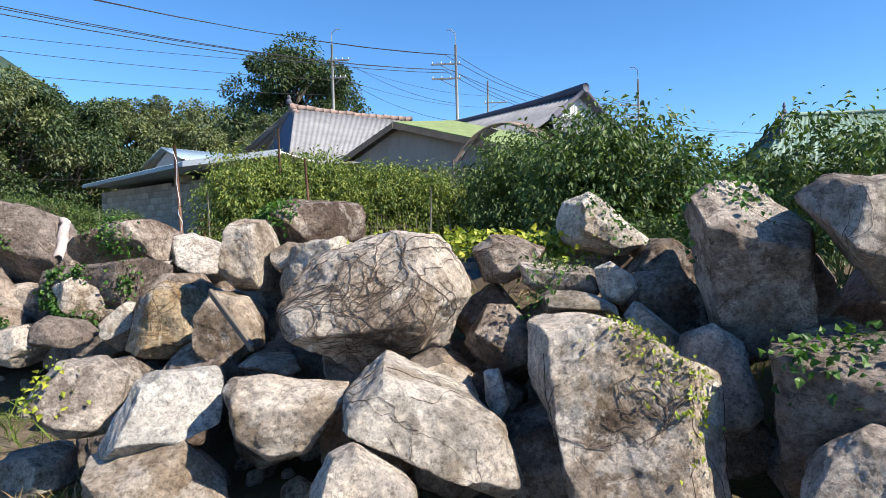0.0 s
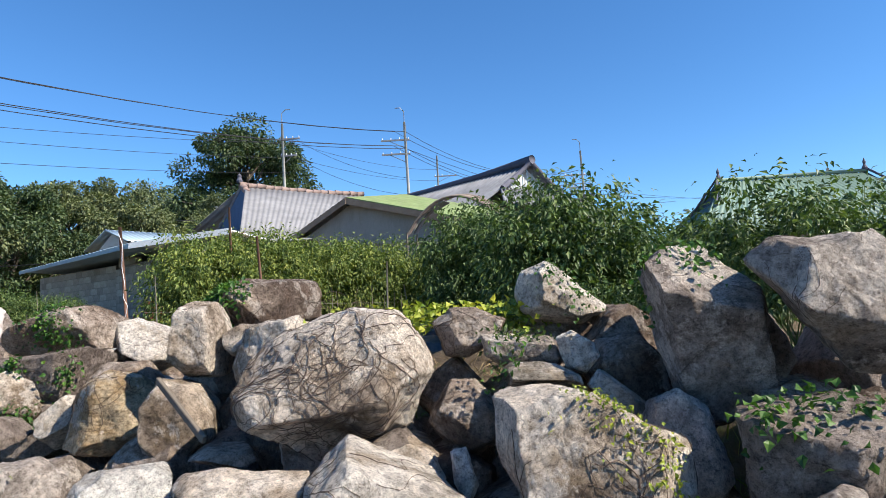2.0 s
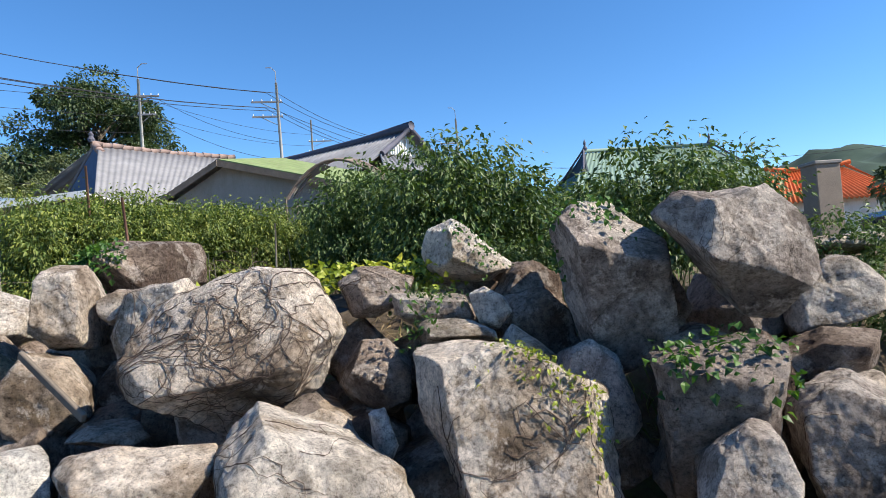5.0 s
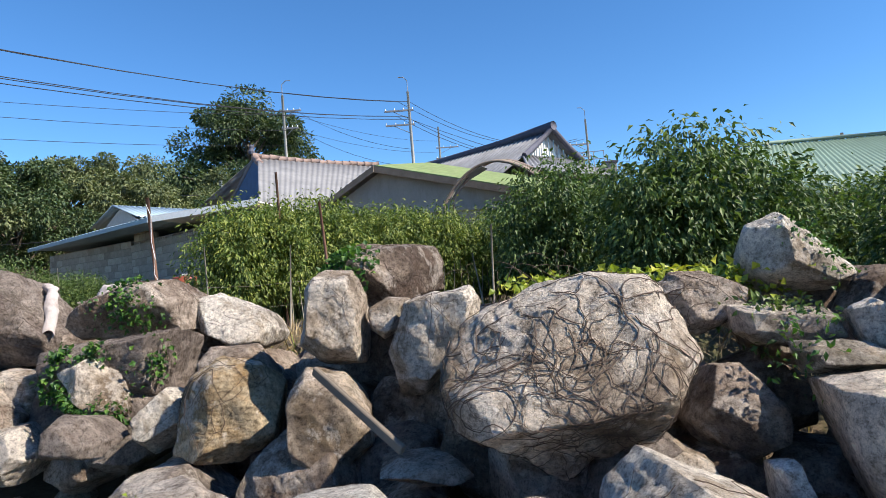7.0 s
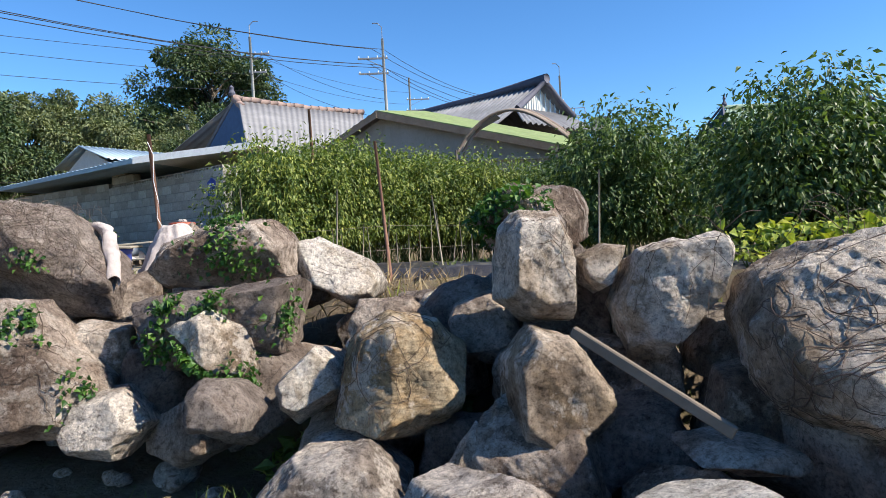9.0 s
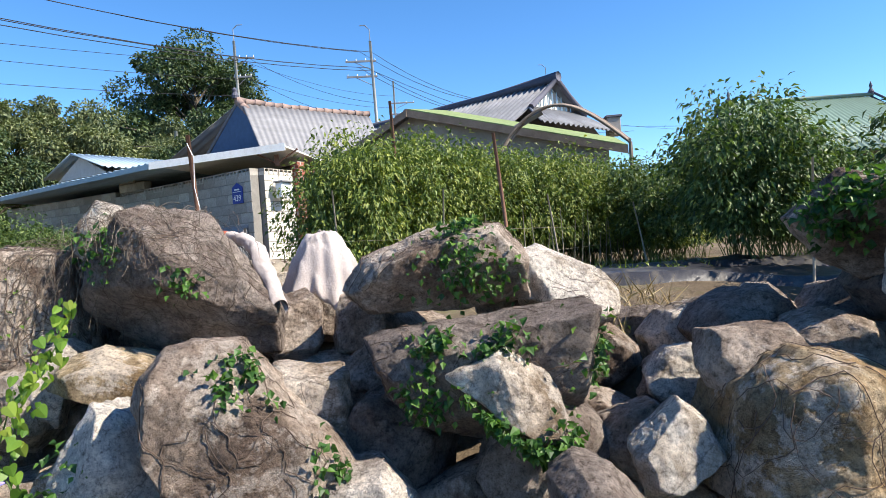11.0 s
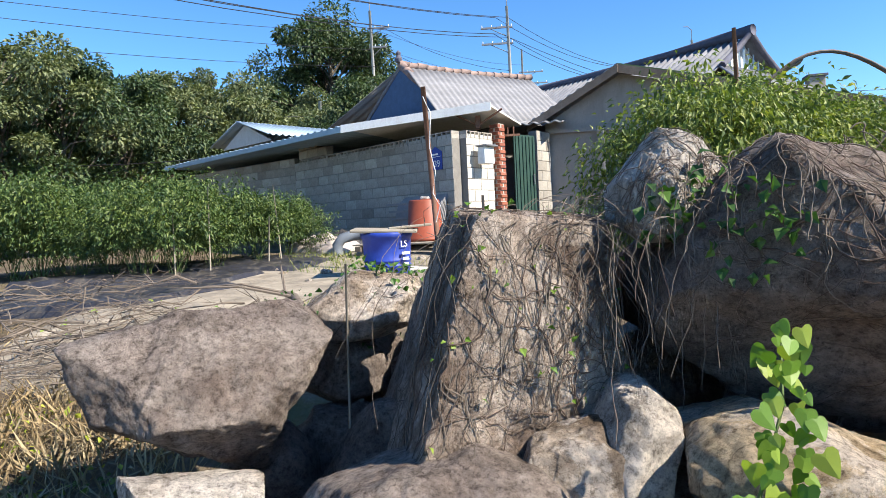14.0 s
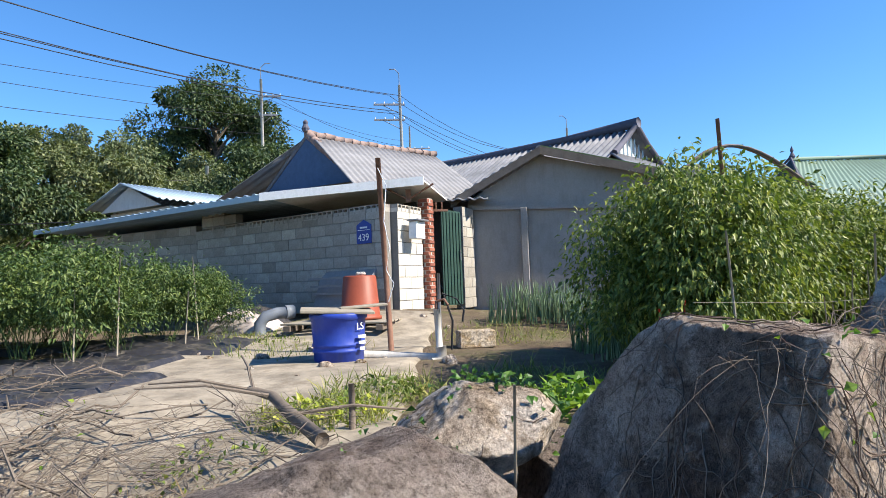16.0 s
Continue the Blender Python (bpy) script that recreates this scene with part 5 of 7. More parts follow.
def tree(x, y, height, crown_r, trunk_h, label, mat, seed, clumps=26, per=420, leaf=0.28, narrow=1.0, name="tree"):
    rng = np.random.default_rng(seed)
    t = thing(name, x, y, ground_z(x, y) - 0.05, label, "tree")
    bm = bmesh.new()
    tube(bm, [(0, 0, 0), (0.1, 0, trunk_h), (0.0, 0.1, height * 0.8)], height * 0.022, height * 0.005, 9)
    P, D = [], []
    for k in range(clumps):
        u = k / clumps
        zc = trunk_h + (height - trunk_h) * (0.08 + 0.88 * u)
        env = crown_r * (math.sin(math.pi * (0.18 + 0.78 * u)) ** 0.7) * narrow
        a = rng.uniform(0, math.tau)
        rad = env * rng.uniform(0.3, 1.0) ** 0.8
        c = (rad * math.cos(a), rad * math.sin(a), zc)
        tube(bm, [(0, 0, max(0.3, zc - rad * 0.6 - 0.5)), (c[0] * 0.6, c[1] * 0.6, zc - 0.3), c], height * 0.006, height * 0.002, 5)
        p, d = clump_points(rng, c, crown_r * rng.uniform(0.12, 0.33), per)
        P.append(p)
        D.append(d + rng.normal(size=d.shape) * 0.5 + np.array([0, 0, -0.35]))
    part("trunk", bm, M_BARK, t, "", True)
    P, D = np.concatenate(P), np.concatenate(D)
    leaf_cloud("crown", P, D, rng.uniform(0.6, 1.3, len(P)) * leaf, 0.55, LEAF[mat], t, seed=seed)
    return t


tree(-28.2, 57.5, 20.4, 8.0, 4.5, "tall dark green broadleaf tree behind the houses", "tree", 11, 70, 760, 0.36)
tree(-34.0, 56.5, 13.2, 5.2, 3.0, "dark green broadleaf tree beside the taller tree", "tree", 12, 26, 600, 0.42)
tree(-19.5, 52, 8.5, 3.4, 2.0, "mid-green leafy tree below the tall tree", "tree_olive", 13, 20, 450, 0.35)
h1 = tree(-26, 27, 8.2, 3.9, 0.6, "dense dark evergreen hedge tree", "tree", 21, 40, 560, 0.20, 1.0, "hedge_tree")
h2 = tree(-22.5, 31.5, 7.4, 3.8, 0.6, "dense olive-green hedge tree", "tree_olive", 22, 40, 560, 0.20, 1.0, "hedge_tree")
h3 = tree(-31, 24, 9.2, 4.2, 0.6, "tall olive-green hedge tree", "tree_olive", 23, 42, 560, 0.20, 1.0, "hedge_tree")
for k, (src, x, y, rz) in enumerate(((h1, -29, 30, 40), (h2, -33.5, 20, 80), (h3, -27.5, 33.5, 130), (h1, -35.5, 26, 200), (h2, -25.5, 36, 20), (h3, -38, 20, 300),
                                      (h2, -21, 37, 90), (h1, -17.5, 36, 250), (h3, -36, 14, 150), (h1, -39, 13, 10), (h2, -30, 38, 270), (h3, -22, 42, 66), (h2, -14.5, 37.5, 160), (h3, -27.1, 21.9, 75), (h1, -26.6, 24.2, 10), (h3, -25.3, 34.6, 35), (h2, -25.9, 36.1, 215), (h3, -26.7, 31.5, 110))):
    o = copy_thing(src, pose(x, y, ground_z(x, y) - 0.05, 0, 0, rz))
    o.matrix_basis = o.matrix_basis @ Matrix.Diagonal((1.0, 1.0, 0.94 + 0.05 * (k % 4), 1))
tr = tree(19.5, 30.5, 3.6, 2.2, 0.5, "low dark shrub beside the orange-roofed house", "tree", 31, 18, 300, 0.22)
copy_thing(tr, pose(23.5, 29, 1.0, 0, 0, 70))
tree(8.6, 8.6, 2.2, 1.3, 0.3, "brown-green untidy bush by the gate post", "tree_olive", 33, 16, 260, 0.12, 1.0, "bush")

# far hills
def hill(x, y, rx, ry, h, label, seed):
    bm = bmesh.new()
    n = 40
    rows = []
    g = ground_z(x, y)
    for j in range(n + 1):
        row = []
        for i in range(n + 1):
            u, v = i / n * 2 - 1, j / n * 2 - 1
            e = max(0.0, 1 - u * u) * max(0.0, 1 - v * v)
            z = h * e ** 0.8 * (1 + 0.25 * noise.fractal(Vector((u * 2.5, v * 2.5, seed)), 1.0, 2.0, 5))
            z += 0.02 * h * noise.noise(Vector((u * 40, v * 40, seed))) * e
            row.append(bm.verts.new((x + u * rx, y + v * ry, g + z - 1.0)))
        rows.append(row)
    for a, b in zip(rows, rows[1:]):
        for i in range(n):
            bm.faces.new((a[i], a[i + 1], b[i + 1], b[i]))
    o = obj_from_bm("hill", bm, M_HILL, None, "", True)
    tagged(o, label, "hill", kind="structure")


hill(-455, 330, 150, 150, 148, "dark wooded far hill", 3.0)
hill(125, 165, 45, 60, 26, "low wooded far hill", 7.0)

# ---- plants ----


def crop_plant(name, height, radius, n, leafsize, mat, seed, label, category, group, aspect=0.42, stems=11, bottom=0.34, gaps=-0.12):
    rng = np.random.default_rng(seed)
    t = thing(name, 0, 0, -50, label, category, group)
    bm = bmesh.new()
    P, D = [], []
    for k in range(stems):
        a = rng.uniform(0, math.tau)
        r = radius * rng.uniform(0.3, 0.95)
        top = np.array([r * math.cos(a), r * math.sin(a), height * rng.uniform(0.84, 1.03) * (1 - 0.28 * (r / radius) ** 2)])
        foot = np.array([rng.uniform(-0.08, 0.08), rng.uniform(-0.08, 0.08), 0])
        midp = foot * 0.5 + top * 0.5 + np.array([top[0] * 0.2, top[1] * 0.2, 0.05])
        tube(bm, [foot, midp, top], 0.005, 0.002, 4)
        m = n // stems
        u = rng.uniform(bottom, 1.06, m)[:, None]
        c = foot * (1 - u) ** 2 + 2 * midp * u * (1 - u) + top * u ** 2
        a2 = rng.uniform(0, math.tau, m)
        rr = (radius * 0.78 * rng.uniform(0.15, 1.0, m) * (1.15 - 0.55 * u[:, 0]))
        off = np.stack([np.cos(a2) * rr, np.sin(a2) * rr, rng.normal(0, 0.05, m)], 1)
        P.append(c + off)
        D.append(off / (rr[:, None] + 1e-6) * 0.8 + rng.normal(size=(m, 3)) * 0.4 + np.array([0, 0, -0.75]) + u * np.array([0, 0, 0.35]))
    part("stem", bm, M_STEM, t)
    P, D = np.concatenate(P), np.concatenate(D)
    keep = np.array([noise.noise(Vector(p) * 5.5 + Vector((seed, 0, 0))) > gaps for p in P])
    P, D = P[keep], D[keep]
    leaf_cloud("foliage", P, D, rng.uniform(0.55, 1.25, len(P)) * leafsize, aspect, LEAF[mat], t, seed=seed)
    return t


def drop(t):
    for o in (*t.children_recursive, t):
        bpy.data.objects.remove(o)


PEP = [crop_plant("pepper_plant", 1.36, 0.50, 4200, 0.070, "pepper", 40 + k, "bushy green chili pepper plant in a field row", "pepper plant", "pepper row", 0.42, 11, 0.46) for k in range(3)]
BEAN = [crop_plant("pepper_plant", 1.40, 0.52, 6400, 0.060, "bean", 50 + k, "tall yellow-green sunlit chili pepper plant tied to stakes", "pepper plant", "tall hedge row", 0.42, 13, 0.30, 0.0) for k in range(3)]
SHR = [crop_plant("shrub", 1.5, 0.62, 7400, 0.070, "shrub", 60 + k, "dense deep green leafy shrub behind the boulders", "shrub", "shrubs above the bank", 0.45, 15, 0.3, -0.02) for k in range(3)]
rngp = random.Random(5)


def put(src, x, y, s=1.0, hz=1.0, sink=0.03):
    o = copy_thing(src, pose(x, y, ground_z(x, y) - sink, rngp.uniform(-4, 4), rngp.uniform(-4, 4), rngp.uniform(0, 360)))
    o.matrix_basis = o.matrix_basis @ Matrix.Diagonal((s, s, s * hz, 1))
    return o


# left pepper field: rows running away from the yard
for r in range(5):
    for k in range(9):
        x = -9.55 - 0.66 * k - 0.22 * (4 - r) + rngp.uniform(-0.08, 0.08)
        y = 9.1 + 0.62 * r + 0.16 * k + rngp.uniform(-0.08, 0.08)
        put(PEP[(r + k) % 3], x, y, rngp.uniform(0.8, 1.16) * (0.82 + 0.06 * min(3, k)), rngp.uniform(0.88, 1.12))
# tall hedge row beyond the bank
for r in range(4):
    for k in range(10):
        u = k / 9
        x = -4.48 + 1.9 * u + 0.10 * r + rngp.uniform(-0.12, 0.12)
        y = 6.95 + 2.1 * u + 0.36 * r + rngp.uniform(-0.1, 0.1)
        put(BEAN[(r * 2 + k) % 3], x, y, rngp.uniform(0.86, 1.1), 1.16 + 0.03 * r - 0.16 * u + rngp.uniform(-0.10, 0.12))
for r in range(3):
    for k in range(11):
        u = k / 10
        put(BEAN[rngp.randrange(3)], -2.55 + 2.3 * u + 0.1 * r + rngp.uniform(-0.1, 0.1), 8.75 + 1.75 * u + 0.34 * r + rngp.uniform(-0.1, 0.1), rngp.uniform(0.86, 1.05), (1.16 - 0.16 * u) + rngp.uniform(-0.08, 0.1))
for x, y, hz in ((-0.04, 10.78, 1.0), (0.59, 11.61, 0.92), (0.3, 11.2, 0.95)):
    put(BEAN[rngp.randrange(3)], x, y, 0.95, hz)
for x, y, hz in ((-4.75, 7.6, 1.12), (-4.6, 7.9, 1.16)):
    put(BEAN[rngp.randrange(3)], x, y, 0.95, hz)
# ripe red pods in the tall row
for k in range(16):
    u = rngp.random()
    x, y, z = -4.7 + 2.0 * u + rngp.uniform(-0.1, 0.1), 6.95 + 2.1 * u + rngp.uniform(-0.15, 0.1), 1.25 + rngp.uniform(-0.15, 0.45)
    o = obj_from_bm("chili_pod", new_tube([(0, 0, 0), (0.004, 0, -0.03), (0.0, 0.002, -0.075), (0.004, 0, -0.10)], 0.009, 0.003, 7), M_CHILI, None, "", True)
    o.location = (x, y, z)
    tagged(o, "ripe red chili pod hanging in a pepper plant", "chili", "red chili pods")
# shrub masses above the bank
for x, y, s, hz in ((-0.55, 6.9, 0.92, 1.16), (-0.2, 7.25, 0.95, 1.16), (-0.5, 7.5, 0.98, 1.12), (0.15, 7.5, 0.9, 0.95), (0.62, 5.6, 1.06, 1.12), (-0.2, 7.2, 1.0, 0.95), (-1.0, 8.9, 1.0, 0.95), (-0.8, 9.6, 1.0, 1.0), (-1.5, 10.0, 0.9, 0.9), (0.35, 5.0, 0.92, 1.04), (0.68, 5.1, 1.0, 1.06), (0.25, 5.6, 0.95, 1.0), (1.05, 5.2, 0.9, 1.0), (1.6, 5.5, 0.88, 0.98), (1.15, 5.9, 0.95, 1.0), (2.2, 5.9, 0.9, 0.95),
                    (2.8, 6.5, 0.9, 0.95), (1.9, 6.5, 0.95, 1.0), (1.89, 3.6, 0.82, 0.98), (2.25, 3.75, 0.78, 0.9), (1.55, 3.9, 0.7, 0.85), (2.6, 4.2, 0.75, 0.85), (0.75, 4.1, 0.6, 0.75), (-0.36, 8.0, 1.2, 1.1), (0.3, 8.5, 1.15, 1.0), (0.9, 8.8, 1.1, 0.95),
                    (1.6, 9.2, 1.1, 0.9), (2.4, 9.8, 1.1, 0.9), (3.4, 8.4, 1.0, 0.9), (3.3, 10.6, 1.1, 0.9), (2.9, 2.9, 0.55, 0.8), (3.2, 2.4, 0.6, 0.8), (3.0, 3.4, 0.6, 0.9), (3.6, 3.0, 0.65, 0.9), (4.3, 11.5, 1.1, 0.85), (5.4, 12.8, 1.1, 0.8)):
    put(SHR[rngp.randrange(3)], x, y, s, hz)
for t in PEP + BEAN + SHR:
    drop(t)


def stake(x, y, top, lean_x=0.0, lean_y=0.0, r=0.012, mat=None, label="thin weathered wooden garden stake", name="garden_stake"):
    g = ground_z(x, y)
    o = obj_from_bm(name, new_tube([(0, 0, -0.05), (lean_x * 0.5, lean_y * 0.5, (top - g) / 2), (lean_x, lean_y, top - g)], r * 1.15, r * 0.9, 7), mat or M_WOOD, None, "", True)
    o.location = (x, y, g)
    tagged(o, label, "stake", "garden stakes")
    return o


stake(-2.88, 6.32, 2.12, -0.1, 0, 0.016, M_RUST, "thin brown metal garden stake in the row")
stake(-3.95, 7.6, 2.75, -0.05, 0, 0.018, M_RUST, "tall dark metal garden stake in the row")
stake(-0.30, 7.75, 2.4, -0.02, 0, 0.015, M_WOODPALE)
for x, y, tp in ((-9.55, 10.4, 1.95), (-10.0, 9.3, 1.9), (-10.3, 9.0, 1.55), (-9.6, 10.1, 1.5), (-1.1, 5.0, 1.6), (-2.4, 6.8, 1.6), (-3.5, 6.6, 1.7), (-1.4, 7.6, 1.5), (-4.4, 6.5, 1.75)):
    stake(x, y, tp, rngp.uniform(-0.12, 0.08), rngp.uniform(-0.05, 0.05), 0.008, M_WOODPALE)
for k in range(26):
    u = k / 25
    stake(-3.6 + 3.0 * u, 6.9 + 3.1 * u + rngp.uniform(-0.1, 0.1), 1.35 + rngp.uniform(-0.15, 0.2), rngp.uniform(-0.06, 0.06), 0, 0.005, M_WOODPALE)


def string_line(pts, label):
    cu = bpy.data.curves.new("garden_string", "CURVE")
    cu.dimensions = "3D"
    cu.bevel_depth = 0.0015
    cu.bevel_resolution = 0
    s = cu.splines.new("POLY")
    s.points.add(len(pts) - 1)
    for q, v in zip(s.points, pts):
        q.co = (*v, 1)
    cu.materials.append(M_WOODPALE)
    o = new("garden_string", cu)
    tagged(o, label, "string", "garden strings")


for zz in (1.05, 1.3):
    string_line([(-4.7, 6.45, zz), (-3.9, 6.5, zz - 0.03), (-2.9, 6.75, zz), (-1.9, 8.7, zz - 0.02), (-0.9, 9.9, zz)], "thin white string tied along the garden row")

# iron post with hose by the drum
ip = thing("iron_post", -7.03, 9.5, 0.70, "slanting rusty brown iron post with a cord", "post")
part("shaft", new_tube([(0.06, 0.02, -0.05), (-0.02, -0.1, 2.22)], 0.032, 0.03, 10), M_RUST, ip, "", True)
part("cord", new_tube([(-0.02, -0.14, 2.1), (0.07, -0.16, 1.9), (0.03, -0.12, 1.5), (0.09, -0.13, 1.2), (0.04, -0.1, 0.95), (0.12, -0.1, 0.8), (0.05, -0.06, 0.6)], 0.006, 0.006, 5), M_WHITE, ip)

# blue drum with a board on it
dr = thing("plastic_drum", -7.44, 8.9, 0.68, "worn blue plastic drum with white lettering", "drum", yaw=10)
part("body", lathe([(0.0, 0.0), (0.235, 0.0), (0.252, 0.012), (0.258, 0.14), (0.272, 0.15), (0.272, 0.165), (0.260, 0.178), (0.262, 0.20), (0.274, 0.21), (0.274, 0.225), (0.264, 0.238), (0.278, 0.47), (0.294, 0.48), (0.298, 0.52), (0.29, 0.535), (0.262, 0.53), (0.25, 0.1), (0.0, 0.1)], 40), M_BLUE, dr, "", True)
lettering("letters", "LS", 0.10, M_WHITE, dr, (0.22, -0.20, 0.37), (90, 0, 42))
for k, zz in enumerate((0.30, 0.24, 0.18)):
    part("text_bar", new_box(0.235, -0.195, zz, 0.10 - 0.02 * k, 0.012, 0.03, 0, 42), M_WHITE, dr)
lb = obj_from_bm("board", new_box(0, 0, 0, 0.74, 0.55, 0.03, 0.006), M_WOODPALE)
lb.matrix_world = pose(-7.46, 8.92, 1.238, 2, 3, 14)
tagged(lb, "pale weathered board lying on the blue drum", "board")
lb2 = obj_from_bm("board", new_box(0, 0, 0, 0.5, 0.2, 0.025, 0.005), M_WOODPALE)
lb2.matrix_world = pose(-7.22, 9.12, 1.268, 1, -3, 20)
tagged(lb2, "short pale board on the drum top", "board")

# red tub, pallets, sheets
rt = thing("plastic_tub", -7.62, 11.35, 1.02, "upturned reddish brown plastic tub", "tub")
part("body", lathe([(0.0, 0.62), (0.22, 0.62), (0.235, 0.60), (0.28, 0.05), (0.305, 0.04), (0.305, 0.0), (0.27, 0.0), (0.22, 0.58), (0.0, 0.58)], 32), M_REDPL, rt, "", True)
st = obj_from_bm("stone", new_box(0, 0, 0, 0.14, 0.1, 0.06, 0.02), ROCK["white"])
st.location = (-7.6, 11.33, 1.665)
tagged(st, "small white stone on the red tub", "stone")
pal = thing("pallet", -7.85, 11.2, 0.90, "stacked weathered wooden pallet boards on the ground", "pallet", yaw=-8)
for k in range(4):
    part("board", new_box(0, -0.32 + k * 0.22, 0.10, 1.5, 0.16, 0.025, 0.004), M_WOODPALE, pal)
for k in (-0.65, 0, 0.65):
    part("bearer", new_box(k, 0, 0.04, 0.1, 0.85, 0.08, 0.005), M_WOOD, pal)
shs = thing("roofing_sheets", -8.25, 13.1, 1.0, "stack of old corrugated sheets leaning on the block wall", "sheet stack", yaw=-34)
for k in range(5):
    part("sheet", quad_sheet((-0.55, 0.02 - 0.05 * k, 0.0), (0.65, 0.02 - 0.05 * k, 0.0), (0.65, 0.22 - 0.04 * k, 0.78 - 0.03 * k), (-0.55, 0.22 - 0.04 * k, 0.78 - 0.03 * k), 0, 0, 0.02, 24), M_SLATE, shs)
    part("edge_bar", new_box(0.05, -0.02 - 0.05 * k, 0.12 + 0.13 * k, 1.2, 0.03, 0.035), M_SLATE, shs)

# pipes and tap
pp = thing("drain_pipe", -6.96, 8.88, 0.70, "pale grey plastic drain pipe with upright tap stand", "pipe")
part("run", new_tube([(-0.35, 0.2, 0.06), (0.55, 0.0, 0.02)], 0.05, 0.05, 12), M_PVC, pp, "", True)
part("elbow", new_tube([(0.5, 0.01, 0.0), (0.58, 0.0, 0.04), (0.57, 0.0, 0.14)], 0.058, 0.058, 12), M_PVC, pp, "", True)
part("riser", new_tube([(0.56, 0, 0.1), (0.54, 0, 0.52)], 0.034, 0.034, 12), M_PVC, pp, "", True)
part("tap", new_tube([(0.54, 0, 0.5), (0.54, 0, 0.6), (0.62, -0.02, 0.62), (0.66, -0.04, 0.56)], 0.018, 0.014, 8), M_RUST, pp)
part("hose", new_tube([(0.62, -0.02, 0.66), (0.70, 0.0, 0.4), (0.68, 0.05, 0.1)], 0.012, 0.012, 6), M_CABLE, pp)
part("hose", new_tube([(0.60, 0, 0.68), (0.75, 0.02, 0.62), (0.82, 0.05, 0.5), (0.80, 0.05, 0.38)], 0.011, 0.011, 6), M_CABLE, pp)
sp = stake(-6.42, 9.6, 1.6, 0.0, 0.0, 0.02, M_STEEL, "short grey iron pipe stake in the yard")
dp = thing("pipe_elbow", -8.95, 11.35, 0.78, "large grey-blue plastic pipe bend on the ground", "pipe")
part("bend", new_tube([(-0.12, 0, 0.0), (-0.12, 0, 0.22), (-0.05, 0.03, 0.32), (0.1, 0.1, 0.36), (0.25, 0.2, 0.37)], 0.085, 0.085, 14), M_PIPEDK, dp, "", True)
part("collar", new_tube([(0.2, 0.17, 0.37), (0.3, 0.24, 0.375)], 0.1, 0.1, 14), M_PIPEDK, dp, "", True)
cb = obj_from_bm("concrete_block", new_box(0, 0, 0.1, 0.42, 0.26, 0.2, 0.012), ROCK["ochre"])
cb.matrix_world = pose(-6.02, 9.75, ground_z(-6.02, 9.75) - 0.005, 0, 0, 12)
tagged(cb, "tan concrete block lying in the yard", "block")


def crumpled(name, x, y, z, sx, sy, sz, mat, label, category, seed, yaw=0):
    bm = bmesh.new()
    n = 22
    rows = []
    for j in range(n + 1):
        row = []
        for i in range(n + 1):
            u, v = i / n * 2 - 1, j / n * 2 - 1
            e = max(0, 1 - u * u) ** 0.5 * max(0, 1 - v * v) ** 0.5
            f = noise.ridged_multi_fractal(Vector((u * 1.6 + seed, v * 1.6, seed)), 1.0, 2.1, 4, 1.0, 2.0)
            row.append(bm.verts.new((u * sx / 2, v * sy / 2, sz * e * (0.45 + 0.35 * f))))
        rows.append(row)
    for a, b in zip(rows, rows[1:]):
        for i in range(n):
            bm.faces.new((a[i], a[i + 1], b[i + 1], b[i]))
    o = obj_from_bm(name, bm, mat, None, "", True)
    o.matrix_world = pose(x, y, z, 0, 0, yaw)
    tagged(o, label, category)
    return o


crumpled("plastic_sheeting", -9.6, 12.0, 0.86, 1.3, 0.8, 0.36, M_CLOTH, "heap of crumpled white plastic sheeting by the wall", "sheeting", 4, -20)
crumpled("plastic_sheeting", -9.5, 12.6, 0.95, 1.0, 0.5, 0.3, M_FILM, "heap of dark tarpaulin by the wall", "sheeting", 9, -30)

# ---- yard surfaces ----
patch_sheet("pavement_yard", -9.6, -6.5, 5.0, 12.2, 0.0, M_YARD, "cracked pale concrete yard with earth on it", "pavement", 0.0)
for x0, x1, y0, y1, sd in ((-12.6, -9.3, 8.6, 9.4, 2), (-12.0, -9.0, 6.7, 8.2, 31), (-10.6, -8.9, 9.5, 10.6, 5), (-13.5, -9.4, 10.6, 11.5, 8), (-2.6, 0.2, 5.7, 6.5, 11), (-3.6, 1.4, 6.7, 7.4, 14)):
    patch_sheet("mulch_film", x0, x1, y0, y1, 0.1, M_FILM, "creased black plastic mulch film on the soil", "film", 0.035, 0.08, 0.05, sd)


def spring_onions(x, y, n, spread, seed):
    rng = np.random.default_rng(seed)
    t = thing("spring_onions", x, y, ground_z(x, y), "clump of upright grey-green spring onions", "onion plant", "onion bed")
    bm = bmesh.new()
    for _ in range(n):
        px, py = rng.uniform(-spread, spread), rng.uniform(-spread * 0.7, spread * 0.7)
        h = rng.uniform(0.3, 0.58)
        a = rng.uniform(0, math.tau)
        k = rng.uniform(0.02, 0.14)
        tube(bm, [(px, py, -0.02), (px + k * 0.3 * math.cos(a), py + k * 0.3 * math.sin(a), h * 0.6), (px + k * math.cos(a), py + k * math.sin(a), h)], 0.009, 0.003, 4)
    part("leaves", bm, LEAF["onion"], t)
    return t


on = spring_onions(-5.5, 11.6, 70, 0.3, 1)
for x, y in ((-5.0, 11.5), (-4.5, 11.2), (-5.2, 11.9), (-4.1, 10.9), (-4.7, 11.7), (-4.75, 9.2), (-4.45, 8.9), (-4.6, 8.5), (-4.2, 8.7), (-4.3, 9.3)):
    copy_thing(on, pose(x, y, ground_z(x, y), 0, 0, rngp.uniform(0, 360)))


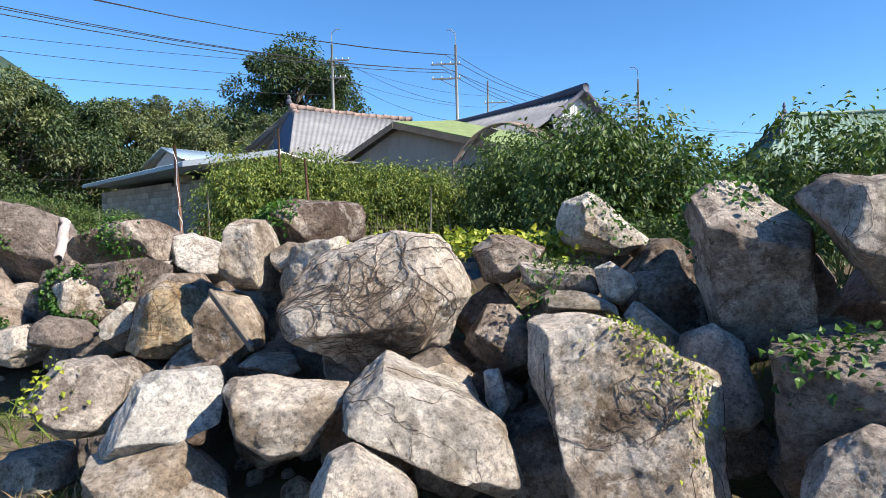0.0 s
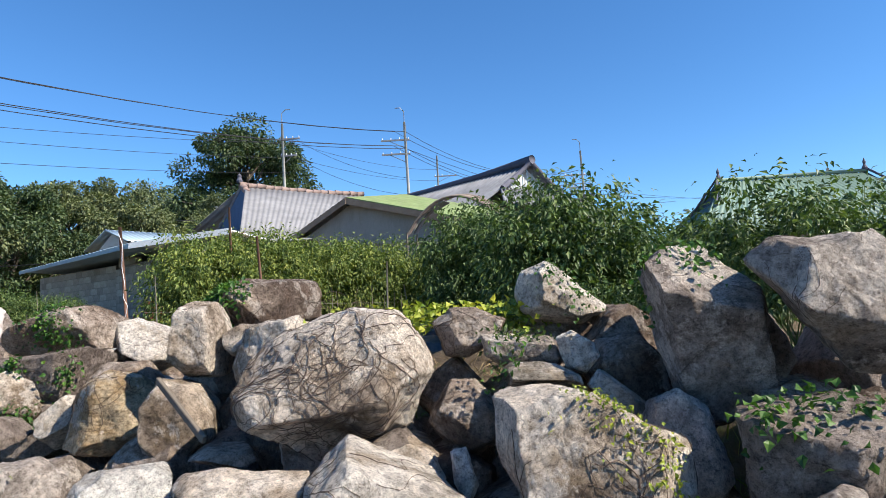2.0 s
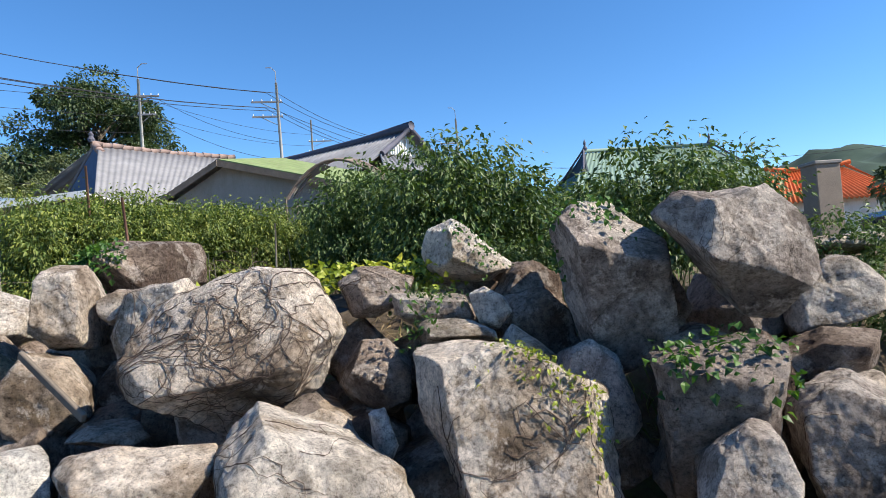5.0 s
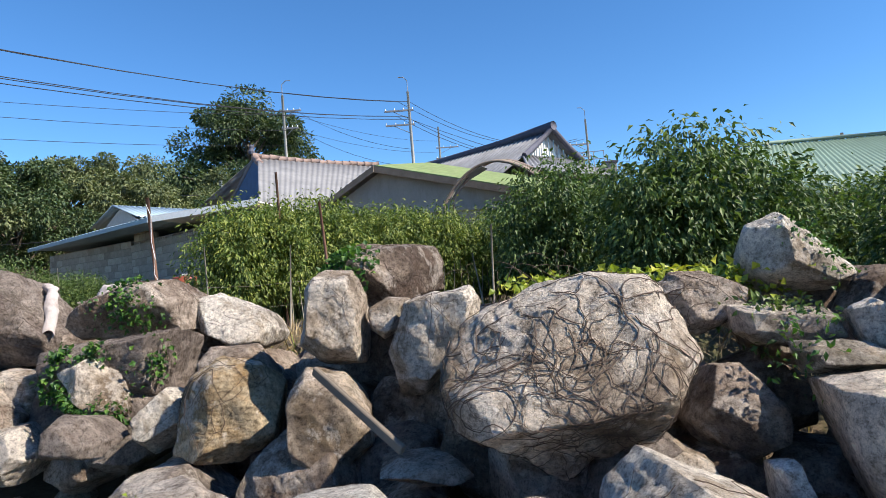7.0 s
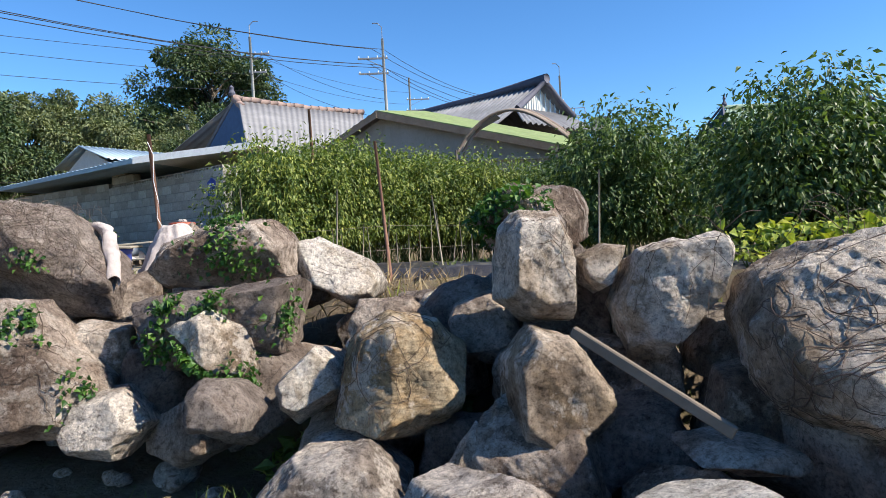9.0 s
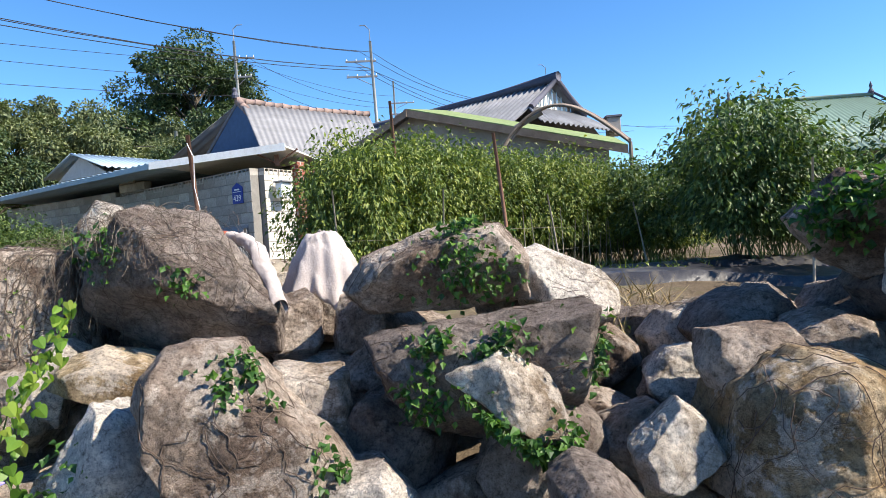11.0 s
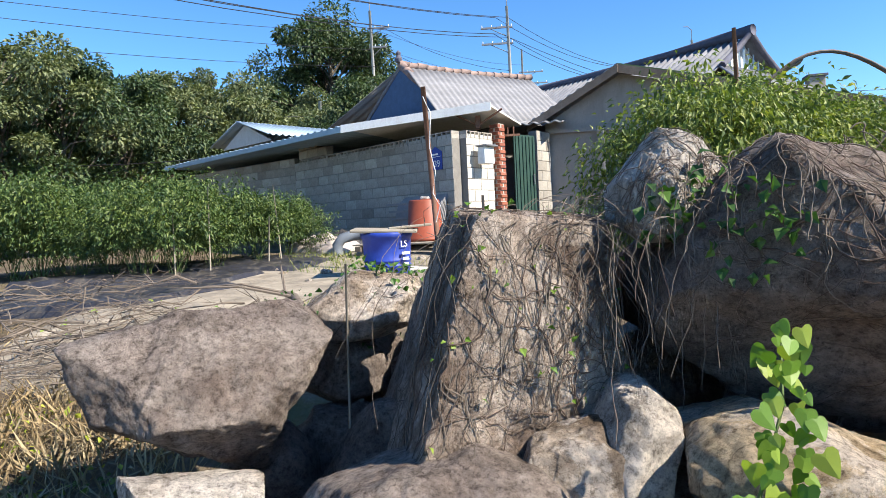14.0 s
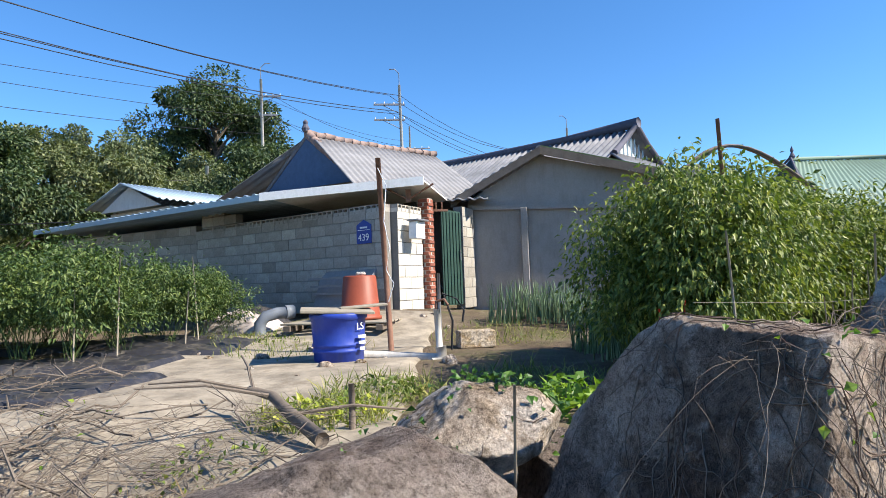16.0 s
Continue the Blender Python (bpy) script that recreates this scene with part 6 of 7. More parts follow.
def grass_tuft_field(name, spots, n, h, mat, label, seed, kind="stuff"):
    """Thin blades scattered round a few spots."""
    rng = np.random.default_rng(seed)
    P, D, S = [], [], []
    for x, y, r, k in spots:
        m = int(n * k)
        a, q = rng.uniform(0, math.tau, m), r * np.sqrt(rng.uniform(0, 1, m))
        xs, ys = x + np.cos(a) * q, y + np.sin(a) * q
        P.append(np.stack([xs, ys, [ground_z(u, v) for u, v in zip(xs, ys)]], 1))
        D.append(rng.normal(size=(m, 3)) * 0.45 + np.array([0, 0, 0.9]))
        S.append(rng.uniform(0.4, 1.2, m) * h)
    o = leaf_cloud(name, np.concatenate(P), np.concatenate(D), np.concatenate(S), 0.06, LEAF[mat], None, seed=seed, curl=0.35)
    tagged(o, label, "grass", kind=kind)


grass_tuft_field("weeds", [(-7.1, 6.6, 0.5, 1.6), (-6.8, 7.4, 0.5, 1), (-5.6, 7.6, 0.6, 0.8), (-7.9, 9.6, 0.7, 0.3), (-5.7, 10.6, 0.9, 0.7), (-9.2, 10.9, 0.6, 0.6), (-8.6, 10.0, 0.7, 0.4)], 700, 0.16, "grass", "tufts of yellow-green weeds in the yard", 71)
grass_tuft_field("dry_grass", [(-7.3, 4.2, 0.5, 1.2), (-7.7, 4.8, 0.6, 1.2), (-7.2, 3.7, 0.4, 1.0), (-8.6, 4.2, 0.9, 0.5), (-7.4, 3.6, 0.5, 0.4), (-1.9, 1.4, 0.5, 1.2), (-9.9, 5.2, 1.0, 0.4), (-6.6, 3.2, 0.5, 0.8), (-2.6, 4.7, 0.6, 0.5), (0.2, 3.6, 0.7, 0.5)], 700, 0.2, "dry", "dry straw-coloured grass on the bank", 72)
grass_tuft_field("weeds", [(-2.0, 1.5, 0.45, 1.2), (-3.0, 2.4, 0.5, 0.6), (1.5, 3.0, 0.6, 0.8), (-1.0, 3.4, 0.7, 0.8), (-2.4, 3.9, 0.6, 0.6), (-6.9, 3.4, 0.5, 0.6), (-1.8, 7.0, 0.8, 0.6)], 500, 0.18, "bean", "green weeds between the boulders", 73)

# ---- growth on the rocks ----
from mathutils.bvhtree import BVHTree

TREES = {}


def rock_tree(seed):
    if seed not in TREES:
        ob = BOULDERS[seed]
        mw = ob.matrix_world
        TREES[seed] = BVHTree.FromPolygons([mw @ v.co for v in ob.data.vertices], [tuple(p.vertices) for p in ob.data.polygons])
    return TREES[seed]


def dry_vines(seed, strands, length, label, r=0.0011, down=0.5, mat=None, rs=0, start_top=True):
    """A net of thin dry stems creeping over one boulder."""
    rng = random.Random(seed * 7 + rs)
    ob = BOULDERS[seed]
    bvh = rock_tree(seed)
    c = ob.matrix_world.translation
    dx, dy, dz = ob.dimensions
    cu = bpy.data.curves.new("dry_vine", "CURVE")
    cu.dimensions = "3D"
    cu.bevel_depth = r
    cu.bevel_resolution = 0
    for _ in range(strands):
        p = c + Vector((rng.uniform(-0.5, 0.5) * dx, rng.uniform(-0.5, 0.1) * dy - 0.05, dz * (rng.uniform(0.1, 0.5) if start_top else rng.uniform(-0.4, 0.5))))
        d = Vector((rng.uniform(-1, 1), rng.uniform(-0.4, 0.2), rng.uniform(-1.2, 0.1)))
        pts = []
        for k in range(int(length / 0.03)):
            hit = bvh.find_nearest(p)
            if hit[0] is None:
                break
            pts.append((hit[0] + hit[1] * (r * 1.2 + rng.uniform(0, 0.006)), rng.uniform(0.6, 1.3) * (1 - 0.6 * k * 0.03 / length)))
            d = (d + Vector((rng.gauss(0, 0.55), rng.gauss(0, 0.35), rng.gauss(0, 0.5) - 0.1 * down))).normalized()
            d = (d - hit[1] * d.dot(hit[1])).normalized()
            p = hit[0] + d * 0.03
        if len(pts) > 4:
            s = cu.splines.new("POLY")
            s.points.add(len(pts) - 1)
            for q, (v, rad) in zip(s.points, pts):
                q.co = (*v, 1)
                q.radius = rad
    cu.materials.append(mat or M_ROOT)
    o = new("dry_vine", cu)
    tagged(o, label, "vine", "dry vines on the boulders", "stuff")


def leaf_patch(seed, spots, n, size, mat, label, rs=0, aspect=0.8, lift=0.02, name="creeper"):
    """Leaves of a creeper over part of a boulder. spots: (u, v, w, radius) in half-sizes from the boulder's middle."""
    rng = np.random.default_rng(seed * 11 + rs)
    ob = BOULDERS[seed]
    bvh = rock_tree(seed)
    mw = ob.matrix_world
    P, D = [], []
    hx, hy, hz = (q / 2 for q in ob.dimensions)
    for u, v, w, rad in spots:
        for _ in range(n):
            g = rng.normal(size=3) * rad
            hit = bvh.find_nearest(mw @ Vector((u * hx + g[0], v * hy + g[1], w * hz + g[2])))
            if hit[0] is None:
                continue
            q = hit[0] + hit[1] * (lift * rng.uniform(0.2, 2.0))
            P.append(q[:])
            t = Vector(rng.normal(size=3)) + Vector((0, -0.3, -0.5)) + hit[1] * 0.5
            D.append(t[:])
    P, D = np.array(P), np.array(D)
    o = leaf_cloud(name, P, D, rng.uniform(0.6, 1.3, len(P)) * size, aspect, LEAF[mat], None, seed=seed + rs)
    tagged(o, label, "creeper", "creepers on the rock bank", "stuff")


V_LABEL = "net of thin dry vine stems clinging to a boulder"
dry_vines(1, 30, 1.1, V_LABEL, 0.0021)
dry_vines(1, 24, 0.6, V_LABEL, 0.0015, 0.5, None, 2, False)
dry_vines(2, 14, 0.8, V_LABEL, 0.0018)
dry_vines(3, 5, 0.6, V_LABEL)
dry_vines(4, 5, 0.6, V_LABEL)
dry_vines(25, 4, 0.4, V_LABEL, 0.0011)
dry_vines(28, 14, 0.6, V_LABEL, 0.0017)
dry_vines(23, 4, 0.4, V_LABEL, 0.0011)
dry_vines(19, 9, 0.5, V_LABEL, 0.0015)
dry_vines(15, 10, 0.4, V_LABEL, 0.0016)
dry_vines(24, 10, 0.5, V_LABEL, 0.0015)
dry_vines(33, 10, 0.5, V_LABEL, 0.0015)
dry_vines(34, 5, 0.5, V_LABEL)
dry_vines(44, 12, 0.6, V_LABEL, 0.0016)
dry_vines(50, 10, 0.8, V_LABEL, 0.0018)
dry_vines(51, 4, 0.5, V_LABEL, 0.0010)
dry_vines(49, 26, 0.9, V_LABEL, 0.0016)
dry_vines(49, 60, 0.35, "mat of dry straw-brown stems over a boulder top", 0.0016, 0.3, M_TWIG, 4)
dry_vines(59, 26, 0.35, "tangle of dry pale stems over a small boulder", 0.0014, 0.8, M_TWIG, 4)
dry_vines(56, 40, 0.9, "thick mat of dry straw-brown vine stems over a boulder", 0.0019, 1.2)
dry_vines(56, 40, 0.9, "pale dry stems hanging over a boulder", 0.0017, 1.5, M_TWIG, 3)
dry_vines(59, 16, 0.4, V_LABEL, 0.0011)
dry_vines(6, 8, 0.6, V_LABEL)
dry_vines(5, 4, 0.4, V_LABEL)
dry_vines(66, 4, 0.4, V_LABEL, 0.0011)


def hanging_stems(spots, n, length, r, mat, label, seed):
    """Loose dry stems that spill from the top of the rocks and hang in the gaps."""
    rng = random.Random(seed)
    cu = bpy.data.curves.new("dry_vine", "CURVE")
    cu.dimensions = "3D"
    cu.bevel_depth = r
    cu.bevel_resolution = 0
    for x, y, z, sx in spots:
        for _ in range(n):
            p = Vector((x + rng.gauss(0, sx), y + rng.gauss(0, sx * 0.6), z + rng.uniform(-0.03, 0.03)))
            d = Vector((rng.gauss(0, 0.6), rng.gauss(-0.35, 0.4), rng.uniform(-0.1, 0.9)))
            pts = []
            m = rng.randrange(9, 18)
            for k in range(m):
                pts.append(p.copy())
                d = d * 0.86 + Vector((rng.gauss(0, 0.22), rng.gauss(0, 0.16), -0.22))
                p = p + d.normalized() * length / 14
            s = cu.splines.new("POLY")
            s.points.add(len(pts) - 1)
            for q, v in zip(s.points, pts):
                q.co = (*v, 1)
                q.radius = rng.uniform(0.6, 1.4)
    cu.materials.append(mat)
    o = new("dry_vine", cu)
    tagged(o, label, "vine", "dry vines on the boulders", "stuff")


hanging_stems(((-5.10, 4.02, 1.34, 0.09), (-5.30, 3.74, 1.30, 0.12), (-4.92, 4.02, 1.30, 0.14)), 15, 0.5, 0.0008, M_TWIG, "tangle of dry straw-brown stems hanging between boulders", 4)
hanging_stems(((-4.75, 3.86, 1.42, 0.18), (-5.02, 3.98, 1.22, 0.10)), 18, 0.4, 0.0009, M_ROOT, "tangle of dark dry stems on top of the boulders", 5)
hanging_stems(((-5.60, 3.78, 1.31, 0.12), (-5.48, 3.62, 1.30, 0.08)), 9, 0.6, 0.0007, M_TWIG, "long pale dry stems hanging down a boulder", 6)
hanging_stems(((-5.10, 3.95, 1.32, 0.05), (-4.99, 4.01, 1.33, 0.05), (-5.21, 3.89, 1.33, 0.05)), 26, 0.62, 0.0009, M_TWIG, "curtain of dry straw-brown stems hanging between boulders", 11)
hanging_stems(((-4.80, 4.16, 1.41, 0.08), (-4.65, 4.26, 1.46, 0.08), (-4.92, 4.06, 1.36, 0.08)), 22, 0.35, 0.0009, M_ROOT, "tangle of dry brown stems over a boulder top", 12)
hanging_stems(((-0.75, 2.42, 1.20, 0.20),), 14, 0.4, 0.0010, M_ROOT, "tangle of dark dry stems on the largest boulder", 7)

hanging_stems(((-4.78, 3.74, 1.42, 0.10), (-4.60, 3.76, 1.46, 0.10), (-4.92, 3.74, 1.34, 0.08)), 22, 0.20, 0.0014, M_TWIG, "tangle of dry straw-brown stems heaped on the boulders", 21)

C_LABEL = "green creeper leaves trailing over a boulder"
leaf_patch(24, [(0, -0.7, 0.75, 0.07), (-0.5, -0.7, 0.45, 0.07), (0.45, -0.7, 0.5, 0.06), (-0.3, -0.6, 0.1, 0.06)], 110, 0.038, "ivy", C_LABEL)
leaf_patch(33, [(0.1, -0.7, 0.1, 0.07), (0.45, -0.7, -0.2, 0.07), (0.2, -0.6, 0.55, 0.05)], 120, 0.031, "ivy", C_LABEL)
leaf_patch(44, [(-0.5, -0.8, 0.75, 0.045), (0.1, -0.9, 0.6, 0.05), (-0.6, -0.9, -0.2, 0.05), (0.95, -0.6, 0.2, 0.06)], 110, 0.031, "ivy", C_LABEL)
leaf_patch(43, [(-0.7, -0.7, -0.5, 0.06), (0.3, -0.8, -0.95, 0.07), (0.8, -0.6, -0.9, 0.06)], 170, 0.031, "ivy", C_LABEL)
leaf_patch(50, [(0.1, -0.6, 0.95, 0.05), (0.35, -0.5, 0.95, 0.05), (0.95, -0.6, -0.1, 0.06), (0.95, -0.7, -0.7, 0.06)], 55, 0.031, "ivy", C_LABEL)
leaf_patch(49, [(0.05, -0.85, 0.05, 0.05), (-0.8, -0.5, 0.5, 0.06)], 60, 0.031, "ivy", C_LABEL)
leaf_patch(59, [(-0.2, -0.7, -0.5, 0.06)], 70, 0.036, "ivy", C_LABEL)
leaf_patch(56, [(0.1, -0.6, 0.75, 0.2), (0.3, -0.8, 0.2, 0.25)], 26, 0.022, "heart", "few bright green leaves on dry vines over a boulder")
leaf_patch(57, [(0.6, 0.9, 0.6, 0.12)], 30, 0.022, "ivy", C_LABEL)
leaf_patch(10, [(-0.1, -0.5, 0.6, 0.08), (0.45, -0.5, 0.0, 0.08)], 54, 0.025, "ivy", C_LABEL)
leaf_patch(4, [(-0.1, -0.2, 0.95, 0.08), (-0.75, 0.0, 0.6, 0.12)], 72, 0.032, "ivy", C_LABEL)
leaf_patch(5, [(-0.5, -0.5, 1.0, 0.09), (0.5, -0.2, 1.0, 0.1)], 81, 0.036, "ivy", C_LABEL)
leaf_patch(2, [(0.35, -0.4, 0.75, 0.07), (0.7, -0.5, 0.45, 0.08), (0.05, -0.2, 0.95, 0.07)], 80, 0.022, "yellow", "low bright yellow-green plants growing on a boulder", 1, 0.6, 0.012, "ground_cover")
leaf_patch(13, [(0.0, -0.2, 0.9, 0.09)], 150, 0.035, "shrub", "low green weeds on a flat boulder", 2, 0.5, 0.02, "ground_cover")
leaf_patch(12, [(-0.9, -0.3, 0.6, 0.06)], 81, 0.031, "ivy", "small leafy weed growing between boulders", 3, 0.45, 0.06, "weed_plant")
leaf_patch(66, [(0.1, 0.2, 0.9, 0.1), (0.6, 0.1, 0.6, 0.1)], 63, 0.031, "ivy", C_LABEL)
leaf_patch(40, [(-0.6, -0.5, 0.4, 0.07)], 60, 0.03, "yellow", "small yellow-green weeds on a boulder", 5)
leaf_patch(54, [(-0.9, -0.6, 0.1, 0.08)], 36, 0.036, "ivy", C_LABEL, 6)


# yellow-green squash leaves along the top of the bank
def squash_row():
    rng = np.random.default_rng(77)
    n = 900
    u = rng.uniform(0, 1, n)
    x = -0.85 + 1.25 * u + rng.normal(0, 0.05, n)
    y = 2.95 + rng.normal(0, 0.14, n) + 0.1 * u
    z = 1.10 + rng.uniform(-0.10, 0.06, n) - 0.05 * (u - 0.4) ** 2
    D = rng.normal(size=(n, 3)) * 0.6 + np.array([0, -0.5, -0.05])
    t = thing("squash_plant", -0.2, 2.95, 1.05, "broad yellow-green squash leaves along the bank top", "squash plant")
    t.matrix_world = Matrix.Identity(4)
    leaf_cloud("foliage", np.stack([x, y, z], 1), D, rng.uniform(0.025, 0.055, n), 0.95, LEAF["yellow"], t, seed=5)
    part("stem", new_tube([(-0.85 + 0.16 * k, 2.95 + 0.05 * math.sin(k * 2.1), 1.06 + 0.02 * math.sin(k * 1.3)) for k in range(9)], 0.006, 0.004, 5), M_STEM, t)


squash_row()


# broad yellow-green weeds in the yard and on the bank
def leafy_weeds(x, y, r, n, size, mat, seed, label, h=0.12):
    rng = np.random.default_rng(seed)
    t = thing("weed_plant", x, y, ground_z(x, y), label, "weed", "leafy weeds")
    a, q = rng.uniform(0, math.tau, n), r * np.sqrt(rng.uniform(0, 1, n))
    px, py = np.cos(a) * q, np.sin(a) * q
    pz = np.array([ground_z(x + u, y + v) - ground_z(x, y) for u, v in zip(px, py)]) + rng.uniform(0.01, h, n) * (1.1 - q / r * 0.6)
    leaf_cloud("foliage", np.stack([px, py, pz], 1), rng.normal(size=(n, 3)) * 0.7 + np.array([0, -0.2, 0.15]), rng.uniform(0.5, 1.2, n) * size, 0.6, LEAF[mat], t, seed=seed)


leafy_weeds(-7.1, 6.6, 0.42, 420, 0.06, "yellow", 101, "yellow-green leafy weeds in the yard", 0.16)
leafy_weeds(-6.75, 7.3, 0.35, 260, 0.06, "bean", 102, "yellow-green leafy weeds in the yard", 0.14)
leafy_weeds(-5.55, 6.3, 0.40, 320, 0.10, "heart", 103, "bright green broad-leaved weeds behind the boulders", 0.2)
leafy_weeds(-7.5, 5.6, 0.35, 130, 0.05, "bean", 104, "few green seedlings among the twigs", 0.2)
leafy_weeds(-8.9, 6.3, 0.6, 16, 0.06, "heart", 105, "few green seedlings among the twigs", 0.16)
leafy_weeds(-8.7, 10.6, 0.4, 220, 0.05, "bean", 106, "low green weeds along the yard edge", 0.08)
leafy_weeds(-2.3, 3.55, 0.3, 200, 0.09, "ivy", 107, "leafy green weeds between the boulders", 0.25)
leafy_weeds(-2.75, 3.15, 0.22, 150, 0.10, "bean", 108, "leafy green weeds between the boulders", 0.28)
leafy_weeds(-1.95, 1.35, 0.3, 240, 0.05, "bean", 109, "low yellow-green weeds at the foot of the bank", 0.12)
leafy_weeds(-6.75, 3.25, 0.35, 150, 0.05, "bean", 110, "low green weeds at the foot of the bank", 0.1)
leafy_weeds(-7.2, 3.9, 0.45, 240, 0.045, "bean", 112, "low green weeds among dry grass", 0.12)
leafy_weeds(-7.6, 4.5, 0.5, 160, 0.045, "yellow", 113, "low yellow-green weeds among dry grass", 0.1)
leafy_weeds(-1.75, 6.6, 0.5, 240, 0.05, "bean", 111, "low green weeds on the bare plot", 0.1)


# morning glory with heart-shaped leaves in front of the bank
def heart_leaf_mesh():
    bm = bmesh.new()
    out = [(0, 0.0), (0.22, -0.13), (0.42, -0.06), (0.50, 0.16), (0.40, 0.45), (0.22, 0.75), (0, 1.0)]
    right = [bm.verts.new((x, y, 0.10 * abs(x) - 0.12 * y * y)) for x, y in out]
    left = [right[0]] + [bm.verts.new((-x, y, 0.10 * abs(x) - 0.12 * y * y)) for x, y in out[1:-1]] + [right[-1]]
    ribs = [right[0]] + [bm.verts.new((0, y, -0.12 * y * y - 0.02)) for x, y in out[3:-1]] + [right[-1]]
    bm.faces.new((right[0], right[1], right[2], right[3], ribs[1]))
    bm.faces.new((ribs[1], right[3], right[4], ribs[2]))
    bm.faces.new((ribs[2], right[4], right[5], ribs[3]))
    bm.faces.new((ribs[3], right[5], right[6]))
    bm.faces.new((left[0], ribs[1], left[3], left[2], left[1]))
    bm.faces.new((ribs[1], ribs[2], left[4], left[3]))
    bm.faces.new((ribs[2], ribs[3], left[5], left[4]))
    bm.faces.new((ribs[3], left[6], left[5]))
    me = bpy.data.meshes.new("heart_leaf")
    bm.to_mesh(me)
    bm.free()
    me.materials.append(HEART_MAT)
    return me


def heart_material():
    m, nt, b = mat_base("leaf_morning_glory", 0.5, 0, 0.4)
    oi = nt.nodes.new("ShaderNodeObjectInfo")
    c = ramp(nt, oi.outputs["Random"], [(0, (0.09, 0.19, 0.025)), (0.6, (0.18, 0.31, 0.04)), (1, (0.32, 0.40, 0.07))])
    veins = noise_tex(nt, coords(nt, (8, 3, 3)), 5.0, 4, 0.6)
    c = mixc(nt, 0.5, c, ramp(nt, veins, [(0.35, (0.8, 0.85, 0.8)), (0.65, (1.1, 1.1, 1.0))]), "MULTIPLY")
    nt.links.new(c, b.inputs["Base Color"])
    tr = nt.nodes.new("ShaderNodeBsdfTranslucent")
    nt.links.new(mixc(nt, 1.0, c, (1.3, 1.4, 0.5), "MULTIPLY"), tr.inputs[0])
    mx = nt.nodes.new("ShaderNodeMixShader")
    mx.inputs[0].default_value = 0.4
    nt.links.new(b.outputs[0], mx.inputs[1])
    nt.links.new(tr.outputs[0], mx.inputs[2])
    nt.links.new(mx.outputs[0], nt.nodes["Material Output"].inputs[0])
    return m


HEART_MAT = heart_material()


def morning_glory():
    rng = random.Random(9)
    t = thing("morning_glory", -4.97, 3.17, 0.0, "climbing morning glory with bright heart-shaped green leaves", "vine")
    me = heart_leaf_mesh()
    spine = [(0.0, 0.0, 0.0), (-0.02, 0.04, 0.25), (-0.03, 0.06, 0.5), (0.0, 0.08, 0.70), (0.06, 0.14, 0.84), (0.11, 0.20, 0.96), (0.13, 0.28, 1.10)]
    part("stem", new_tube(spine, 0.005, 0.003, 5), M_STEM, t)
    part("stem", new_tube([(0.03, 0, 0.0), (0.06, 0.02, 0.3), (-0.05, 0.02, 0.55), (0.02, 0.05, 0.8)], 0.004, 0.003, 5), M_STEM, t)
    for k in range(190):
        u = rng.random() ** 1.1
        i = min(5, int(u * 6))
        f = u * 6 - i
        p = Vector(spine[i]).lerp(Vector(spine[i + 1]), f)
        wide = 0.11 * (1 - u * 0.7)
        o = new("heart_leaf", me)
        o.parent = t
        s = rng.uniform(0.026, 0.066) * (1.1 - 0.4 * u)
        o.matrix_local = pose(p.x + rng.uniform(-wide, wide), p.y - rng.uniform(0.0, 0.08), p.z + rng.uniform(-0.05, 0.05), rng.uniform(-125, -60), rng.uniform(-40, 40), rng.uniform(-40, 40)) @ Matrix.Diagonal((s, s, s, 1))
    for k in range(3):
        fl = part("flower", lathe([(0.004, -0.03), (0.008, -0.01), (0.014, 0.010), (0.018, 0.012)], 10), M_FLOWER, t)
        fl.matrix_local = pose(rng.uniform(-0.08, 0.1), -0.1, rng.uniform(0.3, 0.6), 80, 0, 0)


morning_glory()

# plank in the rocks
plk = obj_from_bm("plank", new_box(0, 0, 0, 0.53, 0.022, 0.036, 0.004), M_WOOD)
_a, _b2 = Vector((-1.61, 2.29, 0.85)), Vector((-1.22, 2.04, 0.60))
plk.matrix_world = Matrix.Translation((_a + _b2) / 2) @ (_b2 - _a).to_track_quat("X", "Z").to_matrix().to_4x4()
tagged(plk, "old grey wooden plank wedged between boulders", "plank")


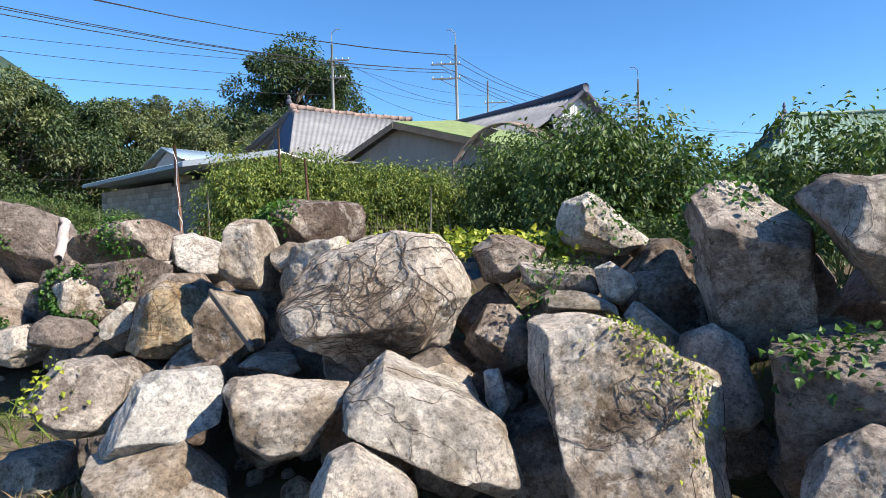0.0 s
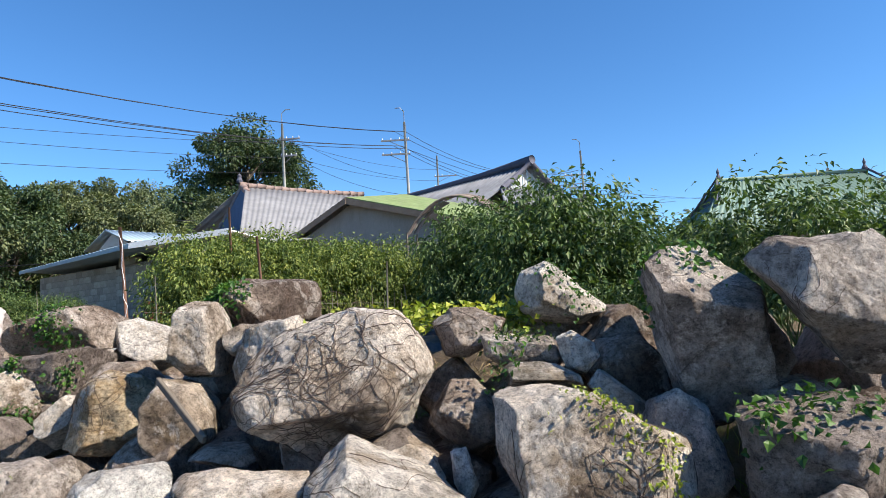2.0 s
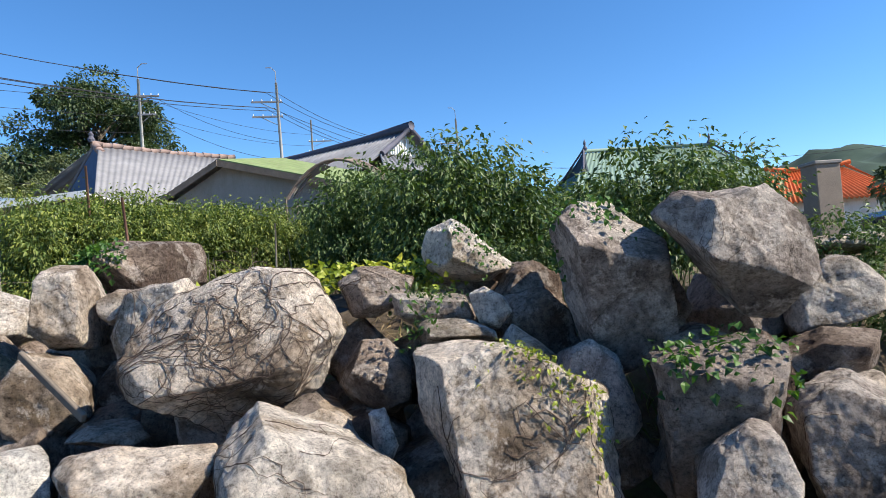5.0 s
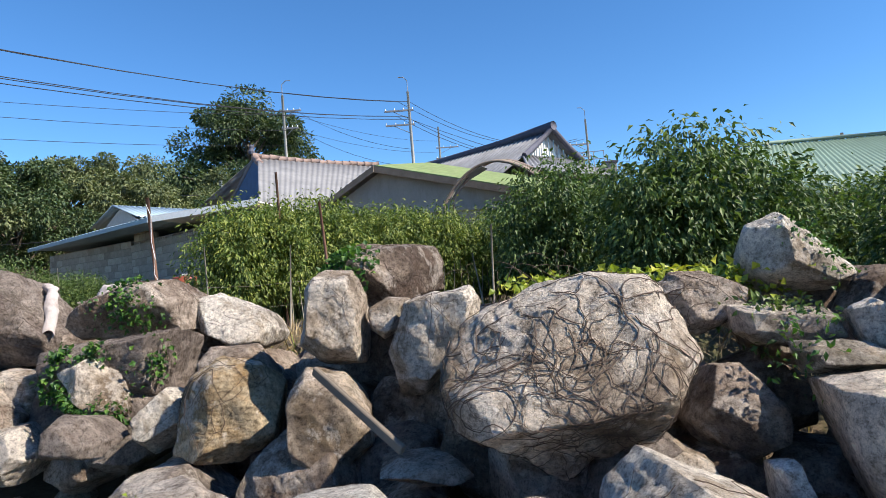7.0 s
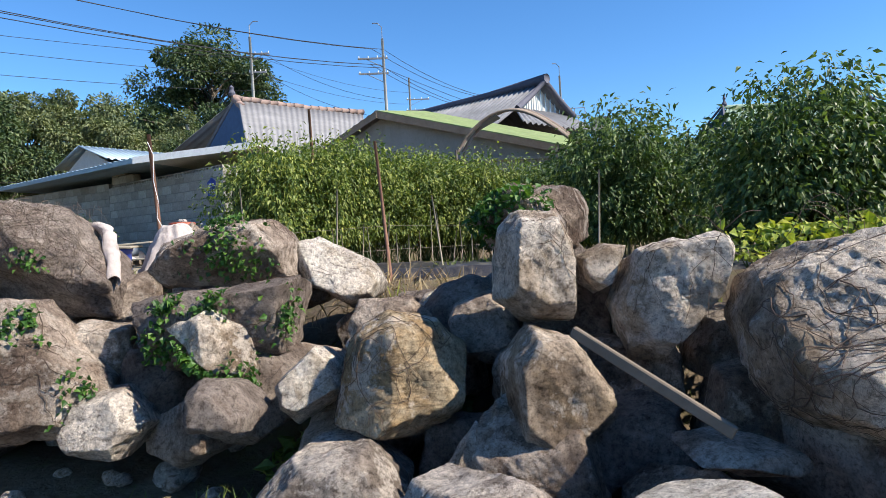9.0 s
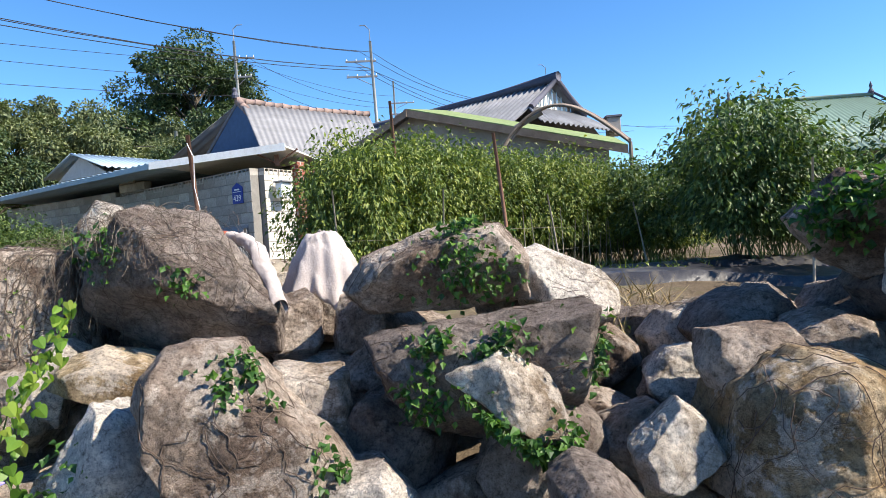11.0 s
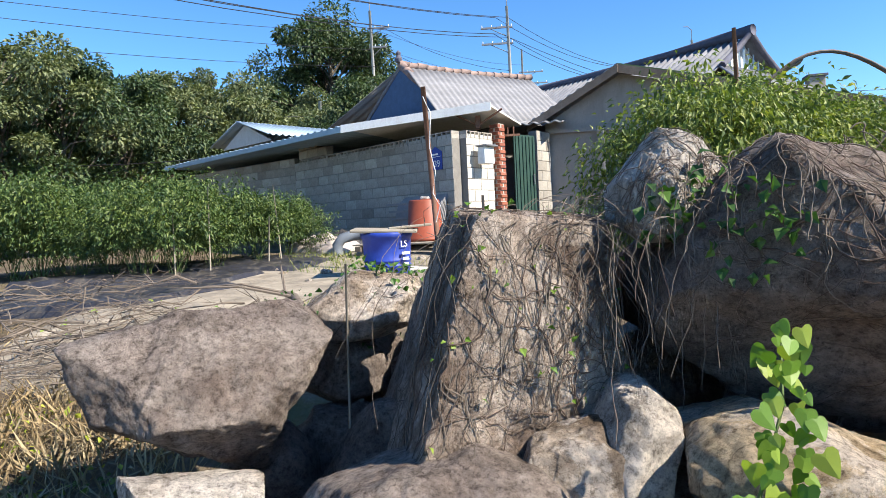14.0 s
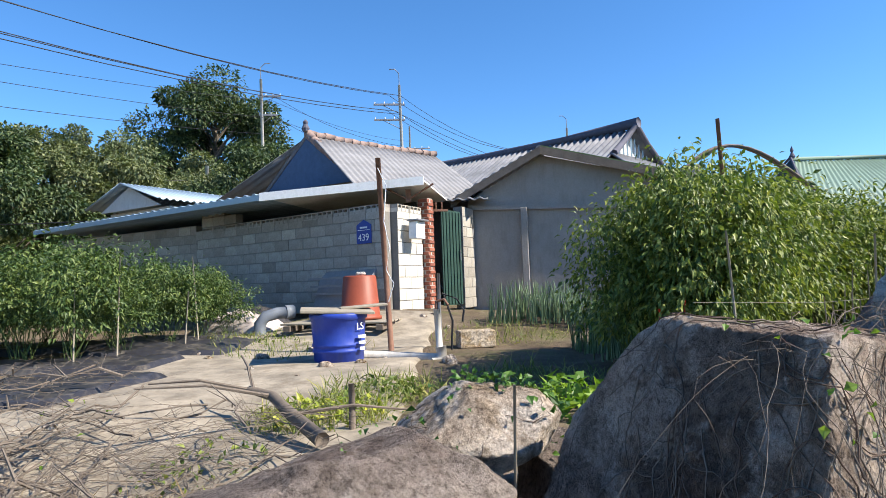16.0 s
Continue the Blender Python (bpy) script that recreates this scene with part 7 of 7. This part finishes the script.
# cloth draped over the rocks
def draped_cloth(x, y, z, rx, ry, drop_h, yaw, seed, label):
    """A tent of cloth over a stone: a peak, loose folds and a ragged hem."""
    bm = bmesh.new()
    na, nr = 96, 26
    peak = bm.verts.new((0, 0, 0))
    rings = []
    for j in range(1, nr + 1):
        ring = []
        for i in range(na):
            a, q = math.tau * i / na, j / nr
            c, s = math.cos(a), math.sin(a)
            hem = 1 + 0.35 * noise.noise(Vector((c * 1.3, s * 1.3, seed)))
            fold = (noise.noise(Vector((c * 2.6, s * 2.6, seed + 4 + q * 0.5))) * 0.22 + 0.10 * math.sin(7 * a + 2.0 * q + seed) + 0.05 * math.sin(13 * a)) * q
            rr = (q ** 0.75) * (1 + fold)
            zz = -drop_h * hem * max(0.0, q - 0.25) ** 1.3 * 1.4 + 0.05 * noise.fractal(Vector((c * q * 3, s * q * 3, seed)), 1.0, 2.0, 4) * (0.3 + q)
            ring.append(bm.verts.new((rx * rr * c, ry * rr * s, zz)))
        rings.append(ring)
    for i in range(na):
        bm.faces.new((peak, rings[0][i], rings[0][(i + 1) % na]))
        for r0, r1 in zip(rings, rings[1:]):
            bm.faces.new((r0[i], r1[i], r1[(i + 1) % na], r0[(i + 1) % na]))
    o = obj_from_bm("cloth", bm, M_CLOTH, None, "", True)
    o.matrix_world = pose(x, y, z, 0, 0, yaw)
    md = o.modifiers.new("thickness", "SOLIDIFY")
    md.thickness = 0.006
    tagged(o, label, "cloth")


def twisted_cloth(pts, width, seed, label):
    """A rumpled strip of cloth lying along a line, creased lengthwise."""
    bm = bmesh.new()
    n, m = 60, 18
    rows = []
    for j in range(n + 1):
        u = j / n * (len(pts) - 1)
        k = min(len(pts) - 2, int(u))
        c = Vector(pts[k]).lerp(Vector(pts[k + 1]), u - k)
        wd = width * (0.8 + 0.6 * noise.noise(Vector((u * 1.3, 0, seed))))
        row = []
        for i in range(m + 1):
            a = math.pi * (i / m * 1.5 - 0.25) + 0.7 * noise.noise(Vector((u, 3, seed)))
            rr = wd / 2 * (1 + 0.35 * noise.fractal(Vector((i / m * 3, u * 1.6, seed)), 1.0, 2.0, 4))
            row.append(bm.verts.new((c.x - math.cos(a) * rr * 0.8, c.y - math.cos(a) * rr * 0.5, c.z + math.sin(a) * rr * 0.8)))
        rows.append(row)
    for r0, r1 in zip(rows, rows[1:]):
        for i in range(m):
            bm.faces.new((r0[i], r0[i + 1], r1[i + 1], r1[i]))
    o = obj_from_bm("cloth", bm, M_CLOTH, None, "", True)
    tagged(o, label, "cloth")


draped_cloth(-4.05, 4.45, 1.33, 0.22, 0.18, 0.36, 15, 3, "dirty white cloth draped over a boulder")
twisted_cloth(((-4.50, 4.28, 1.34), (-4.38, 4.18, 1.31), (-4.29, 4.08, 1.25), (-4.20, 3.96, 1.12), (-4.12, 3.82, 0.98)), 0.11, 8, "twisted dirty white cloth between two boulders")


# brushwood heap
def brushwood(x, y, n, rx, ry, seed, label):
    rng = random.Random(seed)
    t = thing("brushwood", x, y, ground_z(x, y), label, "branches")
    for k in range(n):
        px, py = rng.uniform(-rx, rx), rng.uniform(-ry, ry)
        a = rng.uniform(0, math.tau)
        ln = rng.uniform(0.35, 1.3)
        r = rng.choice((0.0015, 0.002, 0.0025, 0.003, 0.008)) if k > 5 else 0.014
        gz = ground_z(x + px, y + py) - ground_z(x, y)
        z0 = gz + rng.uniform(0.02, 0.24)
        pts = []
        for q in range(6):
            u = q / 5 - 0.5
            pts.append((px + math.cos(a) * ln * u + rng.gauss(0, 0.02), py + math.sin(a) * ln * u + rng.gauss(0, 0.02), z0 + 0.16 * u * rng.uniform(-1, 1) + rng.gauss(0, 0.015) + 0.03))
        bm = new_tube(pts, r, r * 0.4, 5)
        if ln > 0.6:
            for w in range(3):
                b0 = Vector(pts[rng.randrange(1, 5)])
                tube(bm, [b0, b0 + Vector((rng.uniform(-0.2, 0.2), rng.uniform(-0.2, 0.2), rng.uniform(0, 0.12)))], r * 0.6, r * 0.3, 4)
        part("branch", bm, M_TWIG, t)


brushwood(-7.95, 5.45, 260, 1.0, 0.8, 3, "heap of dry grey branches and twigs on the ground")
brushwood(-9.6, 6.6, 110, 1.1, 0.9, 4, "spread of dry grey twigs beside the field")
stake(-6.04, 4.12, 1.20, 0.03, 0.0, 0.0045, M_WOODPALE, "thin bleached stick leaning on the boulders", "stick")
stake(-6.82, 6.2, 0.90, 0.0, 0.0, 0.02, M_WOOD, "short weathered wooden peg in the yard", "stick")

brc = thing("fallen_branch", -7.25, 6.2, ground_z(-7.25, 6.2), "thick forked grey branch lying on the yard", "branch")
part("limb", new_tube([(-0.34, 0.46, 0.22), (-0.10, 0.18, 0.22), (0.06, -0.05, 0.17), (0.36, -0.48, 0.10)], 0.026, 0.042, 9), M_TWIG, brc, "", True)
for k, (q, e) in enumerate((((-0.34, 0.46, 0.22), (-0.95, 0.3, 0.30)), ((-0.10, 0.18, 0.22), (-0.8, -0.15, 0.34)), ((-0.3, 0.42, 0.22), (-0.5, 0.75, 0.42)), ((0.1, -0.1, 0.16), (0.75, 0.15, 0.12)))):
    m = (Vector(q) + Vector(e)) / 2 + Vector((0.02, -0.05, 0.05))
    part("side_branch", new_tube([q, m[:], e], 0.014, 0.006, 6), M_TWIG, brc)

# small loose stones at the foot and between the boulders
rs = random.Random(21)
_pebs = []
for k in range(5):
    V_, F_ = ico(3)
    q = V_ * np.array([1, rs.uniform(0.7, 1), rs.uniform(0.5, 0.8)])
    q = np.array([(Vector(v) * (1 + 0.22 * noise.fractal(Vector(v) * 1.3 + Vector((k * 9, 0, 0)), 1.0, 2.0, 4)))[:] for v in q])
    me = bpy.data.meshes.new("stone")
    me.from_pydata(q.tolist(), [], F_)
    me.materials.append(ROCK[("tan", "grey", "pale", "ochre", "brown")[k]])
    me.polygons.foreach_set("use_smooth", [True] * len(me.polygons))
    _pebs.append(me)


def stones(n, x0, x1, yf, spread, smin, smax):
    for _ in range(n):
        x = rs.uniform(x0, x1)
        y = yf(x) + rs.uniform(-spread, spread)
        s = rs.uniform(smin, smax)
        o = new("stone", _pebs[rs.randrange(5)])
        o.matrix_world = pose(x, y, ground_z(x, y) + s * 0.3, rs.uniform(-30, 30), rs.uniform(-30, 30), rs.uniform(0, 360)) @ Matrix.Diagonal((s, s, s, 1))
        tagged(o, "small loose stone lying on the earth of the bank", "stone", "loose stones")


stones(70, -6.5, 2.2, lambda x: 1.9 + (0.9 - x) * 0.27, 0.5, 0.03, 0.11)
stones(26, -9.5, -6.0, lambda x: 9.8, 2.2, 0.03, 0.09)
